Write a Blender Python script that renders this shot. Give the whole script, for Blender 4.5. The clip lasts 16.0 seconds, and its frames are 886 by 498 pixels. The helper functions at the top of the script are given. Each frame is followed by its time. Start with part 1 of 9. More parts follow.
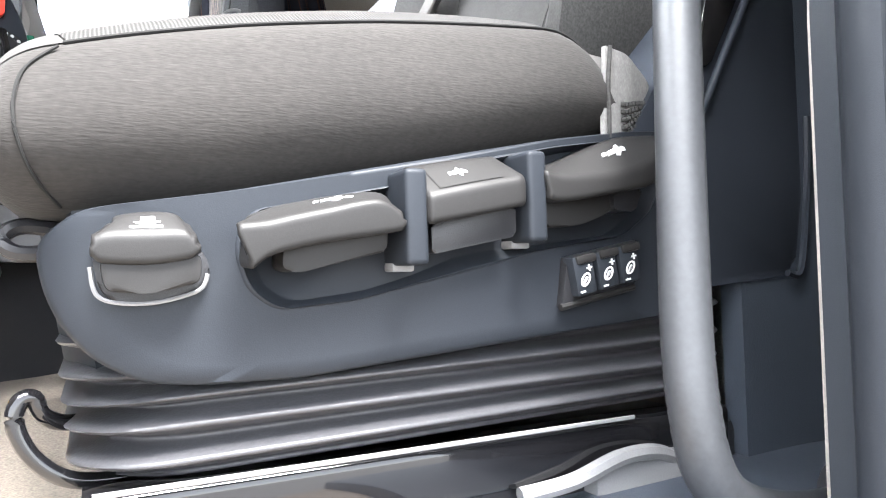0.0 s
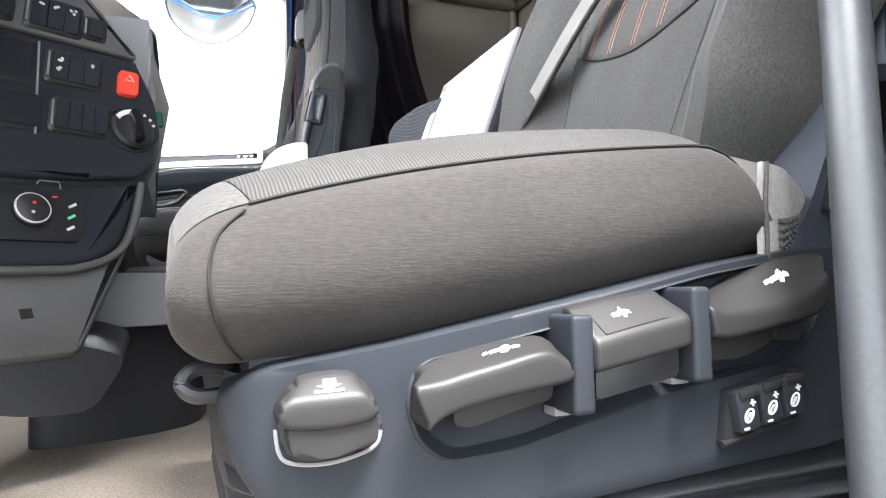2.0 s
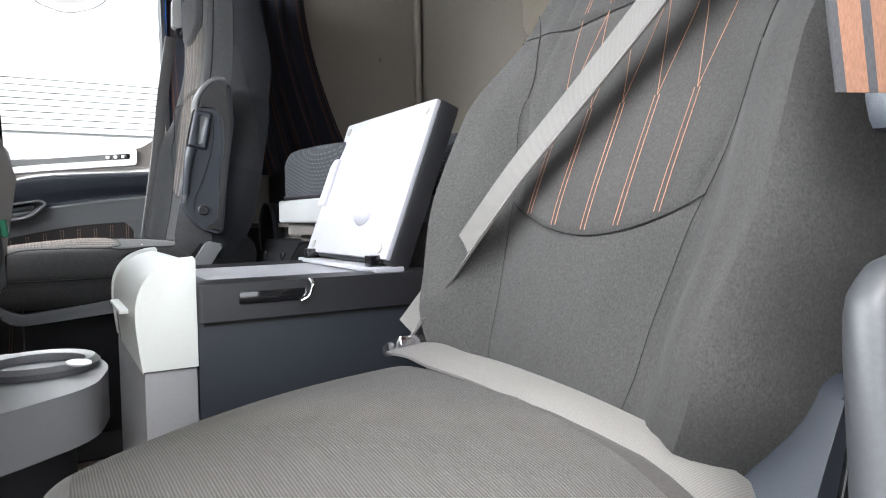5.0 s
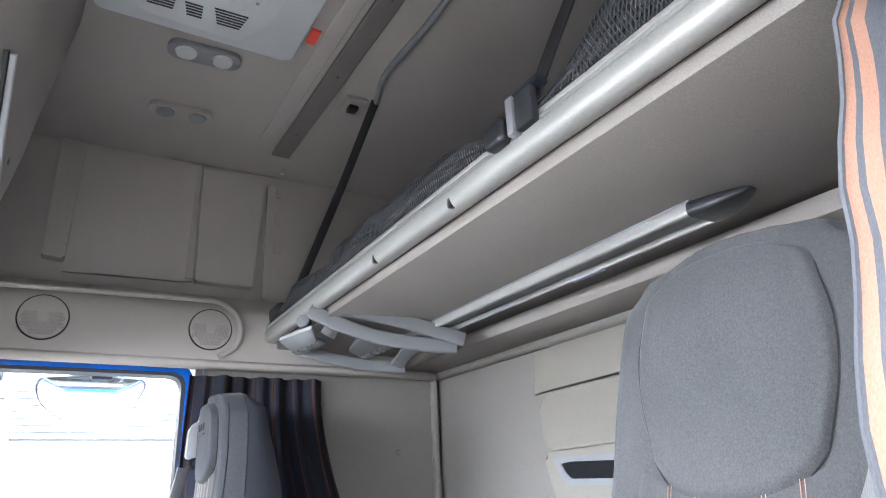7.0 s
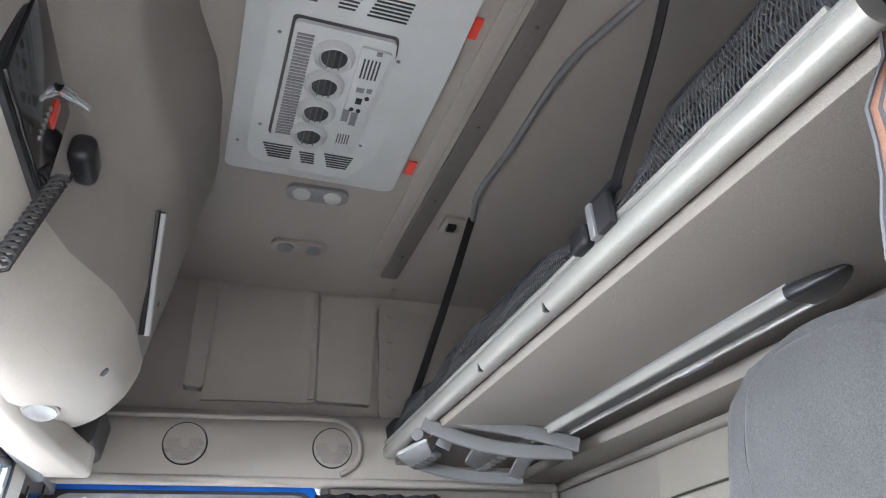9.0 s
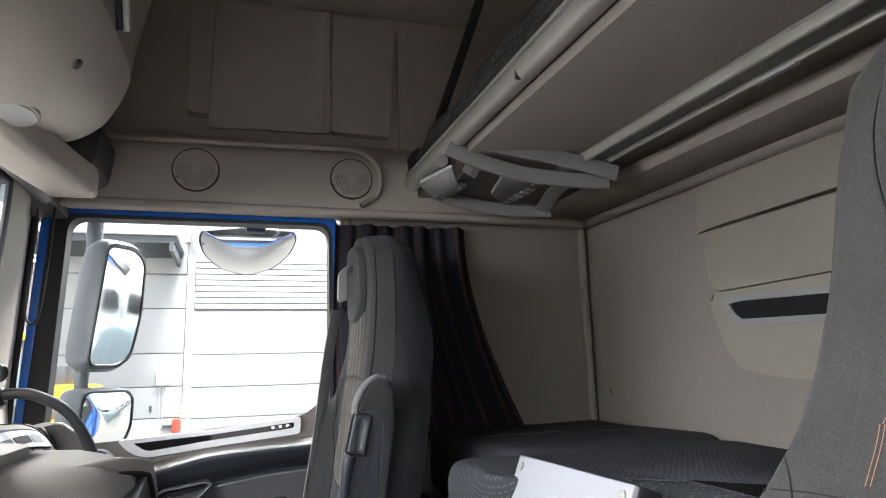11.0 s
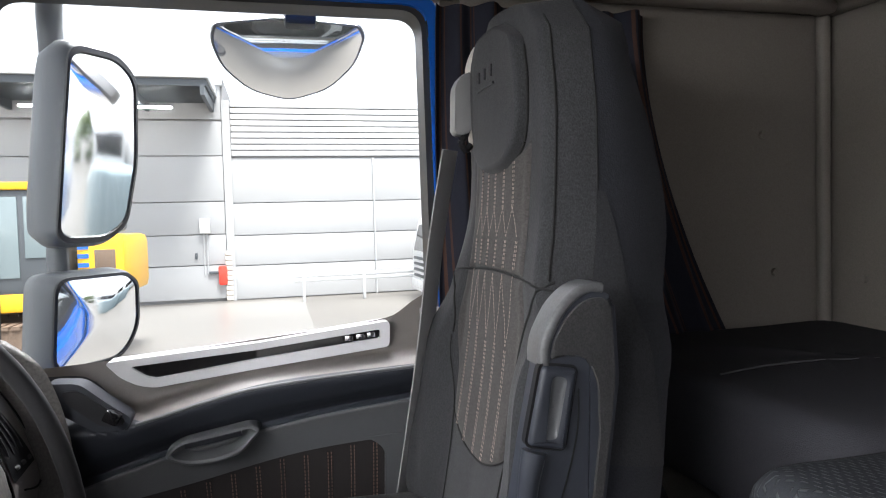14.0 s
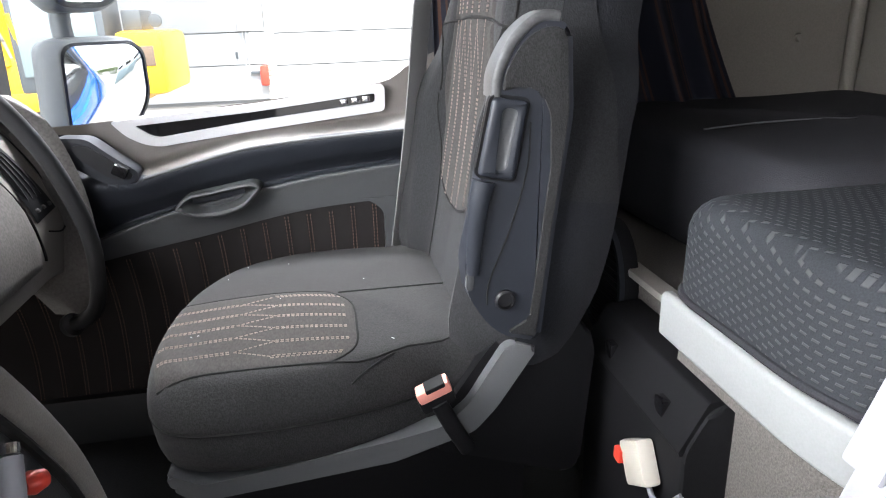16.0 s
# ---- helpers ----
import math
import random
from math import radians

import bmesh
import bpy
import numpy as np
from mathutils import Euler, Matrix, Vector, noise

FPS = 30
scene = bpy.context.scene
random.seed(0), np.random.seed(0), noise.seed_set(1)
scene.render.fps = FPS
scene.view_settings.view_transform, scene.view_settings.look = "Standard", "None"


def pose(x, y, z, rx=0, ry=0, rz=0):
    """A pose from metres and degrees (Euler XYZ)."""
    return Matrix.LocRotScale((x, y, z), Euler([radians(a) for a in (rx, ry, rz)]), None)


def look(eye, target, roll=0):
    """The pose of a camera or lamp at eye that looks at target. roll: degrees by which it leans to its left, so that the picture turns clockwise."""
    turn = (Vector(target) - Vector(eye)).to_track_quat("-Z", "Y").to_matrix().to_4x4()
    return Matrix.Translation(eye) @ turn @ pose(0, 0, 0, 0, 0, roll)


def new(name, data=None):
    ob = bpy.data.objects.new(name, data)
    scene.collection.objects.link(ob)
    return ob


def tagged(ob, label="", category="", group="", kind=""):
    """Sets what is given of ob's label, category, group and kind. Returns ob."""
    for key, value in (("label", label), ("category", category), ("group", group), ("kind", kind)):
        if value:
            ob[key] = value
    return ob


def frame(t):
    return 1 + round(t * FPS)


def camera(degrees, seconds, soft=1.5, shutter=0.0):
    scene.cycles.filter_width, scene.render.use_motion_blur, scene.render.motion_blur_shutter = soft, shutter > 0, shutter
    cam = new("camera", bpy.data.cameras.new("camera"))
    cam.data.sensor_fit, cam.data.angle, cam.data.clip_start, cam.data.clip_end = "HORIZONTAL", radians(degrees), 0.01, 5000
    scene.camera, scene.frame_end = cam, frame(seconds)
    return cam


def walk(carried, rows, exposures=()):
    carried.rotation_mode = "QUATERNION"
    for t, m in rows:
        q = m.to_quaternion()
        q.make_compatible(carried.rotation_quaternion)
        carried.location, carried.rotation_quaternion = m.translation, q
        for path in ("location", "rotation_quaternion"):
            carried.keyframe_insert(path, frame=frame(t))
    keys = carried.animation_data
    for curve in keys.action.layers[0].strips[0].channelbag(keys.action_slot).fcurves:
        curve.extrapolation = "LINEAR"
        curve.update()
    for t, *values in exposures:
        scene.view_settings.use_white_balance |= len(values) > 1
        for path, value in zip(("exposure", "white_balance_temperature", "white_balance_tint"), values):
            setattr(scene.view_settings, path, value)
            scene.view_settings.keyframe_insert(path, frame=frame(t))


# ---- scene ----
cam = camera(67.6, 16.0, soft=1.1)
PATH = [
    (0, (0.259, -0.158, 0.182), (1.187, 1.614, 0.229), -1.8),
    (0.5, (0.246, -0.151, 0.226), (1.145, 1.634, 0.3), -1.4),
    (1, (0.234, -0.164, 0.236), (1.113, 1.631, 0.325), -1.4),
    (1.5, (0.216, -0.154, 0.229), (1.018, 1.675, 0.341), -1.4),
    (2, (0.215, -0.136, 0.252), (0.945, 1.722, 0.371), -1.2),
    (2.5, (0.196, -0.106, 0.268), (0.986, 1.721, 0.46), -1.1),
    (3, (0.189, -0.091, 0.311), (1.075, 1.689, 0.525), -1.3),
    (3.2, (0.191, -0.094, 0.344), (1.07, 1.698, 0.463), -1.4),
    (5.3, (0.231, -0.021, 0.57), (1.308, 1.661, 0.467), -0.8),
    (5.5, (0.235, -0.011, 0.604), (1.371, 1.635, 0.564), -0.7),
    (6, (0.287, 0.028, 0.71), (1.513, 1.595, 0.915), -0.6),
    (6.5, (0.261, 0.008, 0.843), (1.462, 1.548, 1.275), -1.9),
    (7, (0.239, -0.037, 0.93), (1.174, 1.582, 1.641), -2.8),
    (7.5, (0.233, -0.091, 0.925), (0.993, 1.487, 1.891), -3.5),
    (8, (0.235, -0.11, 0.91), (0.834, 1.509, 1.92), -3.4),
    (8.2, (0.231, -0.117, 0.903), (0.81, 1.488, 1.947), -3.6),
    (10.3, (0.259, -0.013, 0.875), (0.905, 1.735, 1.603), -1.5),
    (10.5, (0.273, 0.015, 0.866), (0.927, 1.805, 1.472), -1.9),
    (11, (0.278, 0.109, 0.862), (0.868, 1.984, 1.231), -1.7),
    (11.5, (0.214, 0.24, 0.923), (0.612, 2.188, 1.143), -1.7),
    (12, (0.197, 0.4, 1.007), (0.449, 2.384, 0.967), -1.6),
    (12.5, (0.191, 0.561, 1.041), (0.444, 2.544, 0.981), -1.4),
    (13, (0.185, 0.747, 1.046), (0.616, 2.699, 0.99), -1.4),
    (13.5, (0.232, 0.874, 1.008), (0.724, 2.812, 0.994), -1.6),
    (14, (0.269, 0.953, 0.934), (0.753, 2.891, 0.848), -1.6),
    (14.5, (0.284, 0.96, 0.895), (0.66, 2.896, 0.565), -1.7),
    (15, (0.288, 0.957, 0.882), (0.556, 2.883, 0.414), -1.6),
    (15.5, (0.311, 0.932, 0.864), (0.555, 2.844, 0.332), -1.6),
    (16, (0.359, 0.907, 0.858), (0.668, 2.772, 0.204), -2.0),
]
EXPOSURE = [(0.0, 4.35, 6300, 10), (1.0, 3.82, 6300, 10), (2.0, 3.95, 6350, 10), (3.0, 3.75, 6450, 10), (5.5, 3.62, 6350, 10), (6.1, 3.58, 6200, 12), (6.5, 4.1, 6000, 13), (7.0, 4.55, 5700, 11), (8.2, 4.8, 5650, 11), (10.5, 3.45, 6450, 10), (11.1, 2.95, 6500, 11), (11.7, 2.7, 6550, 12), (12.5, 2.7, 6550, 12), (14.0, 2.68, 6500, 13), (15.0, 2.95, 6600, 11), (16.0, 3.55, 6450, 12)]
SKY, SUN, DOOR, SCREEN, SIDE = 0.075, 2.2, 9.5, 13.0, 22.0  # strength of the sky, of the veiled sun, and of the fill lamps added for daylight at the open door, the windscreen and the side window

walk(cam, [(t, look(eye, aim, roll)) for t, eye, aim, roll in PATH], EXPOSURE)

# ---- world and light: overcast afternoon, fill lamps added for daylight through the door, the windscreen and the side window ----
world = bpy.data.worlds.new("overcast_sky")
scene.world = world
world.use_nodes = True
wn, wl = world.node_tree.nodes, world.node_tree.links
sky = wn.new("ShaderNodeTexSky")
sky.sky_type, sky.sun_disc = "NISHITA", False
sky.sun_elevation, sky.sun_rotation = radians(67), radians(200)
pale = wn.new("ShaderNodeHueSaturation")
pale.inputs["Saturation"].default_value = 0.22
wl.new(sky.outputs[0], pale.inputs["Color"])
wl.new(pale.outputs[0], wn["Background"].inputs["Color"])
wn["Background"].inputs["Strength"].default_value = SKY
sun = new("sun", bpy.data.lights.new("sun", "SUN"))
sun.data.energy, sun.data.angle, sun.data.color = SUN, radians(25), (1.0, 0.97, 0.93)
sun.matrix_world = look((2, -5.5, 14), (0, 0, 0))
door_light = new("open_door_daylight", bpy.data.lights.new("open_door_daylight", "AREA"))  # added fill lamp, stands in for more sky light through the open driver door
door_light.data.shape, door_light.data.size, door_light.data.size_y, door_light.data.energy = "RECTANGLE", 1.6, 0.9, DOOR
door_light.data.color = (1.0, 0.99, 0.97)
door_light.matrix_world = look((-0.60, -1.05, 2.40), (0.50, 0.30, 0.25))
screen_light = new("windscreen_daylight", bpy.data.lights.new("windscreen_daylight", "AREA"))  # added fill lamp, stands in for more sky light through the windscreen
screen_light.data.shape, screen_light.data.size, screen_light.data.size_y, screen_light.data.energy = "RECTANGLE", 1.7, 0.7, SCREEN
screen_light.data.color = (0.98, 0.99, 1.0)
screen_light.matrix_world = look((-0.80, 0.95, 1.32), (0.10, 1.15, 0.40))

side_light = new("side_window_daylight", bpy.data.lights.new("side_window_daylight", "AREA"))  # added fill lamp above and outside the passenger window, stands in for more sky light
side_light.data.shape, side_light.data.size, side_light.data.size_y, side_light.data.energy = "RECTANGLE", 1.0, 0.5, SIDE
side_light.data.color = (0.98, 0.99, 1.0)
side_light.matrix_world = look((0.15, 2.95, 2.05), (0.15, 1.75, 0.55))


# ---- materials ----
def material(name, color, rough=0.6, metal=0.0, grain=0.0, grain_size=400.0, blotch=0.12, blotch_size=6.0, bump=0.0,
             coat=0.0, spec=0.38, sheen=0.0):
    """Plain surface with colour variation at two scales and fine relief."""
    m = bpy.data.materials.new(name)
    m.use_nodes = True
    n, l = m.node_tree.nodes, m.node_tree.links
    b = n["Principled BSDF"]
    b.inputs["Roughness"].default_value, b.inputs["Metallic"].default_value = rough, metal
    b.inputs["Coat Weight"].default_value, b.inputs["Specular IOR Level"].default_value = coat, spec
    b.inputs["Sheen Weight"].default_value = sheen
    pos = n.new("ShaderNodeTexCoord")
    big, fine = n.new("ShaderNodeTexNoise"), n.new("ShaderNodeTexNoise")
    big.inputs["Scale"].default_value, big.inputs["Detail"].default_value = blotch_size, 4
    fine.inputs["Scale"].default_value, fine.inputs["Detail"].default_value = grain_size, 2
    for tex in (big, fine):
        l.new(pos.outputs["Object"], tex.inputs["Vector"])
    mix = n.new("ShaderNodeMix")
    mix.data_type = "RGBA"
    mix.inputs["A"].default_value = (*[c * (1 - blotch) for c in color], 1)
    mix.inputs["B"].default_value = (*[min(1, c * (1 + blotch)) for c in color], 1)
    l.new(big.outputs["Fac"], mix.inputs["Factor"])
    mul = n.new("ShaderNodeMix")
    mul.data_type, mul.blend_type = "RGBA", "OVERLAY"
    mul.inputs["Factor"].default_value = grain
    l.new(mix.outputs["Result"], mul.inputs["A"])
    l.new(fine.outputs["Fac"], mul.inputs["B"])
    l.new(mul.outputs["Result"], b.inputs["Base Color"])
    rr = n.new("ShaderNodeMapRange")
    rr.inputs["To Min"].default_value, rr.inputs["To Max"].default_value = max(0.02, rough - 0.08), min(1, rough + 0.08)
    l.new(big.outputs["Fac"], rr.inputs["Value"])
    l.new(rr.outputs[0], b.inputs["Roughness"])
    if bump:
        bm_node = n.new("ShaderNodeBump")
        bm_node.inputs["Strength"].default_value, bm_node.inputs["Distance"].default_value = bump, 0.001
        l.new(fine.outputs["Fac"], bm_node.inputs["Height"])
        l.new(bm_node.outputs[0], b.inputs["Normal"])
    return m


def woven(name, color, dark, pitch, axis=2, rough=0.9, depth=0.35, other=None):
    """Woven cloth with fine ribs across the given axis, and worn paler patches."""
    m = material(name, color, rough, grain=0.35, grain_size=900, blotch=0.18, blotch_size=9, sheen=0.03, spec=0.2)
    n, l = m.node_tree.nodes, m.node_tree.links
    b = n["Principled BSDF"]
    pos = n.new("ShaderNodeTexCoord")
    wave = n.new("ShaderNodeTexWave")
    wave.bands_direction = "XYZ"[axis]
    wave.inputs["Scale"].default_value = 0.314 / pitch
    wave.inputs["Distortion"].default_value, wave.inputs["Detail"].default_value = 0.4, 1
    wave.inputs["Detail Scale"].default_value = 3
    l.new(pos.outputs["Object"], wave.inputs["Vector"])
    old = b.inputs["Base Color"].links[0].from_socket
    mix = n.new("ShaderNodeMix")
    mix.data_type = "RGBA"
    mix.inputs["A"].default_value = (*dark, 1)
    l.new(old, mix.inputs["B"])
    height = wave.outputs["Fac"]
    if other is not None:
        second = n.new("ShaderNodeTexWave")
        second.bands_direction = "XYZ"[other]
        second.inputs["Scale"].default_value = 0.314 / pitch
        l.new(pos.outputs["Object"], second.inputs["Vector"])
        both = n.new("ShaderNodeMath")
        both.operation = "MULTIPLY"
        l.new(wave.outputs["Fac"], both.inputs[0])
        l.new(second.outputs["Fac"], both.inputs[1])
        height = both.outputs[0]
    l.new(height, mix.inputs["Factor"])
    l.new(mix.outputs["Result"], b.inputs["Base Color"])
    bump = n.new("ShaderNodeBump")
    bump.inputs["Strength"].default_value, bump.inputs["Distance"].default_value = depth, 0.0008
    l.new(height, bump.inputs["Height"])
    l.new(bump.outputs[0], b.inputs["Normal"])
    return m


def knit(name, color, pitch, stretch=(1, 1, 1), contrast=0.35, bump=0.5, rough=0.92, wear=0.25):
    """Fine knitted cloth: uneven threads drawn out along one axis, with rubbed paler patches."""
    m = material(name, color, rough, grain=0.25, grain_size=260, blotch=wear, blotch_size=11, sheen=0.05, spec=0.2)
    n, l = m.node_tree.nodes, m.node_tree.links
    b = n["Principled BSDF"]
    pos, place, thread = n.new("ShaderNodeTexCoord"), n.new("ShaderNodeMapping"), n.new("ShaderNodeTexNoise")
    place.inputs["Scale"].default_value = [k / pitch for k in stretch]
    thread.inputs["Scale"].default_value, thread.inputs["Detail"].default_value = 1.0, 1.5
    l.new(pos.outputs["Object"], place.inputs["Vector"])
    l.new(place.outputs[0], thread.inputs["Vector"])
    span = n.new("ShaderNodeMapRange")
    span.inputs["From Min"].default_value, span.inputs["From Max"].default_value = 0.3, 0.7
    span.inputs["To Min"].default_value, span.inputs["To Max"].default_value = 1 - contrast, 1 + contrast
    l.new(thread.outputs["Fac"], span.inputs["Value"])
    old = b.inputs["Base Color"].links[0].from_socket
    mul = n.new("ShaderNodeMix")
    mul.data_type, mul.blend_type = "RGBA", "MULTIPLY"
    mul.clamp_result = False
    mul.inputs["Factor"].default_value = 1.0
    l.new(old, mul.inputs["A"])
    l.new(span.outputs[0], mul.inputs["B"])
    l.new(mul.outputs["Result"], b.inputs["Base Color"])
    relief = n.new("ShaderNodeBump")
    relief.inputs["Strength"].default_value, relief.inputs["Distance"].default_value = bump, 0.0006
    l.new(thread.outputs["Fac"], relief.inputs["Height"])
    l.new(relief.outputs[0], b.inputs["Normal"])
    return m


def striped(name, base, stripes, span, axis=0, rough=0.9):
    """Cloth with stripes: stripes is (from, to, colour) in parts of the span along the UV map's u."""
    m = material(name, base, rough, grain=0.3, grain_size=700, blotch=0.15, spec=0.12)
    n, l = m.node_tree.nodes, m.node_tree.links
    b = n["Principled BSDF"]
    uv = n.new("ShaderNodeUVMap")
    sep = n.new("ShaderNodeSeparateXYZ")
    l.new(uv.outputs[0], sep.inputs[0])
    frac = n.new("ShaderNodeMath")
    frac.operation = "FRACT"
    div = n.new("ShaderNodeMath")
    div.operation, div.inputs[1].default_value = "DIVIDE", span
    l.new(sep.outputs[0], div.inputs[0])
    l.new(div.outputs[0], frac.inputs[0])
    ramp = n.new("ShaderNodeValToRGB")
    ramp.color_ramp.interpolation = "CONSTANT"
    e = ramp.color_ramp.elements
    e[0].position, e[0].color = 0, (*base, 1)
    e[1].position, e[1].color = 0.999, (*base, 1)
    for a, z, c in stripes:
        e.new(a).color = (*c, 1)
        e.new(z).color = (*base, 1)
    l.new(frac.outputs[0], ramp.inputs[0])
    mul = n.new("ShaderNodeMix")
    mul.data_type, mul.blend_type = "RGBA", "OVERLAY"
    mul.inputs["Factor"].default_value = 0.35
    fine = n.new("ShaderNodeTexNoise")
    fine.inputs["Scale"].default_value = 260
    l.new(ramp.outputs[0], mul.inputs["A"])
    l.new(fine.outputs["Fac"], mul.inputs["B"])
    l.new(mul.outputs["Result"], b.inputs["Base Color"])
    return m


def glass(name, tint=(0.96, 0.98, 0.98), rough=0.0):
    m = bpy.data.materials.new(name)
    m.use_nodes = True
    n, l = m.node_tree.nodes, m.node_tree.links
    n.remove(n["Principled BSDF"])
    clear, gloss, mix, fres = (n.new("ShaderNodeBsdfTransparent"), n.new("ShaderNodeBsdfGlossy"), n.new("ShaderNodeMixShader"),
                               n.new("ShaderNodeMapRange"))
    clear.inputs[0].default_value = (*tint, 1)
    gloss.inputs["Roughness"].default_value = rough
    facing = n.new("ShaderNodeLayerWeight")
    facing.inputs["Blend"].default_value = 0.25
    fres.inputs["To Min"].default_value, fres.inputs["To Max"].default_value = 0.006, 0.12
    l.new(facing.outputs["Facing"], fres.inputs["Value"])
    l.new(fres.outputs[0], mix.inputs[0])
    l.new(clear.outputs[0], mix.inputs[1])
    l.new(gloss.outputs[0], mix.inputs[2])
    l.new(mix.outputs[0], n["Material Output"].inputs[0])
    return m


cloth_side = knit("seat_side_cloth", (0.0245, 0.0228, 0.0216), 0.0010, (0.16, 0.5, 0.9), 0.11, 0.5, wear=0.3)
cloth_top = woven("seat_top_cloth", (0.050, 0.048, 0.047), (0.022, 0.0215, 0.021), 0.0021, 0, depth=0.7)
cloth_front = knit("seat_front_cloth", (0.044, 0.043, 0.042), 0.0020, (0.7, 0.7, 1.0), 0.22, 0.6)
cloth_back = knit("seat_back_cloth", (0.036, 0.0352, 0.0345), 0.0016, (1, 1, 0.7), 0.22, 0.5, wear=0.3)
door_cloth = material("door_panel_cloth", (0.031, 0.028, 0.028), 0.95, grain=0.5, grain_size=800, blotch=0.15, bump=0.4, spec=0.1)
# Navy plastic with its colour lifted for the lens glare that veils this corner.
hazed_navy = material("hazed_navy_plastic", (0.044, 0.053, 0.068), 0.42, grain=0.25, grain_size=900, blotch=0.15, bump=0.3)
# Seat cover plastic lifted in colour, in place of light the pillar blocks.
cover_navy_lifted = material("lifted_navy_cover_plastic", (0.024, 0.028, 0.036), 0.45, grain=0.25, grain_size=1200, blotch=0.15, bump=0.1, spec=0.2)
foot_black = material("black_floor_mat", (0.019, 0.019, 0.020), 0.8, grain=0.5, grain_size=300, bump=0.6)
cloth_plain = knit("plain_charcoal_cloth", (0.023, 0.0228, 0.0235), 0.0019, (1, 1, 0.8), 0.32, 0.7, wear=0.45)
cloth_mate_centre = knit("passenger_centre_cloth", (0.034, 0.0315, 0.030), 0.0022, (1, 0.35, 1), 0.26, 0.8)
# Passenger seat's side cloths: darkened to stand in for the shade on that side.
cloth_side_shaded = knit("shaded_blue_black_cloth", (0.0105, 0.0112, 0.014), 0.0018, (1, 1, 0.8), 0.25, 0.6)
cloth_insert_shaded = knit("shaded_side_insert_cloth", (0.0145, 0.0148, 0.0165), 0.0018, (1, 1, 0.8), 0.25, 0.6)
armrest_plastic = material("navy_armrest_plastic", (0.021, 0.0235, 0.030), 0.40, grain=0.2, grain_size=1200, blotch=0.2, bump=0.08, spec=0.25)
grip_plastic = material("satin_grey_grip_plastic", (0.060, 0.062, 0.066), 0.28, grain=0.2, grain_size=700, blotch=0.2)
arm_pad = material("worn_grey_arm_pad", (0.060, 0.061, 0.063), 0.5, grain=0.4, grain_size=300, blotch=0.4, blotch_size=60, bump=0.1)
matt_black = material("matt_black_plastic", (0.0080, 0.0080, 0.0090), 0.6, grain=0.3, grain_size=500, spec=0.12)
stitch_orange = material("orange_stitching", (0.30, 0.145, 0.095), 0.8, grain=0.3)
stitch_pale = material("pale_stitching", (0.25, 0.20, 0.175), 0.8, grain=0.3)
# Door thread darkened in colour for the shadow the dash throws on the door.
stitch_door_shaded = material("shaded_orange_stitching", (0.14, 0.088, 0.068), 0.8, grain=0.3)
seam_dark = material("dark_seam", (0.006, 0.006, 0.006), 0.9)
plastic_dark = material("dark_blue_grey_plastic", (0.0175, 0.020, 0.0245), 0.44, grain=0.2, grain_size=1600, bump=0.08, spec=0.13)
seat_plastic = material("charcoal_seat_plastic", (0.019, 0.020, 0.022), 0.33, grain=0.3, grain_size=1000, blotch=0.2, bump=0.25)
cloth_mate = knit("charcoal_seat_cloth", (0.0215, 0.0219, 0.0235), 0.0018, (1, 1, 0.7), 0.30, 0.8)
plastic_black = material("black_plastic", (0.015, 0.015, 0.017), 0.38, grain=0.2, grain_size=900, bump=0.2)
plastic_gloss = material("gloss_black_plastic", (0.006, 0.006, 0.007), 0.08, coat=0.5)
plastic_lever = material("lever_grey_plastic", (0.018, 0.0175, 0.0175), 0.42, grain=0.3, grain_size=1800, bump=0.07, spec=0.16)
ladder_grey = material("pale_grey_plastic", (0.135, 0.136, 0.135), 0.5, grain=0.2, grain_size=900, bump=0.15)
# Ladder grey made paler on the treads, in place of light bounced from below.
tread_lifted = material("brightened_tread_plastic", (0.30, 0.30, 0.295), 0.5, grain=0.2, grain_size=900, bump=0.15)
plastic_grey = material("grey_plastic", (0.17, 0.17, 0.175), 0.5, grain=0.2, grain_size=900, bump=0.15)
dash_taupe = material("taupe_dash_plastic", (0.205, 0.190, 0.176), 0.55, grain=0.3, grain_size=700, bump=0.3)
dash_box = material("dark_taupe_dash_plastic", (0.125, 0.118, 0.112), 0.55, grain=0.5, grain_size=220, blotch=0.15, bump=0.35)
dash_mid = material("mid_grey_dash_plastic", (0.065, 0.064, 0.064), 0.5, grain=0.3, grain_size=700, bump=0.3)
door_grey = material("dark_grey_door_plastic", (0.085, 0.088, 0.092), 0.5, grain=0.3, grain_size=800, bump=0.3)
# Rear panel's cream, darkened for the shade under the upper bunk.
shaded_rear_cream = material("shaded_cream_moulded_vinyl", (0.180, 0.163, 0.134), 0.6, grain=0.2, grain_size=350, blotch=0.1, bump=0.2)
dash_dark = material("dark_dash_plastic", (0.021, 0.0215, 0.024), 0.5, grain=0.3, grain_size=800, bump=0.3)
trim_taupe = material("taupe_cab_trim", (0.285, 0.256, 0.228), 0.62, grain=0.25, grain_size=500, bump=0.2)
trim_cream = material("cream_cab_trim", (0.43, 0.395, 0.345), 0.55, grain=0.2, grain_size=500, bump=0.15)
headliner = material("felt_headliner", (0.295, 0.266, 0.238), 0.92, grain=0.4, grain_size=500, blotch=0.08, bump=0.4, sheen=0.1)
# Wall cream kept well below the trim's: the bunk corner's shade is in it.
shaded_wall_cream = material("shaded_cream_wall_vinyl", (0.150, 0.136, 0.118), 0.7, grain=0.2, grain_size=350, blotch=0.1, blotch_size=3, bump=0.2)
silver = material("silver_painted_plastic", (0.60, 0.60, 0.61), 0.35, metal=0.3, grain=0.1)
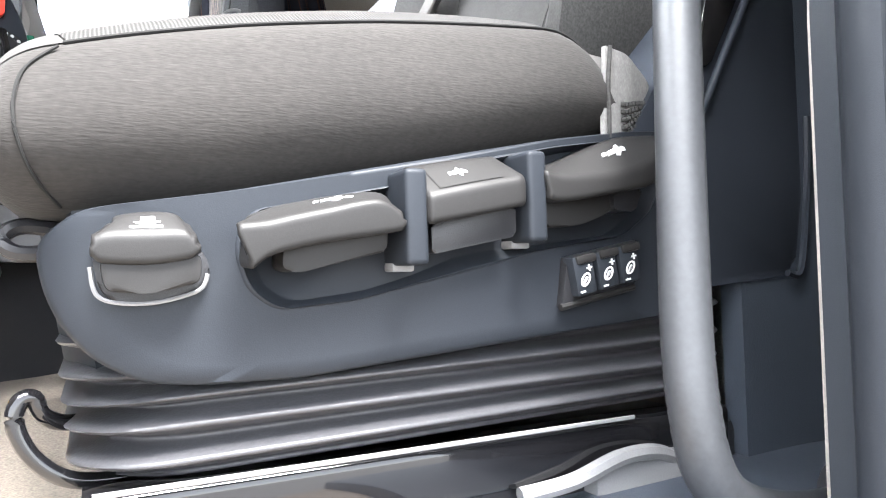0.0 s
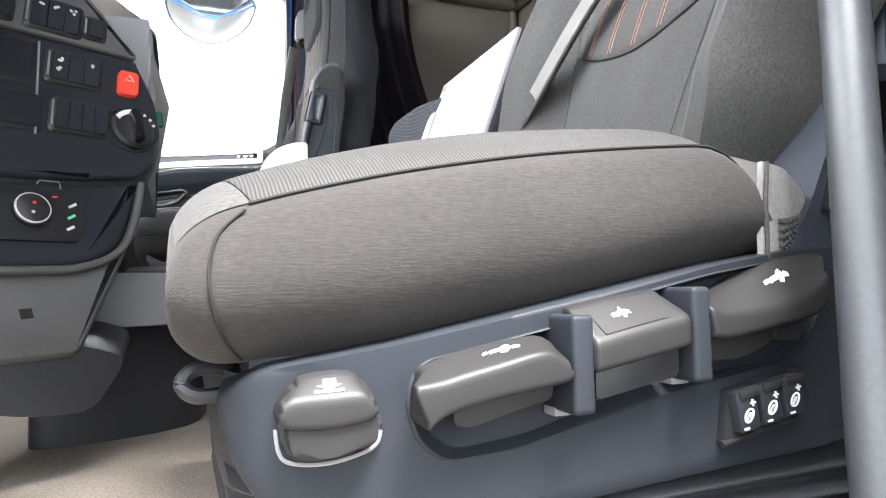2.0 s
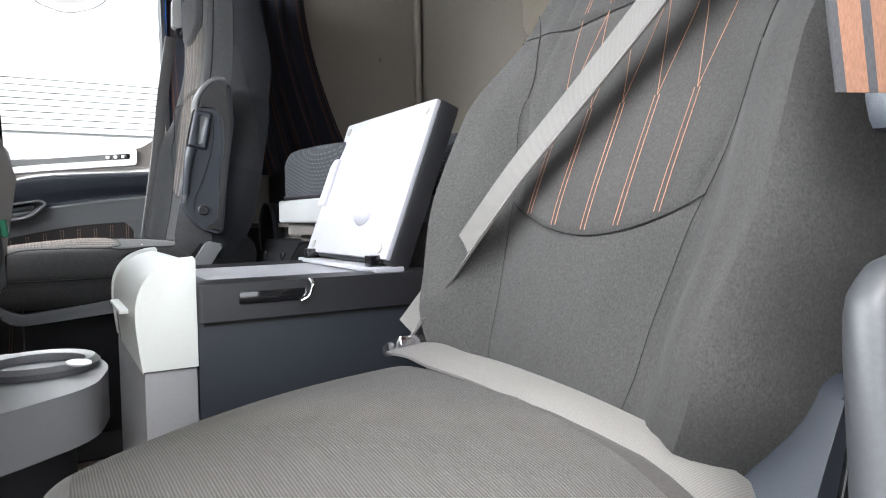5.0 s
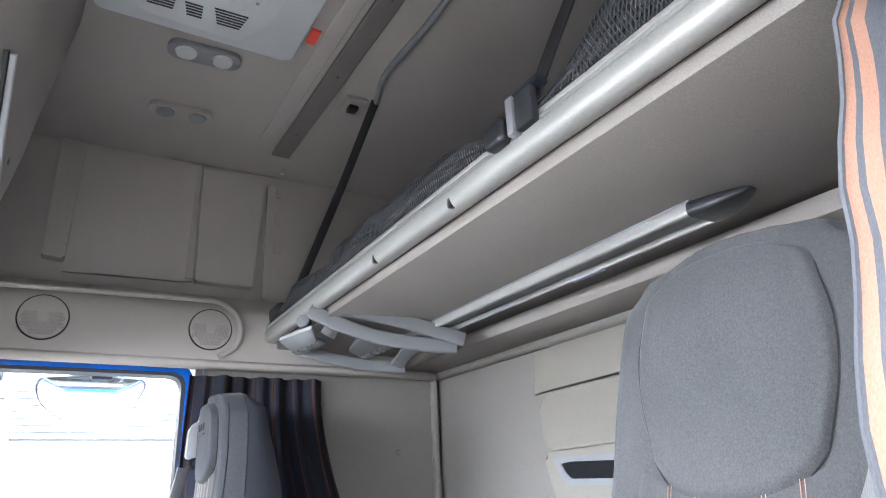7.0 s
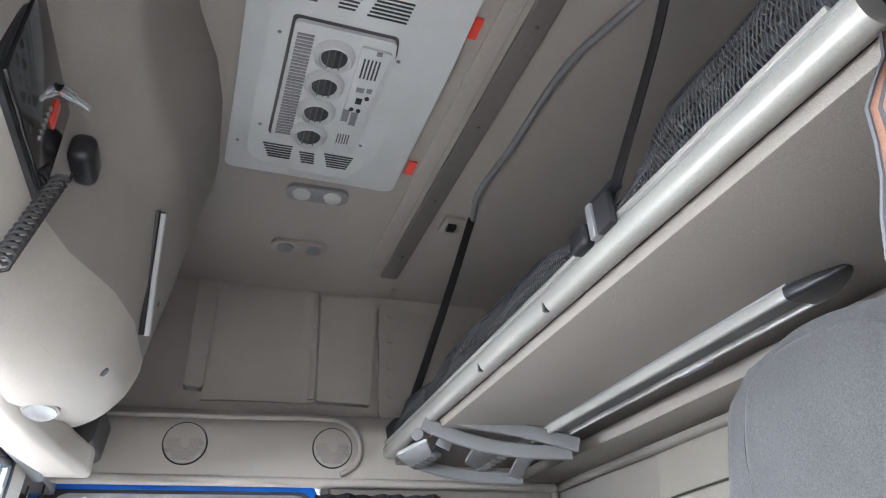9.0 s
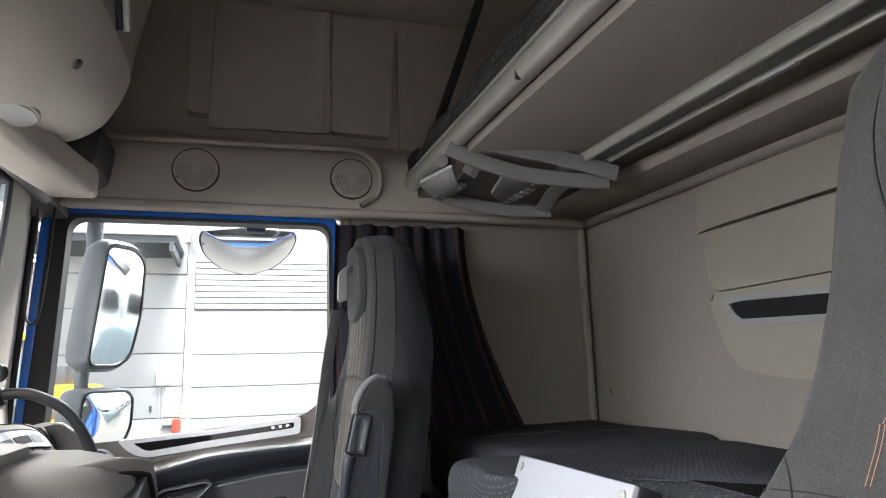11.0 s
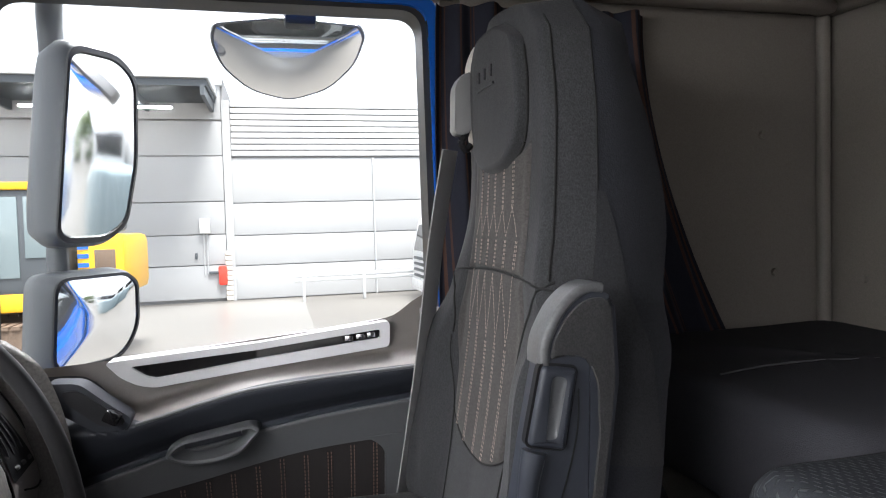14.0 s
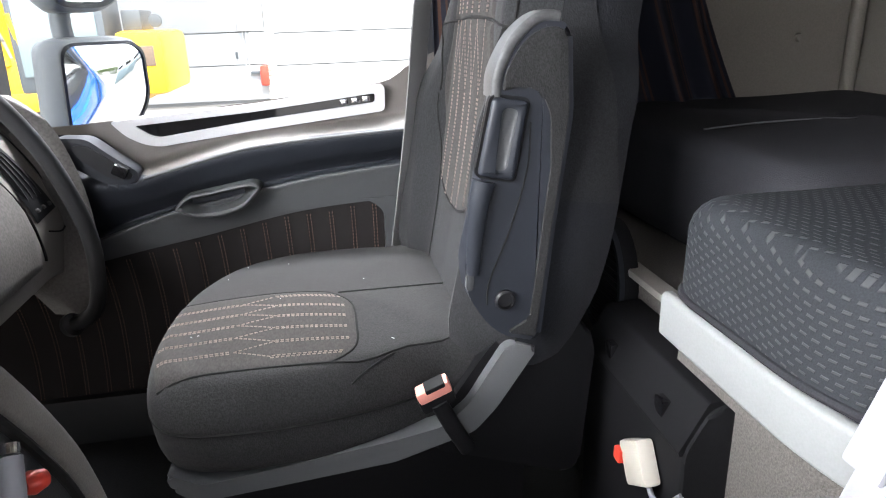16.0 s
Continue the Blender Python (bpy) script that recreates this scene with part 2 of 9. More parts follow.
alu = material("brushed_aluminium", (0.32, 0.31, 0.28), 0.40, metal=0.35, grain=0.15, grain_size=300)
board_felt = material("felt_bunk_board", (0.20, 0.178, 0.155), 0.92, grain=0.4, grain_size=500, blotch=0.1, bump=0.4)
chrome = material("chrome", (0.80, 0.80, 0.82), 0.08, metal=1.0)
steel_bar = material("worn_grey_metal", (0.038, 0.040, 0.044), 0.45, metal=0.1, grain=0.25, grain_size=250, bump=0.1)
white_plastic = material("white_plastic", (0.275, 0.275, 0.30), 0.35, grain=0.05)
pale_plastic = material("pale_green_grey_plastic", (0.45, 0.465, 0.445), 0.3, grain=0.05)
ac_white = material("off_white_plastic", (0.44, 0.45, 0.45), 0.45, grain=0.1)
rubber = material("black_rubber", (0.018, 0.018, 0.019), 0.55, grain=0.3, grain_size=600)
bellow_rubber = material("bellows_rubber", (0.046, 0.046, 0.050), 0.30, grain=0.3, grain_size=500, bump=0.2)
carpet = material("beige_grey_carpet", (0.22, 0.19, 0.16), 0.97, grain=0.7, grain_size=420, blotch=0.25, blotch_size=8, bump=0.9)
carpet_grey = material("grey_carpet", (0.10, 0.092, 0.085), 0.97, grain=0.7, grain_size=420, blotch=0.2, blotch_size=8, bump=0.9)
bed_black = material("black_bed_cloth", (0.026, 0.026, 0.030), 0.85, grain=0.4, grain_size=600, bump=0.5, spec=0.12)
mirror = material("mirror_glass", (0.92, 0.93, 0.94), 0.01, metal=1.0, blotch=0.01)
blue_paint = material("blue_truck_paint", (0.008, 0.092, 0.39), 0.18, coat=0.8, blotch=0.04)
pale_web = woven("pale_grey_webbing", (0.20, 0.20, 0.20), (0.14, 0.14, 0.14), 0.0011, 1, rough=0.6, depth=0.3)
belt_web = woven("grey_belt_webbing", (0.118, 0.113, 0.108), (0.090, 0.087, 0.084), 0.0013, 1, rough=0.6, depth=0.12)
red_plastic = material("red_plastic", (0.62, 0.055, 0.035), 0.35)
pink_red = material("faded_red_plastic", (0.68, 0.27, 0.22), 0.4)
icon_white = material("white_print", (0.52, 0.52, 0.52), 0.5)
# Black net raised towards grey: the haze before it is in the colour.
net_hazed = material("hazed_black_net", (0.045, 0.047, 0.050), 0.8)
strap_black = material("black_webbing", (0.016, 0.016, 0.018), 0.7, grain=0.4, grain_size=900, bump=0.3)
lens_clear = material("ribbed_clear_lens", (0.45, 0.45, 0.44), 0.15, coat=0.6)
tan_paint = material("yellow_machine_paint", (0.72, 0.38, 0.018), 0.4, blotch=0.1)
concrete = material("wet_concrete", (0.185, 0.178, 0.168), 0.35, grain=0.4, grain_size=30, blotch=0.3, blotch_size=0.35)
asphalt = material("wet_asphalt", (0.135, 0.127, 0.116), 0.4, grain=0.5, grain_size=60, blotch=0.3, blotch_size=0.3)
panel_grey = material("pale_grey_wall_panel", (0.34, 0.345, 0.35), 0.5, blotch=0.05, blotch_size=0.4)
panel_joint = material("dark_panel_joint", (0.25, 0.25, 0.255), 0.7)
louvre_grey = material("light_grey_cladding", (0.42, 0.425, 0.43), 0.45, blotch=0.05)
galvanised = material("galvanised_steel", (0.48, 0.49, 0.50), 0.45, metal=0.5, blotch=0.15, blotch_size=3)
dark_steel = material("dark_steel", (0.09, 0.10, 0.11), 0.5, metal=0.4)
white_paint = material("white_truck_paint", (0.75, 0.76, 0.77), 0.3, coat=0.4)
brick_mat = material("pale_brick", (0.52, 0.46, 0.40), 0.8, blotch=0.2, blotch_size=5)
rust_track = material("rusty_track_steel", (0.125, 0.088, 0.064), 0.8, grain=0.5, grain_size=30)
glow_white = bpy.data.materials.new("lit_tube")
glow_white.use_nodes = True
glow_white.node_tree.nodes["Principled BSDF"].inputs["Emission Color"].default_value = (1, 1, 0.97, 1)
glow_white.node_tree.nodes["Principled BSDF"].inputs["Emission Strength"].default_value = 6.0
clear_glass = glass("window_glass")
tinted_film = glass("windscreen_top_band", (0.36, 0.42, 0.48))


# ---- mesh helpers ----
def finish(name, bm, mat, angle=38):
    bmesh.ops.recalc_face_normals(bm, faces=bm.faces)
    limit = radians(angle)
    for e in bm.edges:
        e.smooth = len(e.link_faces) != 2 or e.calc_face_angle(0) < limit
    for f in bm.faces:
        f.smooth = True
    me = bpy.data.meshes.new(name)
    bm.to_mesh(me)
    bm.free()
    me.materials.append(mat)
    return me


def thing(name, label, category, at=(0, 0, 0), group="", kind=""):
    ob = new(name)
    ob.empty_display_size = 0.05
    ob.matrix_world = Matrix.Translation(at)
    return tagged(ob, label, category, group, kind)


def part(name, bm, mat, parent, label="", angle=38):
    """One mesh under a thing; the coordinates are the world's."""
    ob = new(name, finish(name, bm, mat, angle))
    if parent:
        ob.parent = parent
        base = parent
        shift = Vector((0, 0, 0))
        while base:
            shift += base.matrix_basis.translation
            base = base.parent
        ob.data.transform(Matrix.Translation(-shift))
    return tagged(ob, label)


def solo(name, bm, mat, label, category, group="", kind="", angle=38):
    return tagged(new(name, finish(name, bm, mat, angle)), label, category, group, kind)


def shell(name, bm, mat, label, category, angle=38):
    return solo(name, bm, mat, label, category, kind="structure", angle=angle)


def box(lo, hi, bevel=0.0, seg=2, turn=None, bm=None):
    """A box between two corners, with rounded edges; turn: a matrix about its middle."""
    own = bmesh.new()
    bmesh.ops.create_cube(own, size=1)
    lo, hi = Vector(lo), Vector(hi)
    own.transform(Matrix.Diagonal((*(hi - lo), 1)))
    if bevel:
        bmesh.ops.bevel(own, geom=own.edges[:] + own.verts[:], offset=bevel, segments=seg, profile=0.6, affect="EDGES")
    if turn:
        own.transform(turn)
    own.transform(Matrix.Translation((lo + hi) / 2))
    return join(bm, own)


def join(bm, own):
    if bm is None:
        return own
    me = bpy.data.meshes.new("join")
    own.to_mesh(me)
    own.free()
    bm.from_mesh(me)
    bpy.data.meshes.remove(me)
    return bm


def loft(rings, closed=True, caps=True, bm=None, loop=False):
    """Skin over rings of equally many points."""
    bm = bm or bmesh.new()
    rows = [[bm.verts.new(p) for p in ring] for ring in rings]
    n = len(rows[0])
    pairs = list(zip(rows, rows[1:])) + ([(rows[-1], rows[0])] if loop else [])
    for a, b in pairs:
        for i in range(n if closed else n - 1):
            j = (i + 1) % n
            bm.faces.new((a[i], a[j], b[j], b[i]))
    if caps and closed and not loop:
        bm.faces.new(rows[0][::-1])
        bm.faces.new(rows[-1])
    return bm


def curve_points(pts, n=8, closed=False):
    """A smooth line through the points."""
    pts = [Vector(p) for p in pts]
    out = []
    m = len(pts)
    for i in range(m if closed else m - 1):
        if closed:
            p0, p1, p2, p3 = (pts[(i + k) % m] for k in (-1, 0, 1, 2))
        else:
            p1, p2 = pts[i], pts[i + 1]
            p0, p3 = pts[max(i - 1, 0)], pts[min(i + 2, m - 1)]
        for k in range(n):
            t = k / n
            out.append(0.5 * (2 * p1 + (p2 - p0) * t + (2 * p0 - 5 * p1 + 4 * p2 - p3) * t * t
                              + (3 * p1 - p0 - 3 * p2 + p3) * t ** 3))
    if not closed:
        out.append(pts[-1])
    return out


def sweep(path, shape, up=(0, 0, 1), closed=False, bm=None, scale=None):
    """Sweeps a flat closed shape (points across, upwards) along a path."""
    path = [Vector(p) for p in path]
    rings, side, m = [], None, len(path)
    for i, p in enumerate(path):
        a, b = (path[i - 1], path[(i + 1) % m]) if closed else (path[max(i - 1, 0)], path[min(i + 1, m - 1)])
        ahead = (b - a).normalized()
        s = ahead.cross(Vector(up))
        if s.length < 1e-4:
            s = side or ahead.orthogonal()
        s.normalize()
        if side and s.dot(side) < 0:
            s = -s
        side = s
        u = s.cross(ahead)
        k = scale(i / max(m - 1, 1)) if scale else 1
        rings.append([p + s * (x * k) + u * (y * k) for x, y in shape])
    return loft(rings, caps=not closed, bm=bm, loop=closed)


def circle(r, n=10, squash=1.0):
    return [(r * math.cos(2 * math.pi * i / n), r * squash * math.sin(2 * math.pi * i / n)) for i in range(n)]


def rounded(w, h, r, n=4):
    """A rounded rectangle about the origin."""
    out = []
    for cx, cy, a in ((w / 2 - r, h / 2 - r, 0), (-w / 2 + r, h / 2 - r, 90), (-w / 2 + r, -h / 2 + r, 180), (w / 2 - r, -h / 2 + r, 270)):
        for i in range(n + 1):
            t = radians(a + 90 * i / n)
            out.append((cx + r * math.cos(t), cy + r * math.sin(t)))
    return out


def soften(poly, r, n=4):
    """Rounds the corners of a flat polygon."""
    out, m = [], len(poly)
    for i in range(m):
        p, a, b = Vector(poly[i]), Vector(poly[i - 1]), Vector(poly[(i + 1) % m])
        da, db = (a - p), (b - p)
        k = min(r, da.length * 0.45, db.length * 0.45)
        s, e = p + da.normalized() * k, p + db.normalized() * k
        for j in range(n + 1):
            t = j / n
            out.append(tuple((1 - t) ** 2 * s + 2 * t * (1 - t) * p + t * t * e))
    return out


def prism(poly, axis, a, b, bevel=0.0, bm=None, seg=2):
    """A flat polygon pulled along an axis from a to b. The polygon holds the two other coordinates in order."""
    def at(p, v):
        q = list(p)
        q.insert("xyz".index(axis), v)
        return q
    own = loft([[at(p, a) for p in poly], [at(p, b) for p in poly]])
    if bevel:
        ends = [e for e in own.edges if abs(e.verts[0].co["xyz".index(axis)] - e.verts[1].co["xyz".index(axis)]) < 1e-6]
        bmesh.ops.bevel(own, geom=ends, offset=bevel, segments=seg, profile=0.6, affect="EDGES")
    return join(bm, own)


def ring_prism(outer, inner, axis, a, b, bm=None):
    """A frame between two outlines of equally many points."""
    def at(p, v):
        q = list(p)
        q.insert("xyz".index(axis), v)
        return q
    return loft([[at(p, a) for p in outer], [at(p, b) for p in outer], [at(p, b) for p in inner], [at(p, a) for p in inner]], caps=False, bm=bm, loop=True)


def sheet(f, nu, nv, thick=0.0, bm=None, uv=None):
    """A surface f(u, v) over 0..1; thick: pulled along its normals to a closed slab."""
    own = bmesh.new()
    grid = [[own.verts.new(f(i / nu, j / nv)) for j in range(nv + 1)] for i in range(nu + 1)]
    layer = own.loops.layers.uv.new("UVMap") if uv else None
    for i in range(nu):
        for j in range(nv):
            face = own.faces.new((grid[i][j], grid[i + 1][j], grid[i + 1][j + 1], grid[i][j + 1]))
            if uv:
                for loop, (p, q) in zip(face.loops, ((i, j), (i + 1, j), (i + 1, j + 1), (i, j + 1))):
                    loop[layer].uv = (p / nu * uv[0], q / nv * uv[1])
    if thick:
        own.normal_update()
        bmesh.ops.solidify(own, geom=own.faces[:], thickness=thick)
    return join(bm, own)


def lathe(profile, centre, axis=(0, 0, 1), n=24, bm=None):
    """A turned body: profile of (radius, height) along the axis from the centre."""
    q = Vector((0, 0, 1)).rotation_difference(Vector(axis).normalized()).to_matrix()
    rings = [[Vector(centre) + q @ Vector((r * math.cos(2 * math.pi * i / n), r * math.sin(2 * math.pi * i / n), h)) for i in range(n)]
             for r, h in profile]
    return loft(rings, bm=bm)


def lerp(table, t):
    """Smooth value from a table of (position, value)."""
    for (a, u), (b, v) in zip(table, table[1:]):
        if t <= b:
            k = max(0, min(1, (t - a) / (b - a)))
            k = k * k * (3 - 2 * k)
            return u + (v - u) * k
    return table[-1][1]


def spline(table, t):
    """Smooth line through a table of (position, value), without waves between the knots."""
    n = len(table)
    for i in range(n - 1):
        (a, u), (b, v) = table[i], table[i + 1]
        if t <= b or i == n - 2:
            k = max(0, min(1, (t - a) / (b - a)))
            left = (v - table[i - 1][1]) / (b - table[i - 1][0]) if i else (v - u) / (b - a)
            right = (table[i + 2][1] - u) / (table[i + 2][0] - a) if i < n - 2 else (v - u) / (b - a)
            h = b - a
            return (u * (1 + 2 * k) * (1 - k) ** 2 + left * h * k * (1 - k) ** 2 + v * k * k * (3 - 2 * k) + right * h * k * k * (k - 1))


# ---- the cab: floor, walls, ceiling ----
def yz(pts, x0, x1, bevel=0.0, bm=None):
    return prism(pts, "x", x0, x1, bevel, bm)


def xz(pts, y0, y1, bevel=0.0, bm=None):
    return prism(pts, "y", y0, y1, bevel, bm)


def xy(pts, z0, z1, bevel=0.0, bm=None):
    return prism(pts, "z", z0, z1, bevel, bm)


def grown(poly, d):
    """An outline moved outwards by d."""
    out, m = [], len(poly)
    turn = 1 if sum(a[0] * b[1] - b[0] * a[1] for a, b in zip(poly, poly[1:] + poly[:1])) > 0 else -1
    for i in range(m):
        a, b = Vector(poly[i - 1]), Vector(poly[(i + 1) % m])
        t = (b - a).normalized()
        out.append((poly[i][0] + t.y * d * turn, poly[i][1] - t.x * d * turn))
    return out


def stitches(pts, bm, r, length=0.0036, gap=0.0022):
    """A line of single stitches along a path."""
    left, on, start = length, True, Vector(pts[0])
    for p, q in zip(pts, pts[1:]):
        p, q = Vector(p), Vector(q)
        total, done = (q - p).length, 0.0
        while total - done > left:
            done += left
            here = p.lerp(q, done / total)
            if on:
                sweep([start, here], circle(r, 4), bm=bm)
            on = not on
            start, left = here, (length if on else gap)
        left -= total - done


def floor_z(u, v):
    x, y = -0.9 + 2.4 * u, -0.02 + 2.29 * v
    hump = lerp([(0, 0), (0.55, 0), (0.8, 0.03), (1.5, 0.03), (1.75, 0)], y)
    return (x, y, hump + 0.004 * noise.noise((x * 6, y * 6, 0)))


shell("floor", sheet(floor_z, 60, 60, 0.05), carpet, "worn beige-grey carpet over the cab floor and tunnel", "floor")
shell("ceiling", box((-0.45, -0.1, 2.12), (1.60, 2.40, 2.16)), headliner, "taupe felt headliner of the cab roof", "ceiling")

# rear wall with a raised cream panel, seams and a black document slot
shell("wall_rear", box((1.47, -0.05, 0.0), (1.55, 2.33, 2.12)), shaded_wall_cream, "cream vinyl rear wall of the sleeping cab", "wall")
rear_panel = thing("rear_wall_panel", "cream moulded rear wall panel with a black slot", "wall panel", (1.47, 1.2, 0.8))
middle = soften([(0.15, 1.048), (1.541, 1.048), (1.549, 1.186), (1.50, 1.205), (0.15, 1.205)], 0.03, 5)
slot_out = soften([(1.10, 0.941), (1.436, 0.953), (1.468, 0.980), (1.492, 1.024), (1.425, 1.028), (1.10, 1.012)], 0.012)
slot_in = soften([(1.11, 0.957), (1.424, 0.9695), (1.446, 0.986), (1.461, 1.010), (1.420, 1.013), (1.11, 0.999)], 0.006)
lower = soften([(0.15, 0.820), (1.25, 0.826), (1.36, 0.834), (1.451, 0.852), (1.494, 0.899), (1.524, 0.976), (1.541, 1.043), (0.15, 1.043)], 0.02, 4)
part("upper_pad", loft([[(1.475, y, 1.2125), (x, y, 1.2125), (x + 0.002, y, 1.222), (x + 0.006, y, 1.30), (1.4705, y, 1.396), (1.475, y, 1.40)] for y, x in ((1.588, 1.4685), (1.56, 1.458), (1.52, 1.449), (1.45, 1.443), (0.9, 1.440), (0.15, 1.440))]), shaded_rear_cream, rear_panel, "overhanging upper pad")
part("middle_pad", yz(middle, 1.455, 1.475, 0.012), shaded_rear_cream, rear_panel)
part("lower_pad", yz(lower, 1.448, 1.475, 0.014), shaded_rear_cream, rear_panel)
part("slot_rim", ring_prism(slot_out, slot_in, "x", 1.440, 1.452), plastic_grey, rear_panel, "grey rim of the slot")
part("slot", yz(slot_in, 1.4445, 1.450), matt_black, rear_panel, "dark open slot")
part("catch", sweep(curve_points([(1.462, 1.545, 1.392), (1.454, 1.528, 1.372), (1.452, 1.50, 1.362), (1.458, 1.468, 1.358)]), circle(0.007)), dash_mid, rear_panel)

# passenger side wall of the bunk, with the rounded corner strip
shell("wall_side", box((0.625, 2.19, 0.0), (1.47, 2.30, 1.38)), shaded_wall_cream, "cream vinyl side wall beside the bunk", "wall")
shell("corner_trim", loft([[(1.445 + a, 2.172 + b, z) for a, b in circle(0.015, 12)] for z in (0.6, 1.36)]), shaded_wall_cream, "rounded cream corner strip", "trim")
for sx, sz in ((1.30, 1.10), (1.33, 0.80)):
    solo("wall_stud", lathe([(0.001, 0.006), (0.007, 0.005), (0.009, 0.0)], (sx, 2.19, sz), (0, -1, 0), 14), shaded_wall_cream, "small cream plastic wall stud", "stud", "wall studs")
solo("wall_stud", lathe([(0.001, 0.006), (0.007, 0.005), (0.009, 0.0)], (1.47, 2.09, 0.785), (-1, 0, 0), 14), shaded_wall_cream, "small cream plastic wall stud", "stud", "wall studs")

# driver side: wall behind the door opening, pillar and sill
shell("wall_driver_side", box((0.76, -0.04, 0.0), (1.55, 0.07, 2.12)), shaded_wall_cream, "cream side wall behind the driver door opening", "wall")
shell("sill_driver_side", box((-0.45, -0.05, -0.25), (0.66, 0.02, -0.01), 0.01), plastic_dark, "dark plastic sill under the open driver door", "trim")
shell("roof_side_driver", box((-0.45, -0.06, 1.55), (0.66, 0.06, 2.12), 0.01), trim_taupe, "taupe trim above the driver door opening", "trim")
shell("wall_front_lower", box((-0.95, -0.05, -0.3), (-0.85, 2.33, 0.72)), dash_dark, "dark bulkhead under the windscreen", "wall")
shell("step_cover", box((0.44, -0.03, -0.03), (1.2, 0.30, 0.020), 0.006), hazed_navy, "dark plastic step cover beside the driver seat", "trim")
# Black mat added over the carpet to darken the footwell, which lies in shade.
solo("floor_mat", sheet(lambda u, v: (-0.85 + 1.62 * u, 1.50 + 0.74 * v, 0.036 + 0.003 * noise.noise((u * 9, v * 7, 0))), 30, 16, 0.012), foot_black, "black mat added to darken the shaded passenger footwell", "floor mat")
locker = thing("bunk_side_locker", "dark blue-grey plastic side panel behind the driver seat", "panel", (0.9, 0.2, 0.0))
part("panel", sheet(lambda u, v: (0.72 + 0.60 * u, 0.205 - 0.10 * u + 0.012 * math.sin(9 * u), -0.25 + 0.85 * v + 0.03 * u), 30, 12, 0.02), hazed_navy, locker)
part("ridge", sweep(curve_points([(0.83, 0.178, 0.47), (0.835, 0.170, 0.30), (0.84, 0.168, 0.17), (0.86, 0.160, 0.165)]), circle(0.006)), hazed_navy, locker)
part("rib", sweep([(0.87, 0.165, 0.215), (1.2, 0.11, 0.215)], circle(0.007)), hazed_navy, locker)
part("top_edge", box((0.70, 0.09, 0.58), (1.3, 0.26, 0.61), 0.008), hazed_navy, locker)
seal = thing("door_seal", "black rubber door seal with a beige edge", "seal", (0.70, 0.02, 0.2))
part("rubber", sweep([(0.585, 0.022, -0.25), (0.585, 0.022, 0.3), (0.605, 0.022, 0.7), (0.64, 0.015, 1.2), (0.66, 0.0, 1.55)], circle(0.015, 10)), plastic_dark, seal)
part("edge", sweep([(0.578, 0.047, -0.25), (0.580, 0.047, 0.3), (0.600, 0.042, 0.7), (0.635, 0.03, 1.2)], circle(0.0022, 6)), dash_taupe, seal, "beige edge")
part("pillar", loft([[(x0 + a, b, z) for a, b in ((0, -0.04), (0.19, -0.04), (0.19, 0.045), (0, 0.045))] for x0, z in ((0.575, -0.25), (0.575, 0.3), (0.595, 0.7), (0.63, 1.2), (0.65, 1.55))]), plastic_dark, seal, "dark pillar cover")

# passenger door: outer frame in blue, rubber, glass, inner lining
opening = soften([(-0.226, 0.62), (-0.200, 1.345), (0.558, 1.345), (0.563, 0.77), (0.50, 0.735), (0.24, 0.69), (0.02, 0.655)], 0.045, 6)
frame_out = soften([(-0.303, 0.55), (-0.266, 1.376), (0.592, 1.376), (0.598, 0.70), (0.52, 0.66), (0.24, 0.62), (0.02, 0.58)], 0.055, 6)
door_navy = material("blue_grey_door_plastic", (0.024, 0.027, 0.034), 0.48, grain=0.3, grain_size=1300, bump=0.12, spec=0.3)
door_taupe = material("taupe_door_plastic", (0.125, 0.112, 0.103), 0.5, grain=0.3, grain_size=700, bump=0.2)
door = thing("door_1", "blue passenger door with taupe lining and closed window", "door", (0.15, 2.3, 0.0), kind="structure")
part("rubber_frame", ring_prism(soften([(-0.284, 0.585), (-0.247, 1.356), (0.571, 1.356), (0.577, 0.735), (0.51, 0.70), (0.24, 0.655), (0.02, 0.62)], 0.05, 6), opening, "y", 2.235, 2.30), rubber, door, "black rubber window frame")
part("blue_frame", ring_prism(frame_out, soften([(-0.281, 0.585), (-0.244, 1.354), (0.569, 1.354), (0.575, 0.735), (0.51, 0.70), (0.24, 0.655), (0.02, 0.62)], 0.05, 6), "y", 2.225, 2.31), blue_paint, door, "blue painted window frame")
part("pane", box((-0.32, 2.272, 0.55), (0.61, 2.276, 1.40)), clear_glass, door, "clear window pane").visible_shadow = False
part("outer_skin", xz([(-0.40, -0.7), (0.62, -0.7), (0.62, 0.66), (0.24, 0.62), (-0.36, 0.56)], 2.305, 2.33), blue_paint, door, "blue outer skin")
shell("wall_beside_door", box((0.60, 2.25, 0.0), (0.66, 2.33, 1.40)), trim_taupe, "taupe pillar trim behind the passenger door", "trim")


def shelf_line(x):
    """Height of the armrest shelf along the door."""
    return spline([(-0.33, 0.600), (0.0, 0.607), (0.035, 0.612), (0.123, 0.634), (0.222, 0.654), (0.50, 0.671), (0.60, 0.675)], x)


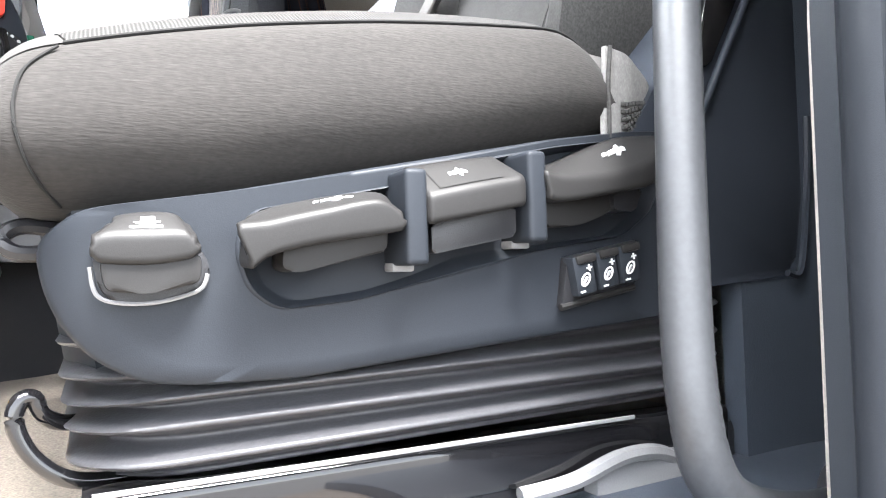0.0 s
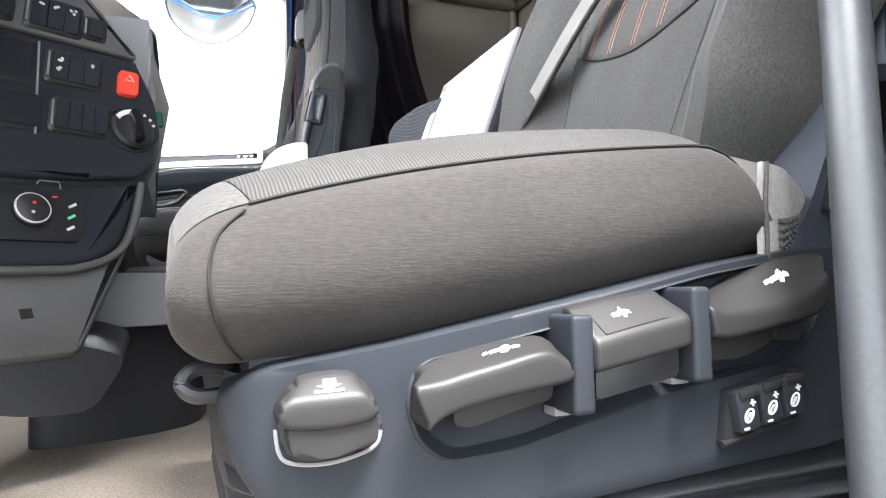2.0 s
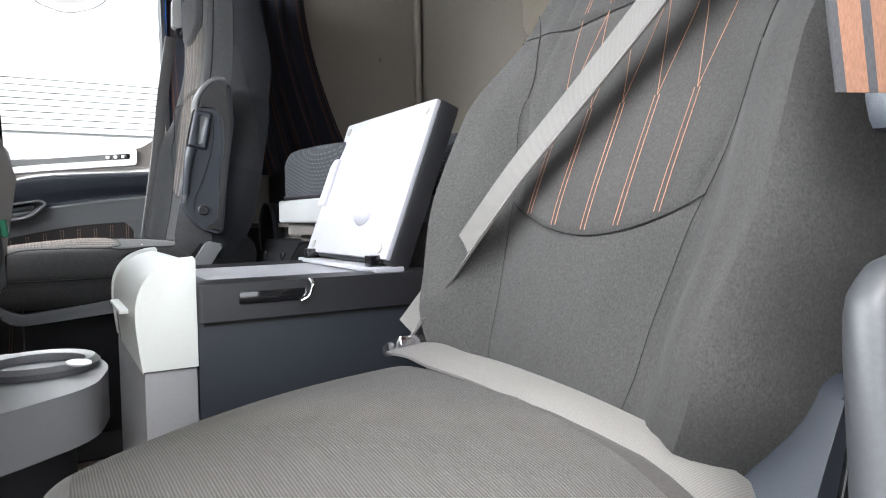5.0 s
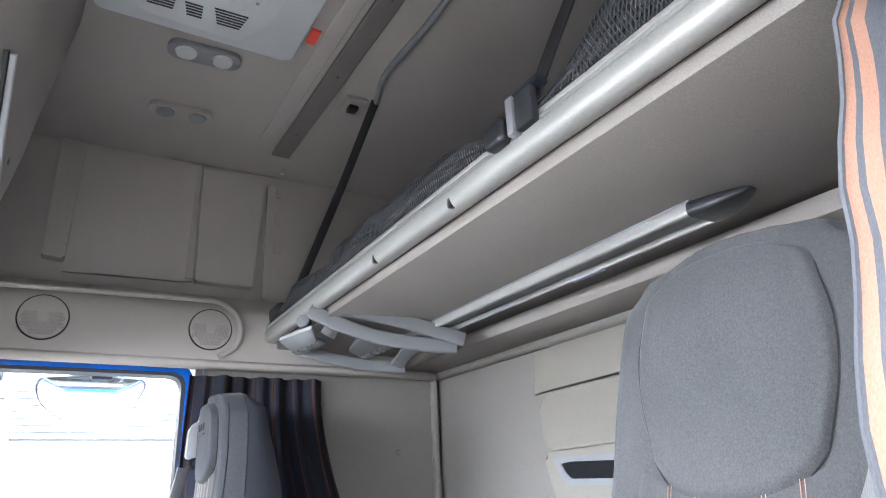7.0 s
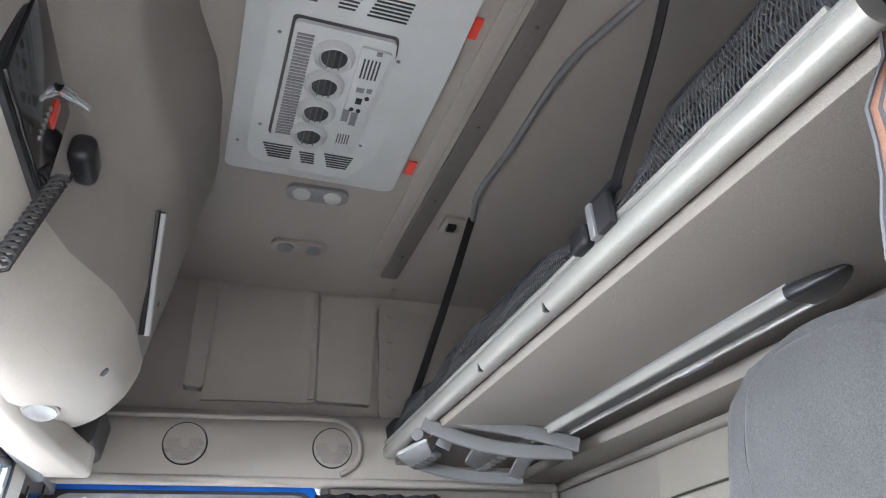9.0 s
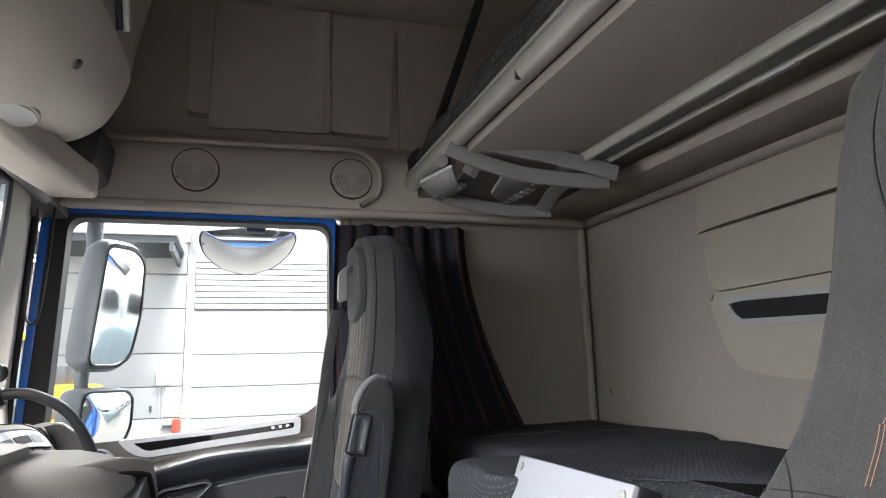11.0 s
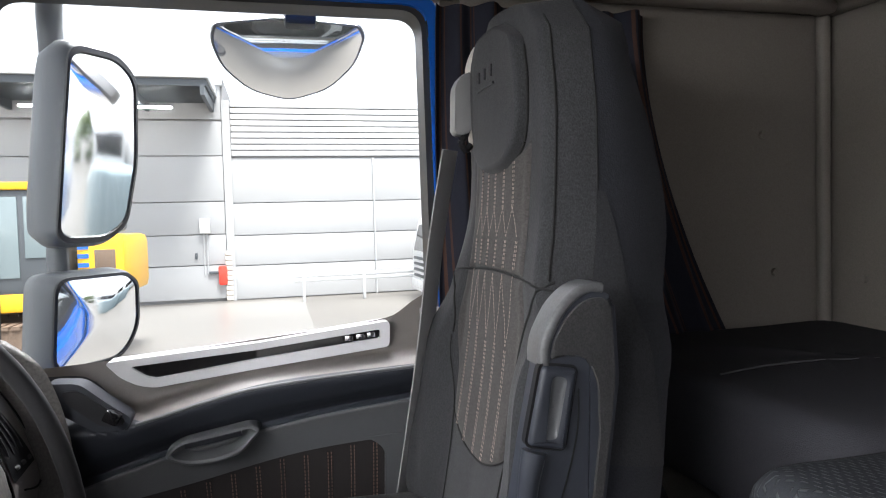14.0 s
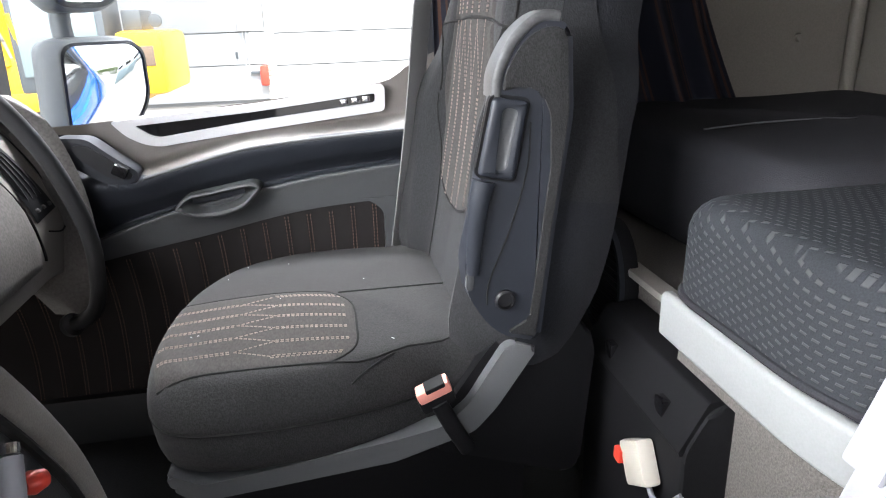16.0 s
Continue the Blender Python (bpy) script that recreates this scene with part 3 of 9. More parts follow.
def lining(x, z):
    """How far the door lining stands in: an armrest shelf, an undercut below it, then the lip of the lower panel."""
    d, reach = z - shelf_line(x), shelf_line(x) - band_low(x)
    d = d if d > 0 else d * 0.085 / reach if d > -reach else d + reach - 0.085
    return spline([(-0.65, 2.238), (-0.30, 2.224), (-0.20, 2.206), (-0.13, 2.184), (-0.100, 2.172), (-0.092, 2.168), (-0.087, 2.169), (-0.083, 2.180), (-0.078, 2.186), (-0.066, 2.176), (-0.045, 2.154), (-0.022, 2.139), (-0.012, 2.134), (-0.005, 2.133), (0.0, 2.136), (0.005, 2.146),
                 (0.012, 2.178), (0.017, 2.196), (0.03, 2.205), (0.05, 2.214), (0.12, 2.232), (0.3, 2.24)], d)


def sill_line(x):
    return spline([(-0.33, 0.690), (-0.15, 0.696), (-0.037, 0.702), (0.224, 0.724), (0.475, 0.750), (0.53, 0.782), (0.60, 0.81)], x)


def belt_line(x):
    """Lower edge of the taupe band."""
    return spline([(-0.33, 0.680), (-0.095, 0.680), (-0.055, 0.672), (-0.001, 0.623), (0.035, 0.612), (0.123, 0.634), (0.222, 0.655), (0.323, 0.664), (0.496, 0.671), (0.60, 0.675)], x)


def band_low(x):
    return spline([(-0.33, 0.42), (-0.07, 0.498), (0.065, 0.539), (0.225, 0.569), (0.342, 0.587), (0.501, 0.602), (0.60, 0.608)], x)


def cloth_high(x):
    return spline([(-0.33, 0.39), (-0.07, 0.450), (0.103, 0.479), (0.274, 0.512), (0.40, 0.523), (0.60, 0.527)], x)


def cloth_low(x):
    return lerp([(-0.33, 0.12), (0.45, 0.14)], x)


def lining_piece(low, high, inset=0.0, n=(56, 40), x0=-0.33, x1=0.60):
    def f(u, v):
        x = x0 + (x1 - x0) * u
        z = low(x) + (high(x) - low(x)) * v
        return (x, lining(x, z) - inset, z)
    return sheet(f, *n, 0.02)


part("upper_lining", lining_piece(belt_line, sill_line), door_taupe, door, "taupe upper lining")
part("armrest_band", lining_piece(band_low, lambda x: belt_line(x) + 0.002, 0.003), door_navy, door, "dark blue-grey armrest band")
part("middle_lining", lining_piece(lambda x: cloth_high(x) - 0.002, lambda x: band_low(x) + 0.003), door_grey, door, "grey lower lining")
part("cloth_panel", lining_piece(cloth_low, cloth_high, -0.004, x0=-0.33, x1=0.455), door_cloth, door, "dark stitched cloth panel")
def lining_end(u, v):
    """The lining behind the cloth, with a rounded corner."""
    x0 = 0.456 - 0.040 * max(0.0, (v - 0.88) / 0.12) ** 2.5
    x = x0 + (0.60 - x0) * u
    z = 0.10 + (cloth_high(x) + 0.004 - 0.10) * v
    return (x, lining(x, z) - 0.001, z)


part("lining_edge", sheet(lining_end, 14, 60, 0.015), door_grey, door)
# Grey strip that draws the highlight on the lip of the armrest shelf.
part("shelf_edge", sweep([(x, lining(x, shelf_line(x) - 0.002) - 0.0035, shelf_line(x) - 0.001) for x in [0.03 + 0.57 * i / 40 for i in range(41)]], circle(0.0035, 8)), door_grey, door, "paler strip that paints the highlight along the shelf edge")
part("lower_lining", box((-0.33, 2.215, 0.0), (0.60, 2.245, 0.14), 0.01), dash_dark, door)
for k in range(17):
    x = -0.26 + 0.0435 * k
    z0, z1 = cloth_low(x) + 0.02, cloth_high(x) - 0.008
    if x > 0.44:
        continue
    row = bmesh.new()
    for off in (-0.0032, 0.0032):
        stitches([(x + off - 0.012 * (1 - t) + 0.02 * (1 - t) * t, lining(x, z0 + (z1 - z0) * t) + 0.0025, z0 + (z1 - z0) * t) for t in [i / 12 for i in range(13)]], row, 0.0010, 0.0050, 0.0030)
    part("stitched_line", row, stitch_door_shaded, door)
# silver trim with gloss insert and raised maker's mark as plain bars
trim_out = soften([(-0.030, 0.704), (-0.005, 0.676), (0.023, 0.660), (0.051, 0.654), (0.221, 0.673), (0.469, 0.697), (0.471, 0.746), (0.225, 0.721)], 0.010, 4)
trim_in = soften([(0.011, 0.694), (0.025, 0.684), (0.038, 0.675), (0.054, 0.671), (0.223, 0.692), (0.451, 0.714), (0.452, 0.731), (0.224, 0.708)], 0.006, 4)
part("silver_trim", ring_prism(trim_out, trim_in, "y", 2.196, 2.24), silver, door, "silver trim frame")
part("gloss_insert", xz(trim_in, 2.203, 2.24), plastic_gloss, door, "gloss black insert")
for k, w in enumerate((0.016, 0.018, 0.016)):
    part("mark_bar", box((0.385 + 0.021 * k, 2.1995, 0.7125 + 0.0019 * k), (0.385 + 0.021 * k + w, 2.204, 0.7215 + 0.0019 * k), 0.001), chrome, door)
# window switch and pull tray
part("switch_pod", xz(soften([(-0.105, 0.690), (-0.051, 0.686), (-0.01, 0.650), (0.026, 0.622), (0.017, 0.603), (-0.030, 0.604), (-0.09, 0.645)], 0.012), 2.126, 2.17, 0.004), door_navy, door)
part("switch_well", xz(soften([(-0.078, 0.676), (-0.052, 0.675), (0.016, 0.621), (0.010, 0.612), (-0.022, 0.614), (-0.070, 0.655)], 0.009), 2.1235, 2.14), plastic_black, door)
part("window_switch", box((-0.016, 2.112, 0.618), (0.010, 2.13, 0.640), 0.005, turn=Matrix.Rotation(radians(30), 4, "Y")), plastic_gloss, door)
tray = [(0.066, 0.547), (0.095, 0.572), (0.150, 0.580), (0.213, 0.590), (0.231, 0.578), (0.195, 0.540), (0.150, 0.528), (0.105, 0.528)]
TRAY, DISH = soften(tray, 0.014), soften([(0.078, 0.5480), (0.100, 0.5680), (0.150, 0.5755), (0.209, 0.5850), (0.221, 0.5770), (0.190, 0.5480), (0.150, 0.5375), (0.105, 0.5370)], 0.011)
part("pull_tray", loft([[(x, y, z) for x, z in poly] for poly, y in ((TRAY, 2.20), (TRAY, 2.139), (grown(TRAY, -0.002), 2.1345), (grown(TRAY, -0.005), 2.133), (DISH, 2.1355))], caps=False), door_grey, door, "grey scooped pull handle", angle=60)
part("tray_hollow", loft([[(0.150 + (x - 0.150) * k, y, 0.5615 + (z - 0.5615) * k) for x, z in DISH] for k, y in ((1.005, 2.1355), (0.96, 2.143), (0.88, 2.158), (0.74, 2.172), (0.50, 2.180), (0.02, 2.182))], caps=False), door_grey, door, angle=70)
part("tray_step", sweep(curve_points([(0.100, 2.160, 0.5560), (0.140, 2.163, 0.5600), (0.195, 2.162, 0.5690)], 5), rounded(0.004, 0.010, 0.0018)), door_navy, door)
part("lock_plate", box((0.535, 2.19, 0.715), (0.575, 2.232, 0.765), 0.006), dash_taupe, door)
part("lock_slot", box((0.545, 2.186, 0.722), (0.566, 2.20, 0.757), 0.003), plastic_grey, door)

# windscreen: glass, rubber edge and pillar
ws_path = [(-0.219, 1.785), (-0.285, 1.60), (-0.325, 1.35), (-0.345, 1.10), (-0.345, 0.80), (-0.31, 0.45), (-0.235, 0.20)]


def ws(u, v):
    p = curve_points([(x, y, 0) for x, y in ws_path], 8)
    q = p[min(int(u * (len(p) - 1) + 0.5), len(p) - 1)]
    lean = 0.05 + 0.04 * min(1, u * 6)
    return (q.x - lean * (1 - v), q.y + (0.02 * (1 - v) if q.y > 1 else -0.02 * (1 - v)), 0.70 + 0.66 * v)


windscreen = thing("window_1", "curved truck windscreen with a black edge band", "windscreen", (-0.4, 1.1, 0.7), kind="structure")
part("pane", sheet(ws, 48, 6), clear_glass, windscreen, "clear windscreen").visible_shadow = False
part("tint_band", sheet(lambda u, v: Vector(ws(u, 0.86 + 0.14 * v)) + Vector((0.004, 0, 0)), 48, 2), tinted_film, windscreen, "blue-grey sun band").visible_shadow = False
part("edge_band", sweep(curve_points([ws(0.25, 0.10), ws(0.12, 0.11), ws(0.04, 0.13), ws(0.012, 0.18), ws(0.006, 0.30), ws(0.004, 0.6), ws(0.006, 0.88), ws(0.02, 0.955), ws(0.08, 0.975), ws(0.25, 0.98), ws(0.5, 0.98)], 6), rounded(0.026, 0.010, 0.003), up=(1, 0, 0)), rubber, windscreen, "black edge band")
blind = thing("roller_blind", "dark roller blind rolled up above the windscreen", "roller blind", (-0.25, 1.0, 1.33))
part("roll", sweep(curve_points([(-0.238, 1.800, 1.338), (-0.275, 1.62, 1.338), (-0.305, 1.35, 1.338), (-0.320, 1.05, 1.338), (-0.320, 0.60, 1.338)], 6), circle(0.016, 12)), matt_black, blind, "black rolled blind")
part("pull_bar", sweep(curve_points([(-0.222, 1.790, 1.322), (-0.259, 1.615, 1.322), (-0.289, 1.348, 1.322), (-0.304, 1.05, 1.322), (-0.304, 0.60, 1.322)], 6), rounded(0.010, 0.014, 0.004)), dash_mid, blind, "grey pull bar")
part("end_bracket", box((-0.250, 1.785, 1.315), (-0.222, 1.815, 1.358), 0.006), plastic_black, blind)
wiper = thing("windscreen_wiper", "dark wiper resting low outside the windscreen", "wiper", (-0.45, 1.68, 0.77))
part("blade", sweep([(-0.360, 1.715, 0.803), (-0.46, 1.685, 0.768), (-0.62, 1.60, 0.722)], rounded(0.008, 0.014, 0.003)), matt_black, wiper, "black wiper blade")
part("arm", sweep([(-0.420, 1.705, 0.796), (-0.50, 1.670, 0.768), (-0.66, 1.56, 0.735)], rounded(0.012, 0.010, 0.003)), plastic_grey, wiper, "grey wiper arm")
shell("header_front", box((-0.42, -0.05, 1.338), (-0.20, 2.30, 1.43), 0.012), dash_mid, "dark grey header above the windscreen", "trim")
shell("roof_front", box((-0.50, -0.05, 1.42), (-0.30, 2.33, 2.13)), headliner, "front wall of the raised cab roof", "wall")


def pillar(u, v):
    z = 0.62 + 0.74 * v
    top = ws(0, min(1, max(0, (z - 0.70) / 0.66)))
    ax, ay = top[0], top[1] + 0.004
    bx, by = -0.318 + 0.034 * (z - 0.6), 2.224
    bulge = 0.020 * math.sin(math.pi * min(1, u * 1.25))
    flare = 0.03 * lerp([(0, 1), (0.3, 0)], v)
    return (ax + (bx - ax) * u + bulge + flare, ay + (by - ay) * u, z)


pillar_thing = thing("a_pillar", "taupe A-pillar trim with a round black knob", "pillar", (-0.28, 2.0, 0.6), kind="structure")
part("cover", sheet(pillar, 24, 16, 0.02), trim_cream, pillar_thing)
part("door_seal", sweep([(-0.314, 2.224, 0.55), (-0.304, 2.224, 0.9), (-0.281, 2.224, 1.37)], rounded(0.020, 0.016, 0.006), up=(0, 1, 0)), rubber, pillar_thing, "black rubber door seal")
part("knob", lathe([(0.020, 0.0), (0.020, 0.012), (0.016, 0.017), (0.006, 0.015), (0.001, 0.015)], (-0.250, 1.905, 0.892), (0.9, -0.45, 0), 20), plastic_black, pillar_thing, "round black knob")
part("boss", lathe([(0.034, -0.02), (0.032, 0.015), (0.026, 0.028), (0.001, 0.03)], (-0.255, 1.875, 0.835), (0.9, -0.45, 0), 20), trim_cream, pillar_thing)
handle_ = thing("dash_grab_handle", "curved black grab handle on the dash end", "grab handle", (-0.235, 1.872, 0.838))
part("tube", sweep(curve_points([(-0.235, 1.872, 0.838), (-0.205, 1.862, 0.845), (-0.155, 1.868, 0.838), (-0.09, 1.885, 0.795), (-0.04, 1.915, 0.70), (-0.015, 1.945, 0.58), (-0.020, 1.962, 0.49), (-0.045, 1.985, 0.425), (-0.10, 2.02, 0.39)], 8), circle(0.0125, 12)), rubber, handle_)
part("upper_collar", lathe([(0.020, 0.0), (0.020, 0.010), (0.0135, 0.016)], (-0.232, 1.871, 0.838), (1, -0.3, 0.1), 18), plastic_black, handle_)
part("lower_collar", lathe([(0.020, 0.0), (0.020, 0.010), (0.0135, 0.016)], (-0.100, 2.02, 0.390), (0.8, -0.4, 0.4), 18), plastic_black, handle_)
cord = curve_points([(-0.245, 2.10, 1.335), (-0.250, 2.10, 1.20), (-0.255, 2.098, 1.06), (-0.245, 2.096, 1.025), (-0.230, 2.096, 1.025), (-0.220, 2.098, 1.06), (-0.210, 2.10, 1.20), (-0.205, 2.10, 1.34)], 6)
solo("blind_cord", sweep(cord, circle(0.0030, 8)), rubber, "black cord loop of the roller blind", "cord")

# side panel with loudspeakers above the passenger window
side = thing("speaker_panel", "taupe overhead side panel with two round loudspeakers", "panel", (0.3, 2.15, 1.35), kind="structure")


def side_face(z):
    return lerp([(1.335, 2.150), (1.36, 2.118), (1.40, 2.112), (1.54, 2.112), (1.565, 2.135), (1.60, 2.165)], z)


prof = [(y, z) for z in [1.356 + 0.0244 * i for i in range(11)] for y in [side_face(z)]]
part("body", yz(prof + [(2.30, 1.60), (2.30, 1.378)], -0.25, 1.42), trim_taupe, side)
part("lower_rail", sweep([(-0.20, 2.132, 1.368), (0.6, 2.126, 1.364), (1.36, 2.12, 1.362), (1.42, 2.14, 1.362)], rounded(0.05, 0.026, 0.012)), trim_taupe, side)
rim = [(-0.20, 2.109, 1.556), (0.2, 2.105, 1.560), (0.55, 2.104, 1.566), (0.635, 2.103, 1.560), (0.69, 2.102, 1.52), (0.705, 2.102, 1.47), (0.69, 2.102, 1.42), (0.64, 2.104, 1.385)]
part("raised_rim", sweep(curve_points(rim, 6), circle(0.009, 8)), trim_taupe, side)
for sx in (0.151, 0.612):
    sp = part("loudspeaker", lathe([(0.067, 0.0), (0.066, 0.004), (0.064, 0.004)], (sx, 2.112, 1.473), (0, -1, 0), 40), seam_dark, side, "dark ring of the loudspeaker")
    part("grille", lathe([(0.064, 0.002), (0.062, 0.007), (0.03, 0.010), (0.001, 0.011)], (sx, 2.112, 1.473), (0, -1, 0), 40), trim_taupe, sp, "honeycomb grille")
    cells = bmesh.new()
    for i in range(-4, 5):
        for j in range(-5, 2):
            cx, cz = sx + 0.0125 * (i + 0.5 * (j % 2)), 1.470 + 0.0108 * j
            if (cx - sx) ** 2 + (cz - 1.473) ** 2 < 0.056 ** 2:
                hexa = [(cx + 0.0058 * math.cos(radians(60 * k + 30)), cz + 0.0058 * math.sin(radians(60 * k + 30))) for k in range(6)]
                hole = [(cx + 0.0048 * math.cos(radians(60 * k + 30)), cz + 0.0048 * math.sin(radians(60 * k + 30))) for k in range(6)]
                ring_prism(hexa, hole, "y", 2.1015, 2.106, cells)
    part("mesh_relief", cells, dash_mid, sp)

# upper side wall with its raised panel, above the ledge
shell("wall_side_upper", box((-0.50, 2.25, 1.40), (1.55, 2.33, 2.12)), headliner, "felt side wall above the speaker ledge", "wall")
niche = thing("side_wall_panel", "taupe moulded panel on the upper side wall", "wall panel", (0.4, 2.25, 1.66))
part("left_leg", xz(soften([(0.111, 1.692), (0.176, 1.686), (0.186, 2.098), (0.112, 2.105)], 0.008), 2.205, 2.252, 0.006), headliner, niche)
part("panel", sheet(lambda u, v: (0.172 + 0.385 * u, 2.236 - 0.010 * math.sin(math.pi * u) - 0.020 * max(0.0, (u - 0.86) / 0.14) ** 2 + 0.012 * v, 1.655 + 0.445 * v + 0.006 * u), 40, 10, 0.014), headliner, niche)
part("rib", loft([[(0.535 + 0.010 * k, 2.222 + 0.012 * k, 1.672 + 0.42 * k), (0.556, 2.206 + 0.014 * k, 1.668 + 0.42 * k), (0.572 - 0.006 * k, 2.216 + 0.012 * k, 1.668 + 0.42 * k), (0.575, 2.25, 1.668 + 0.42 * k), (0.535, 2.25, 1.672 + 0.42 * k)] for k in (0, 0.3, 0.6, 1.0)]), headliner, niche, angle=60)
part("step", xz(soften([(0.566, 1.664), (0.762, 1.660), (0.784, 2.085), (0.566, 2.090)], 0.006), 2.212, 2.252, 0.006), headliner, niche)
part("end_panel", xz(soften([(0.80, 1.62), (1.30, 1.62), (1.26, 1.96), (1.20, 2.04), (0.80, 2.085)], 0.02), 2.236, 2.252, 0.005), headliner, niche)
for k in range(4):
    part("slot_mark", box((0.832, 2.232, 1.70 + 0.11 * k), (0.857, 2.240, 1.745 + 0.11 * k), 0.003), trim_taupe, niche)


# ---- seats ----
STITCH = 0.00038  # radius of the seat threads


def seat_back(parent, cy, spine, width, thick, mats, bolster=1.0, marked=False, seam_at=0.523, pad_at=0.725, pad_out=0.014):
    """A high-backed truck seat: side bolsters, centre panels, head pad, seams and stitched lines."""
    side_mat, centre_mat, stitch_mat = mats
    line = curve_points([(x, 0, z) for x, z in spine], 12)
    n = len(line) - 1

    def at(s):
        k = min(max(s, 0), 1) * n
        i = min(int(k), n - 1)
        p = line[i].lerp(line[i + 1], k - i)
        d = (line[min(i + 2, n)] - line[max(i - 1, 0)]).normalized()
        return p, Vector((-d.z, 0, d.x))

    def front(s, w, out=0.0):
        p, nrm = at(s)
        h = lerp(width, s)
        bol = lerp([(0, 0.02), (0.12, 0.055), (0.34, 0.060), (0.48, 0.022), (0.62, 0.012), (0.85, 0.010), (1, 0.0)], s) * (bolster if w < 0 else 1.0)
        a = abs(w)
        rise = bol * lerp([(0, 0), (0.50, 0.0), (0.72, 0.75), (0.84, 1.0), (0.93, 0.8), (1.0, 0.05)], a)
        fall = 0.05 * max(0, a - 0.82) ** 2 / 0.0324
        dip = -0.012 * math.sin(math.pi * min(1, s / 0.5)) * (1 - a) if s < 0.5 else 0
        lens_ = 0.018 * (1 - a * a)
        crease = 0.0035 * noise.noise((w * 2.6, s * 7.0, cy)) * min(1.0, max(0.0, a - 0.30) * 2.5) + 0.0012 * noise.noise((w * 9 + s * 12, s * 5, 3.0)) * min(1.0, a * 1.5)
        return p + nrm * (rise - fall + dip + lens_ + crease + out) + Vector((0, cy + w * h, 0))

    rings = []
    steps = 72
    for k in range(steps + 1):
        s = k / steps
        p, nrm = at(s)
        h, t = lerp(width, s), lerp(thick, s)
        ring = [front(s, -1 + 2 * i / 48) for i in range(49)]
        back = []
        for i in range(1, 9):
            w = 1 - 2 * i / 9
            back.append(p - nrm * (t * (0.75 + 0.25 * (1 - w ** 4))) + Vector((0, cy + w * h * 0.96, 0)))
        rings.append(ring + back)
    back_ob = part("backrest", loft(rings), side_mat, parent, "charcoal cloth backrest with side bolsters")

    def patch(name, s0, s1, w0, out, mat, label=""):
        lo = lambda v: spline(w0, v)
        def f(u, v):
            w = (2 * u - 1) * lo(v)
            edge_u = min(1, min(u, 1 - u) / 0.04)
            edge_v = min(1, min(v, 1 - v) / 0.04)
            lift = out * math.sqrt(max(0.0, min(edge_u, edge_v)))
            return front(s0(w) + (s1(w) - s0(w)) * v, w, lift + 0.0006)
        return part(name, sheet(f, 48, 48), mat, back_ob, label, angle=70)

    low_edge = lambda w: 0.215 + 0.16 * w * w
    patch("lower_centre", low_edge, lambda w: seam_at - 0.003 - 0.02 * w * w, [(0, 0.44), (0.5, 0.58), (1, 0.60)], 0.004, centre_mat, "ribbed centre cloth")
    patch("upper_centre", lambda w: seam_at + 0.003 - 0.02 * w * w, lambda w: pad_at + 0.01 + 0.10 * w * w, [(0, 0.60), (1, 0.62)], 0.004, centre_mat, "ribbed centre cloth")
    pad_low, pad_high, pad_half = lambda w: pad_at + 0.10 * (abs(w) / 0.64) ** 3, lambda w: 0.965 - 0.07 * (w / 0.66) ** 4, [(0, 0.50), (0.15, 0.575), (0.35, 0.63), (0.6, 0.645), (1, 0.60)]
    head = patch("head_pad", pad_low, pad_high, pad_half, pad_out, side_mat, "raised grey head pad")
    if marked:  # raised mark on the head pad, as plain bars
        for k in range(3):
            a0 = 0.22 - 0.17 * k
            part("mark", sweep([front(0.872, a0, pad_out + 0.0022), front(0.893, a0 - 0.02, pad_out + 0.0022)], rounded(0.014, 0.0035, 0.0015), up=(1, 0, 0)), side_mat, head)
        part("underline", sweep([front(0.856, -0.20, pad_out + 0.0022), front(0.856, 0.24, pad_out + 0.0022)], rounded(0.0035, 0.004, 0.0015)), side_mat, head)
    # Thin dark tubes that draw the shade in the creases of the seams.
    seams, wide = bmesh.new(), (1.25 if marked else 0.5)
    sweep([front(pad_low(w) - 0.002, w, 0.002) for w in [0.50 * (-1 + i / 15) for i in range(31)]], circle(0.0016 * wide, 6), bm=seams)
    for sg in (-1, 1):
        pad_side = [(sg * spline(pad_half, v), v) for v in [i / 20 for i in range(19)]]
        sweep([front(pad_low(w) + (pad_high(w) - pad_low(w)) * v, w * 1.008, 0.002) for w, v in pad_side], circle(0.0016 * wide, 6), bm=seams)
    sweep([front(seam_at - 0.02 * w * w, w, 0.001) for w in [-0.92 + 0.0613 * i for i in range(31)]], circle(0.0014 * wide, 6), bm=seams)
    sweep([front(low_edge(w), w, 0.002) for w in [-0.5 + 0.05 * i for i in range(21)]], circle(0.0013 * wide, 6), bm=seams)
    for sg in (-1, 1):
        sweep([front(0.04 + 0.335 * i / 16, sg * lerp([(0, 0.46), (0.5, 0.47), (1, 0.60)], i / 16), 0.002) for i in range(17)], circle(0.0008 * wide, 6), bm=seams)
        sweep([front(0.52 + 0.42 * i / 16, sg * 0.90, 0.001) for i in range(17)], circle(0.0015 * wide, 6), bm=seams)
        sweep([front(0.38 + 0.14 * i / 8, sg * (0.60 + 0.32 * (i / 8) ** 2), 0.001) for i in range(9)], circle(0.0014 * wide, 6), bm=seams)
    part("seams", seams, seam_dark, back_ob, "dark seam lines")
    st = bmesh.new()
    lanes = [-0.42 + 0.168 * i for i in range(6)]

    def thread(pts):
        """A seam thread: whole on the driver seat, in single stitches on the other."""
        if not marked:
            sweep(pts, circle(STITCH, 5), bm=st)
            return
        stitches(pts, st, STITCH * 1.25)

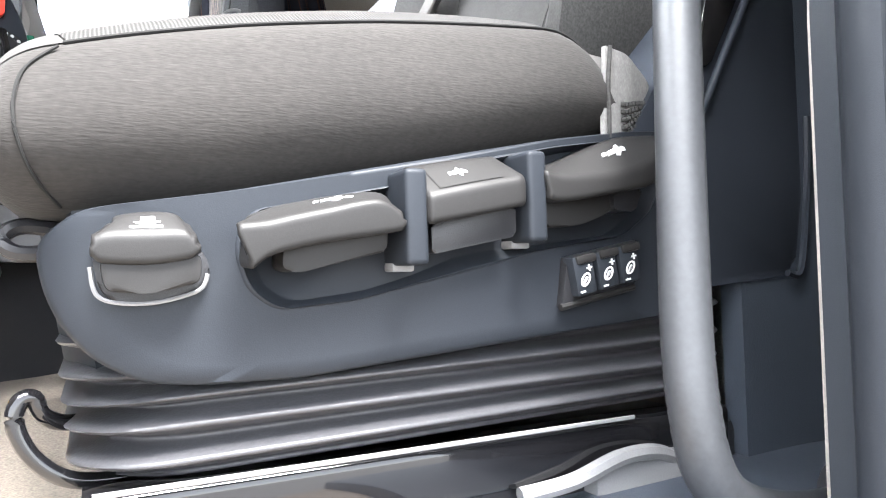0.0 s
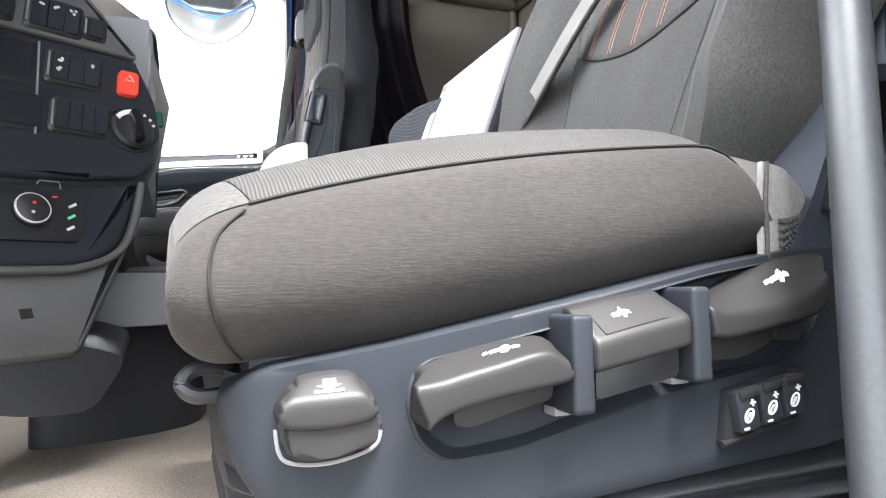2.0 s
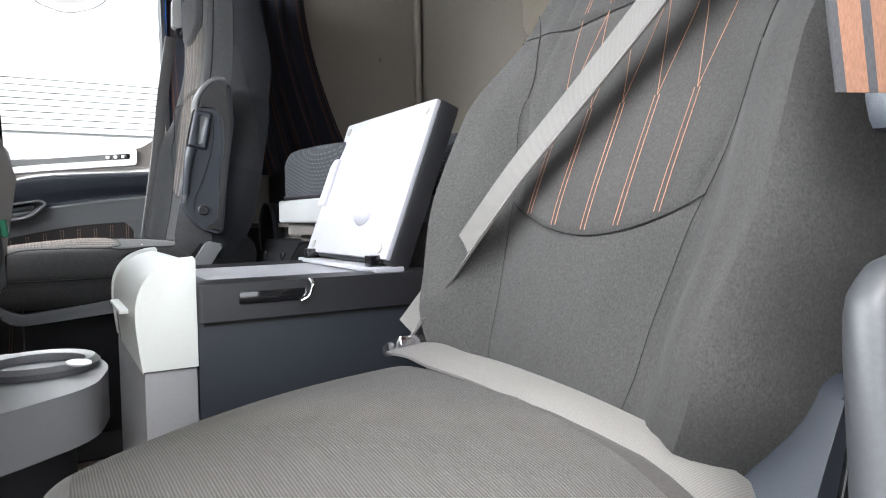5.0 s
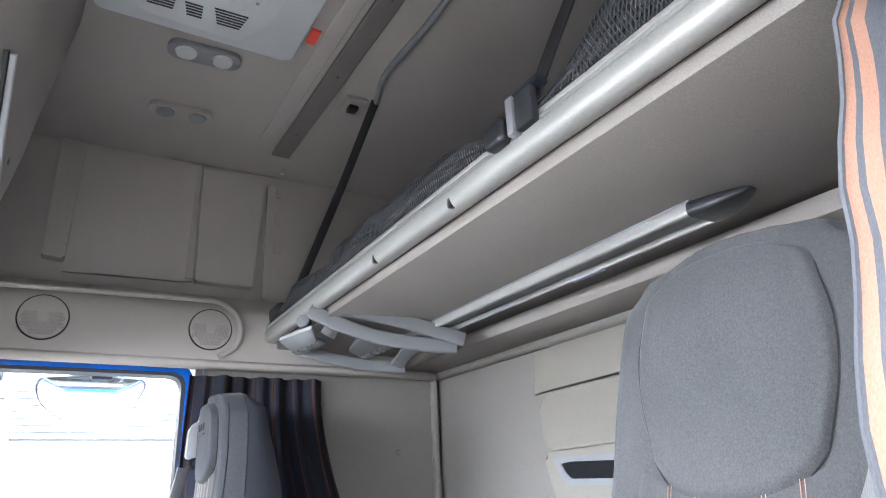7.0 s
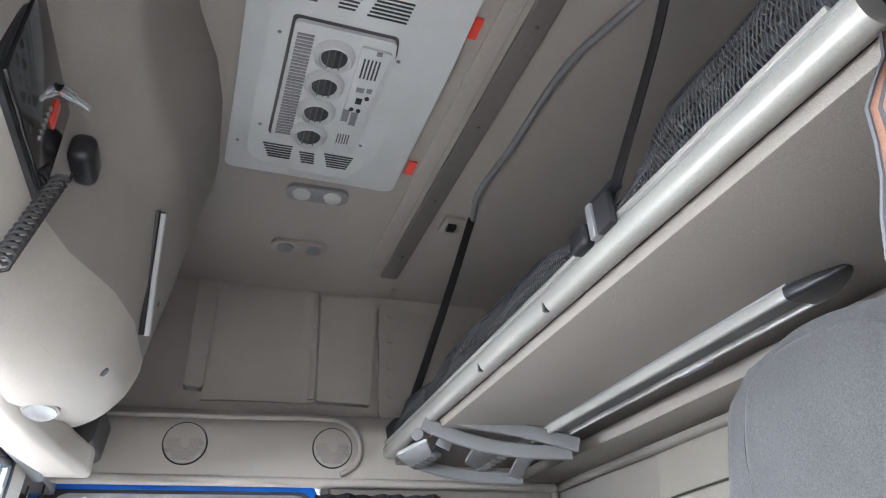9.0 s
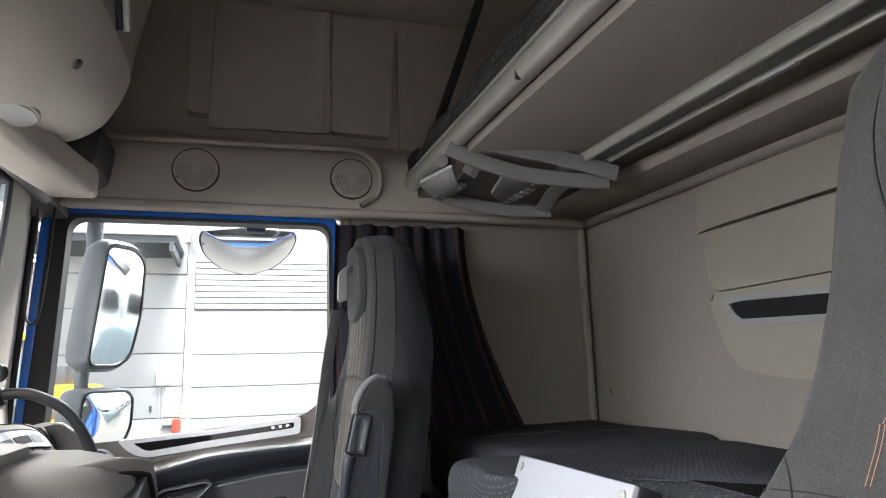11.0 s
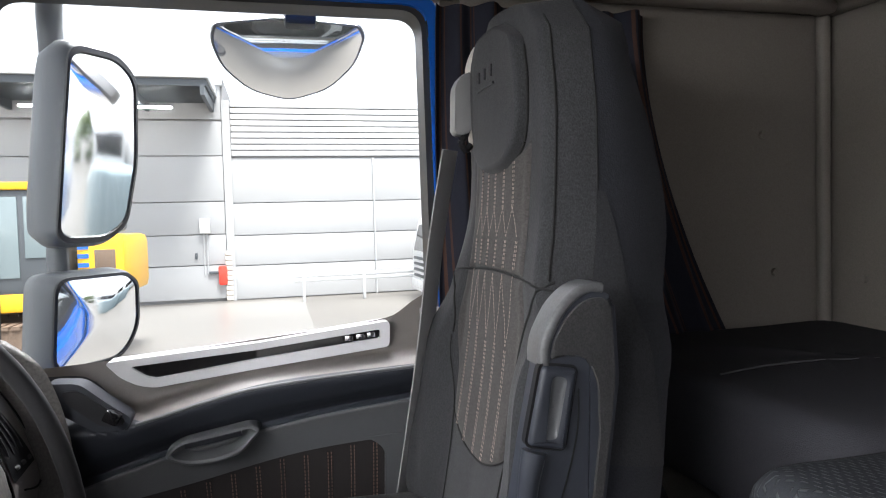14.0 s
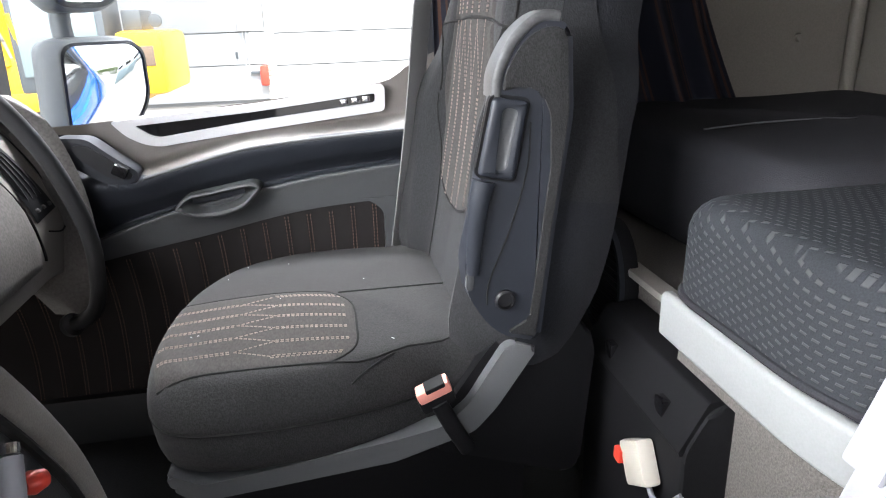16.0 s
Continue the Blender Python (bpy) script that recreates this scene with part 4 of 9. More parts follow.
    def run(points):
        for off in ((-0.011, 0.011)):
            pts = []
            for (w0, s0), (w1, s1) in zip(points, points[1:]):
                for i in range(8):
                    t = i / 8
                    pts.append(front(s0 + (s1 - s0) * t, w0 + (w1 - w0) * t + off, 0.0056))
            pts.append(front(points[-1][1], points[-1][0] + off, 0.0056))
            thread(pts)

    def single(points):
        pts = []
        for (w0, s0), (w1, s1) in zip(points, points[1:]):
            for i in range(8):
                t = i / 8
                pts.append(front(s0 + (s1 - s0) * t, w0 + (w1 - w0) * t, 0.0056))
        pts.append(front(points[-1][1], points[-1][0], 0.0056))
        thread(pts)

    half = 0.084
    a, c, d, e = seam_at - 0.125, seam_at - 0.004, seam_at + 0.060, seam_at + 0.112
    for w in lanes:
        run([(w * 1.10, seam_at + 0.006), (w * 1.12, d)])
    for w in lanes[:-1]:
        m = w + half
        run([(m, low_edge(m) + 0.005), (m * 1.05, a)])
        for sg in (-1, 1):
            single([(m * 1.05, a), ((m + sg * half) * 1.09, c)])
            single([(m * 1.12, e), ((m + sg * half) * 1.12, d)])
        run([(m * 1.12, e), (m * 1.12, pad_at + 0.012 + 0.08 * m * m)])
    part("stitching", st, stitch_mat, back_ob, "rows of contrast stitching")
    if marked:  # side panels with shade put into their colour, cut off towards the shoulder
        for sg in (-1, 1):
            def flank_at(u, v, lo, hi, out):
                s = lo + (hi - lo) * v
                p, nrm = at(s)
                a = front(s, sg * 0.985)
                b = p - nrm * (lerp(thick, s) * 0.98) + Vector((0, cy + sg * lerp(width, s) * 0.95, 0))
                bow = 0.010 * math.sin(math.pi * u)
                return a.lerp(b, u) + Vector((0, sg * (out + bow), 0))
            part("side_cloth", sheet(lambda u, v: flank_at(0.04 + 0.94 * u, v, 0.03, 0.965, 0.003), 10, 36), cloth_side_shaded, back_ob, "blue-black side cloth, darkened in colour for shade")
            part("side_insert", sheet(lambda u, v: flank_at(0.04 + 0.94 * u * (1 - 0.9 * v), v, 0.30, 0.66, 0.0048), 10, 16), cloth_insert_shaded, back_ob, "charcoal side insert, darkened in colour for shade")
            part("side_seam", sweep([flank_at(0.05, k / 30, 0.03, 0.965, 0.0035) for k in range(31)], circle(0.0013, 6)), seam_dark, back_ob)


def seat_cushion(parent, y0, y1, x0, x1, zt, zb, side_mat, crown=0.035, nose=(0.03, 0.03, 0.025, 0.02), tail=(0.04, 0.04, 0.01, 0.02), name="cushion", bulge=0.010, tuck=0.0):
    """Cushion: zt and zb are tables of the side seam's and the underside's height by x; nose and tail: length of the
    rounding and how far it draws in the top, the underside and the sides."""
    cy, h = (y0 + y1) / 2, (y1 - y0) / 2
    xs = [x0 + nose[0] * (1 - math.cos(radians(90 * k / 8))) for k in range(8)]
    xs += [x0 + nose[0] + (x1 - tail[0] - x0 - nose[0]) * k / 28 for k in range(29)]
    xs += [x1 - tail[0] * (1 - math.sin(radians(90 * k / 8))) for k in range(1, 9)]

    DOWN = (0.06, 0.14, 0.25, 0.38, 0.5, 0.62, 0.74, 0.84, 0.92, 0.975)

    def swell(t):
        """How far the flank stands out at a part of its height, counted down from the seam."""
        return bulge * math.sin(math.pi * min(1, t * 0.92 + 0.05)) - tuck * max(0.0, (t - 0.62) / 0.38) ** 2.2

    def draw_in(x):
        a, b = max(0.0, 1 - (x - x0) / nose[0]), max(0.0, 1 - (x1 - x) / tail[0])
        fa, fb = 1 - math.sqrt(max(0, 1 - a * a)), 1 - math.sqrt(max(0, 1 - b * b))
        return [nose[k] * fa + tail[k] * fb for k in (1, 2, 3)]

    rings = []
    for x in xs:
        top_in, low_in, side_in = draw_in(x)
        hy, u = h - side_in, (x - x0) / (x1 - x0)
        z_edge, b = spline(zt, x) - top_in, spline(zb, x) + low_in
        ring = []
        for i in range(21):
            w = -1 + i / 10
            a = abs(w)
            z = z_edge + crown * (1 - a ** 2.4) * (0.70 + 0.30 * math.sin(math.pi * min(1, 0.1 + u * 0.8)))
            z += 0.005 * lerp([(0, 0), (0.5, 0), (0.75, 1), (0.95, 0.6), (1, 0)], a)
            ring.append(Vector((x, cy + w * hy, z)))
        for t in DOWN:
            ring.append(Vector((x, cy + hy + swell(t), z_edge + (b - z_edge) * t)))
        ring.append(Vector((x, cy + hy * 0.95 - tuck, b)))
        ring.append(Vector((x, cy - hy * 0.95 + tuck, b)))
        for t in DOWN[::-1]:
            ring.append(Vector((x, cy - hy - swell(t), z_edge + (b - z_edge) * t)))
        rings.append(ring)
    body = part(name, loft(rings), side_mat, parent, "charcoal cloth seat cushion", angle=60)

    def over(u, w, out=0.0):
        """A place on the top: u along the length, w across."""
        x = x0 + (x1 - x0) * u
        i = 0
        while i < len(xs) - 2 and xs[i + 1] < x:
            i += 1
        f = (x - xs[i]) / (xs[i + 1] - xs[i])
        k = (w + 1) * 10
        j = min(int(k), 19)
        g = k - j
        a = rings[i][j].lerp(rings[i][j + 1], g)
        b = rings[i + 1][j].lerp(rings[i + 1][j + 1], g)
        return a.lerp(b, f) + Vector((0, 0, out))

    def flank(x, z, sign):
        top_in, low_in, side_in = draw_in(x)
        a, b = spline(zt, x) - top_in, spline(zb, x) + low_in
        t = max(0, min(1, (a - z) / (a - b)))
        return Vector((x, cy + sign * (h - side_in + swell(t) + 0.0008), z))

    return body, over, flank


# driver seat
CY = 0.43
driver = thing("driver_chair", "charcoal air-suspended driver seat with orange stitching", "truck seat", (0.45, CY, 0.0))
BY_ = 0.444
seat_back(driver, BY_, [(0.625, 0.33), (0.655, 0.43), (0.69, 0.535), (0.745, 0.65), (0.80, 0.765), (0.845, 0.88), (0.875, 1.00), (0.895, 1.12), (0.91, 1.20)],
                            [(0, 0.19), (0.10, 0.225), (0.25, 0.258), (0.42, 0.250), (0.54, 0.220), (0.75, 0.208), (0.90, 0.190), (0.965, 0.150), (1.0, 0.08)],
                            [(0, 0.07), (0.2, 0.10), (0.6, 0.09), (0.9, 0.07), (1.0, 0.03)], (cloth_back, cloth_back, stitch_orange), seam_at=0.480, pad_at=0.655, pad_out=0.010)
d_cush, d_over, d_flank = seat_cushion(driver, 0.214, 0.646, 0.2065, 0.602, [(0.19, 0.278), (0.222, 0.288), (0.258, 0.299), (0.302, 0.310), (0.351, 0.320), (0.427, 0.332), (0.534, 0.343), (0.60, 0.346)],
                                       [(0.2, 0.214), (0.235, 0.213), (0.301, 0.215), (0.349, 0.222), (0.424, 0.234), (0.528, 0.257), (0.60, 0.268)], cloth_side,
                                       crown=0.044, nose=(0.030, 0.022, 0.026, 0.020), tail=(0.062, 0.060, 0.002, 0.012), bulge=0.018, tuck=0.026)
part("top_panel", sheet(lambda u, v: d_over(0.070 + 0.035 * (2 * v - 1) ** 4 + (0.785 - 0.035 * (2 * v - 1) ** 4) * u, -0.985 + 1.97 * v, 0.0012), 40, 24), cloth_top, d_cush, "ribbed top cloth")
part("front_cloth", sheet(lambda u, v: d_over(0.002 + (0.066 + 0.035 * (2 * v - 1) ** 4) * u, -0.985 + 1.97 * v, 0.0010), 8, 24), cloth_front, d_cush, "grey front cloth")
for sg in (-1, 1):
    part("piping", sweep([d_over(0.10 + 0.88 * i / 40, sg * 0.992, 0.0012) for i in range(41)], circle(0.0011, 6)), seam_dark, d_cush, "dark seam lines of the cushion")
    part("front_piping", sweep(curve_points([d_flank(x, z, sg) for x, z in ((0.244, 0.294), (0.231, 0.281), (0.2265, 0.265), (0.2275, 0.247), (0.233, 0.230), (0.243, 0.217))], 6), circle(0.0009, 6)), seam_dark, d_cush)
lining_cloth = knit("pale_grey_lining", (0.20, 0.195, 0.19), 0.0012, (1, 1, 0.6), 0.12, 0.4)


def flap(u, v):
    """Loose lining that hangs out behind the cushion, puckered towards its elastic."""
    low, high = spline([(0, 0.268), (0.3, 0.264), (0.6, 0.276), (1, 0.296)], u), spline([(0, 0.334), (0.3, 0.331), (0.6, 0.322), (1, 0.306)], u)
    return (0.578 + 0.057 * u + 0.004 * v, 0.199 + 0.002 * math.sin(3 * u + 2 * v) + 0.0005 * math.sin(16 * u + 5 * v) + 0.016 * u * u, low + (high - low) * v)


flap_ob = part("loose_flap", sheet(flap, 26, 16, 0.004), lining_cloth, d_cush, "pale grey loose lining cloth")
elastic = bmesh.new()
for i in range(9):
    for j in range(5):
        p = Vector(flap(0.30 + 0.065 * i, 0.10 + 0.085 * j)) + Vector((0, -0.0020, 0))
        box(p - Vector((0.0014, 0.0012, 0.0017)), p + Vector((0.0014, 0.0012, 0.0017)), 0.0006, 1, bm=elastic)
part("elastic_hem", elastic, cloth_front, flap_ob, "puckered grey elastic")
part("hem_edge", sweep([Vector(flap(0.04 + 0.01 * math.sin(7 * k), k)) + Vector((0, -0.002, 0)) for k in [i / 10 for i in range(11)]], circle(0.0016, 6)), cloth_front, flap_ob)

# driver seat base: side panel with levers
def about(poly, centre, angles):
    """Distances from the centre to an outline, along rays at the angles."""
    out = []
    for t in angles:
        d = Vector((math.cos(t), math.sin(t)))
        best = 0.0
        for a, b in zip(poly, poly[1:] + poly[:1]):
            e, f = Vector(b) - Vector(a), Vector(a) - Vector(centre)
            k = d.x * e.y - d.y * e.x
            if abs(k) > 1e-9:
                r, m = (f.x * e.y - f.y * e.x) / k, (f.x * d.y - f.y * d.x) / k
                if r > 0 and -1e-6 <= m <= 1 + 1e-6:
                    best = max(best, r)
        out.append(best)
    return out


PANEL = soften([(0.231, 0.199), (0.234, 0.177), (0.242, 0.158), (0.255, 0.142), (0.276, 0.129), (0.300, 0.1245), (0.355, 0.1225), (0.462, 0.129), (0.625, 0.139), (0.664, 0.146), (0.668, 0.278), (0.60, 0.274), (0.53, 0.264), (0.43, 0.245), (0.32, 0.224), (0.25, 0.214)], 0.010, 4)
RECESS = soften([(0.3235, 0.191), (0.329, 0.172), (0.344, 0.1605), (0.388, 0.1635), (0.511, 0.1885), (0.588, 0.1985), (0.614, 0.216), (0.627, 0.240), (0.634, 0.262), (0.60, 0.268), (0.53, 0.258), (0.44, 0.240), (0.428, 0.2325), (0.412, 0.2285), (0.333, 0.2140), (0.325, 0.203)], 0.008, 4)
MID = (0.462, 0.207)
angles = [math.atan2(z - MID[1], x - MID[0]) for x, z in RECESS]
angles = sorted(angles + [math.atan2(z - MID[1], x - MID[0]) for x, z in PANEL])
far_, near_ = about(PANEL, MID, angles), about(RECESS, MID, angles)


def panel_y(x):
    """The panel's face, which turns back at its front corner."""
    return 0.1965 + 0.030 * max(0.0, (0.276 - x) / 0.045) ** 2.2


def panel_ring(dist, y):
    out = []
    for t, r in zip(angles, dist):
        x, z = MID[0] + r * math.cos(t), MID[1] + r * math.sin(t)
        out.append((x, y if y > 0.22 else panel_y(x) + y, z))
    return out


skin = [panel_ring(far_, 0.262), panel_ring(far_, 0.010), panel_ring(far_, 0.0045), panel_ring([r - 0.0014 for r in far_], 0.0015), panel_ring([r - 0.0034 for r in far_], 0.0)]
skin += [panel_ring([(r - 0.0034) * (1 - k) + (q + 0.002) * k for r, q in zip(far_, near_)], 0.0) for k in (0.2, 0.4, 0.6, 0.8)]
skin += [panel_ring([q + d for q in near_], y) for d, y in ((0.0012, 0.0), (0.0004, -0.0012), (-0.0008, -0.0016), (-0.0018, -0.0008), (-0.0026, 0.0010), (-0.0080, 0.0065), (-0.0100, 0.0080))]
base = part("side_panel", loft(skin), plastic_dark, driver, "dark plastic side panel", angle=55)
part("inner_panel", xz(soften([(0.238, 0.192), (0.262, 0.134), (0.36, 0.121), (0.66, 0.150), (0.665, 0.275), (0.43, 0.243), (0.26, 0.214)], 0.014, 4), 0.63, 0.662, 0.005), plastic_dark, driver)
part("seat_pan", box((0.245, 0.23, 0.15), (0.66, 0.635, 0.235), 0.012), plastic_dark, driver)
part("front_cover", sheet(lambda u, v: (0.236 + 0.02 * abs(2 * u - 1) ** 4 + 0.012 * (1 - v), 0.232 + 0.40 * u, 0.13 + 0.080 * v), 20, 6, 0.01), plastic_dark, driver)


def lever(stations, yf, yb, name, label, mat=None):
    """A pull lever: at each station the front face's lower and upper edge and the rear edge of its sloping top."""
    lines = [curve_points([(st[k], 0, st[k + 1]) for st in stations], 6) for k in (0, 2, 4)]
    rings_ = []
    for b, t, k in zip(*lines):
        flat = soften([(0.214, b.z + 0.002), (yf, b.z), (yf, t.z), (yb, k.z), (0.214, k.z)], 0.0042, 5)
        xs = (b.x, b.x, t.x, k.x, k.x)
        rings_.append([(xs[i // 6], y, z) for i, (y, z) in enumerate(flat)])
    for end, inner, sg in ((0, 1, -1), (-1, -2, 1)):
        mid = sum((Vector(p) for p in rings_[end]), Vector()) / len(rings_[end])
        caps_ = [[mid + (Vector(p) - mid) * k + Vector((sg * d, 0, 0)) for p in rings_[end]] for k, d in ((0.96, 0.0010), (0.88, 0.0018), (0.70, 0.0022))]
        rings_ = caps_[::-1] + rings_ if end == 0 else rings_ + caps_
    return part(name, loft(rings_), mat or plastic_lever, driver, label, angle=62)


def lever_top(stations, yf, yb, u, v, out=0.0007):
    """A place on a lever's sloping top: u along it, v from front to rear."""
    k = u * (len(stations) - 1)
    i = min(int(k), len(stations) - 2)
    p = [a + (b - a) * (k - i) for a, b in zip(stations[i], stations[i + 1])]
    return Vector((p[2] + (p[4] - p[2]) * v, yf + (yb - yf) * v, p[3] + (p[5] - p[3]) * v)) + Vector((0, -0.55, 0.83)) * out


def slope(x, z0):
    """A height that follows the tilt of the seat frame."""
    return z0 + 0.175 * (x - 0.282)


def tilted(pts):
    return [(x, slope(x, z)) for x, z in pts]


knob_out = soften([(0.256, 0.196), (0.260, 0.172), (0.276, 0.166), (0.305, 0.171), (0.311, 0.180), (0.306, 0.196)], 0.008, 4)
part("button_lip", xz(knob_out, 0.194, 0.21, 0.002), plastic_black, base)
part("button_rim", sweep(curve_points([(0.256, 0.1935, 0.186), (0.2585, 0.1925, 0.173), (0.268, 0.1925, 0.1685), (0.285, 0.1925, 0.168), (0.304, 0.1925, 0.173), (0.3085, 0.1935, 0.181)], 6), circle(0.0011, 6)), plastic_grey, base, "bright rim")
S1 = [(0.2575, 0.190, 0.2585, 0.199, 0.2655, 0.207), (0.262, 0.187, 0.264, 0.2005, 0.268, 0.2105), (0.281, 0.186, 0.281, 0.2005, 0.282, 0.2125), (0.298, 0.188, 0.2955, 0.2010, 0.2935, 0.2115), (0.3025, 0.1905, 0.3005, 0.1985, 0.2985, 0.207)]
S2 = [(0.3265, 0.1825, 0.3205, 0.2045, 0.331, 0.2115), (0.334, 0.188, 0.334, 0.2055, 0.344, 0.216), (0.345, 0.1915, 0.345, 0.2080, 0.356, 0.2185), (0.367, 0.1955, 0.364, 0.2120, 0.372, 0.2215), (0.402, 0.200, 0.392, 0.2175, 0.399, 0.2245), (0.4075, 0.202, 0.4055, 0.2115, 0.408, 0.218)]
S3 = [(0.4245, 0.2045, 0.4245, 0.2205, 0.4205, 0.240), (0.439, 0.207, 0.439, 0.2235, 0.4345, 0.2425), (0.454, 0.2095, 0.454, 0.2265, 0.448, 0.245), (0.4865, 0.2155, 0.4865, 0.2325, 0.4795, 0.249)]
S4 = [(0.5065, 0.2200, 0.504, 0.2375, 0.517, 0.2435), (0.517, 0.2185, 0.518, 0.2345, 0.532, 0.2485), (0.552, 0.2235, 0.553, 0.2365, 0.558, 0.2590), (0.575, 0.2275, 0.574, 0.2410, 0.578, 0.2660), (0.592, 0.2315, 0.589, 0.2470, 0.598, 0.2690), (0.600, 0.2415, 0.599, 0.2560, 0.617, 0.2705)]
b1 = lever(S1, 0.178, 0.192, "lowering_button", "square button with an arrow mark")
part("button_base", xz(soften([(0.2595, 0.189), (0.262, 0.1745), (0.280, 0.1725), (0.304, 0.177), (0.3045, 0.191)], 0.004, 3), 0.181, 0.208, 0.002), plastic_lever, b1)
b2 = lever(S2, 0.168, 0.190, "front_lever", "wide pull lever")
part("under_body", xz(soften([(0.343, 0.182), (0.352, 0.180), (0.402, 0.1905), (0.404, 0.214), (0.345, 0.203)], 0.004, 3), 0.181, 0.2135, 0.0015), plastic_lever, b2)
b3 = lever(S3, 0.168, 0.192, "middle_lever", "wide pull lever")
part("under_step", xz(soften([(0.429, 0.188), (0.487, 0.198), (0.487, 0.217), (0.429, 0.206)], 0.003), 0.180, 0.208, 0.002), plastic_black, b3)
b4 = lever(S4, 0.168, 0.190, "rear_lever", "wide pull lever")
part("under_body", xz(soften([(0.512, 0.203), (0.540, 0.205), (0.562, 0.212), (0.578, 0.223), (0.580, 0.242), (0.512, 0.230)], 0.008, 3), 0.184, 0.2135, 0.002), plastic_lever, b4)
part("under_step", xz(soften([(0.566, 0.215), (0.585, 0.214), (0.592, 0.230), (0.566, 0.226)], 0.003), 0.180, 0.208, 0.002), plastic_black, b4)
part("top_pad", sheet(lambda u, v: lever_top(S3, 0.168, 0.192, 0.16 + 0.72 * u, 0.14 + 0.60 * v, 0.0005), 8, 6), plastic_lever, b3)
for x, z0, z1 in ((0.4165, 0.178, 0.236), (0.4985, 0.190, 0.250)):
    part("divider_foot", box((x - 0.0070, 0.1925, z0 + 0.0005), (x + 0.0070, 0.212, z0 + 0.006), 0.0015), plastic_grey, base)
    part("divider", box((x - 0.0068, 0.171, z0 + 0.004), (x + 0.0068, 0.215, z1), 0.0035, 3), plastic_dark, base)
figures = {"arrow": ([(0.0, 0.02), (0.85, 0.02), (0.85, 0.16), (0.0, 0.16)], [(0.42, 0.20), (0.80, 0.48), (0.64, 0.48), (0.64, 0.88), (0.24, 0.88), (0.24, 0.48), (0.06, 0.48)]),
           "seat": ([(0.0, 0.42), (0.17, 0.46), (0.17, 0.70), (0.0, 0.66)], [(0.23, 0.40), (0.58, 0.47), (0.58, 0.76), (0.23, 0.68)], [(0.56, 0.30), (0.70, 0.22), (0.82, 0.58), (0.72, 0.98), (0.60, 0.88), (0.62, 0.60)], [(0.82, 0.48), (1.0, 0.42), (1.0, 0.64), (0.86, 0.78)])}
for ob_, st_, yf, yb, u0, du, v0, dv, fig in ((b1, S1, 0.178, 0.192, 0.37, 0.28, 0.24, 0.52, "arrow"), (b2, S2, 0.168, 0.190, 0.50, 0.20, 0.40, 0.44, "seat"), (b3, S3, 0.168, 0.192, 0.44, 0.25, 0.30, 0.38, "seat"), (b4, S4, 0.168, 0.190, 0.42, 0.20, 0.36, 0.44, "seat")):
    ic = bmesh.new()
    for shape in figures[fig]:
        loft([[lever_top(st_, yf, yb, u0 + du * a, v0 + dv * b, o) for a, b in shape] for o in (0.0001, 0.0009)], bm=ic)
    part("icon", ic, icon_white, ob_, "white seat symbol")
sw_turn = Matrix.Rotation(radians(-10), 4, "Y")
plate = part("switch_plate", xz([(0.528, 0.152), (0.590, 0.163), (0.594, 0.195), (0.533, 0.184)], 0.190, 0.2, 0.001), plastic_black, base)
for k in range(3):
    x, z = 0.5425 + 0.0195 * k, 0.1715 + 0.0034 * k
    rk = part("rocker", box((x - 0.0086, 0.183, z - 0.0125), (x + 0.0086, 0.195, z + 0.0140), 0.003, turn=sw_turn), plastic_dark, plate)
    cap = part("rocker_head", box((x - 0.0078, 0.1815, z + 0.0085), (x + 0.0090, 0.190, z + 0.0145), 0.0022, turn=sw_turn), plastic_lever, rk)
    for w, h in ((0.0042, 0.0011), (0.0011, 0.0042)):
        part("plus", box((x + 0.0028 - w / 2, 0.1822, z + 0.0055 - h / 2), (x + 0.0028 + w / 2, 0.1836, z + 0.0055 + h / 2), turn=sw_turn), icon_white, rk)
    oval = [(x - 0.0003 + 0.0036 * math.cos(a) + 0.0016 * math.sin(a), z - 0.0022 + 0.0046 * math.sin(a)) for a in [math.pi * i / 9 for i in range(18)]]
    part("symbol", ring_prism(oval, [(x - 0.0003 + (a - x + 0.0003) * 0.72, z - 0.0022 + (b - z + 0.0022) * 0.75) for a, b in oval], "y", 0.1822, 0.1834), icon_white, rk)
    for dx, dz in ((-0.0012, -0.0012), (0.0004, 0.0006), (-0.0004, 0.0002)):
        part("symbol_bar", box((x + dx - 0.0007, 0.1822, z + dz - 0.0042), (x + dx + 0.0004, 0.1834, z + dz - 0.0008), turn=Matrix.Rotation(radians(25), 4, "Y")), icon_white, rk)
    part("minus", box((x - 0.0045, 0.1822, z - 0.0108), (x - 0.0008, 0.1834, z - 0.0096), turn=sw_turn), icon_white, rk)
part("plate_edge", sweep([(0.527, 0.191, 0.1515), (0.591, 0.191, 0.1625)], circle(0.0024, 8)), plastic_lever, base)
bracket = part("recliner_cover", xz(soften([(0.600, 0.268), (0.626, 0.301), (0.655, 0.358), (0.686, 0.414), (0.747, 0.420), (0.80, 0.425), (0.820, 0.405), (0.806, 0.273), (0.785, 0.165), (0.63, 0.155), (0.640, 0.25)], 0.014, 4), 0.203, 0.26, 0.006), cover_navy_lifted, driver, "dark plastic backrest side cover")
part("ridge", sweep(curve_points([(0.672, 0.201, 0.285), (0.682, 0.199, 0.305), (0.715, 0.199, 0.362), (0.742, 0.199, 0.405), (0.765, 0.202, 0.418)], 6), rounded(0.006, 0.006, 0.0025)), cover_navy_lifted, bracket)
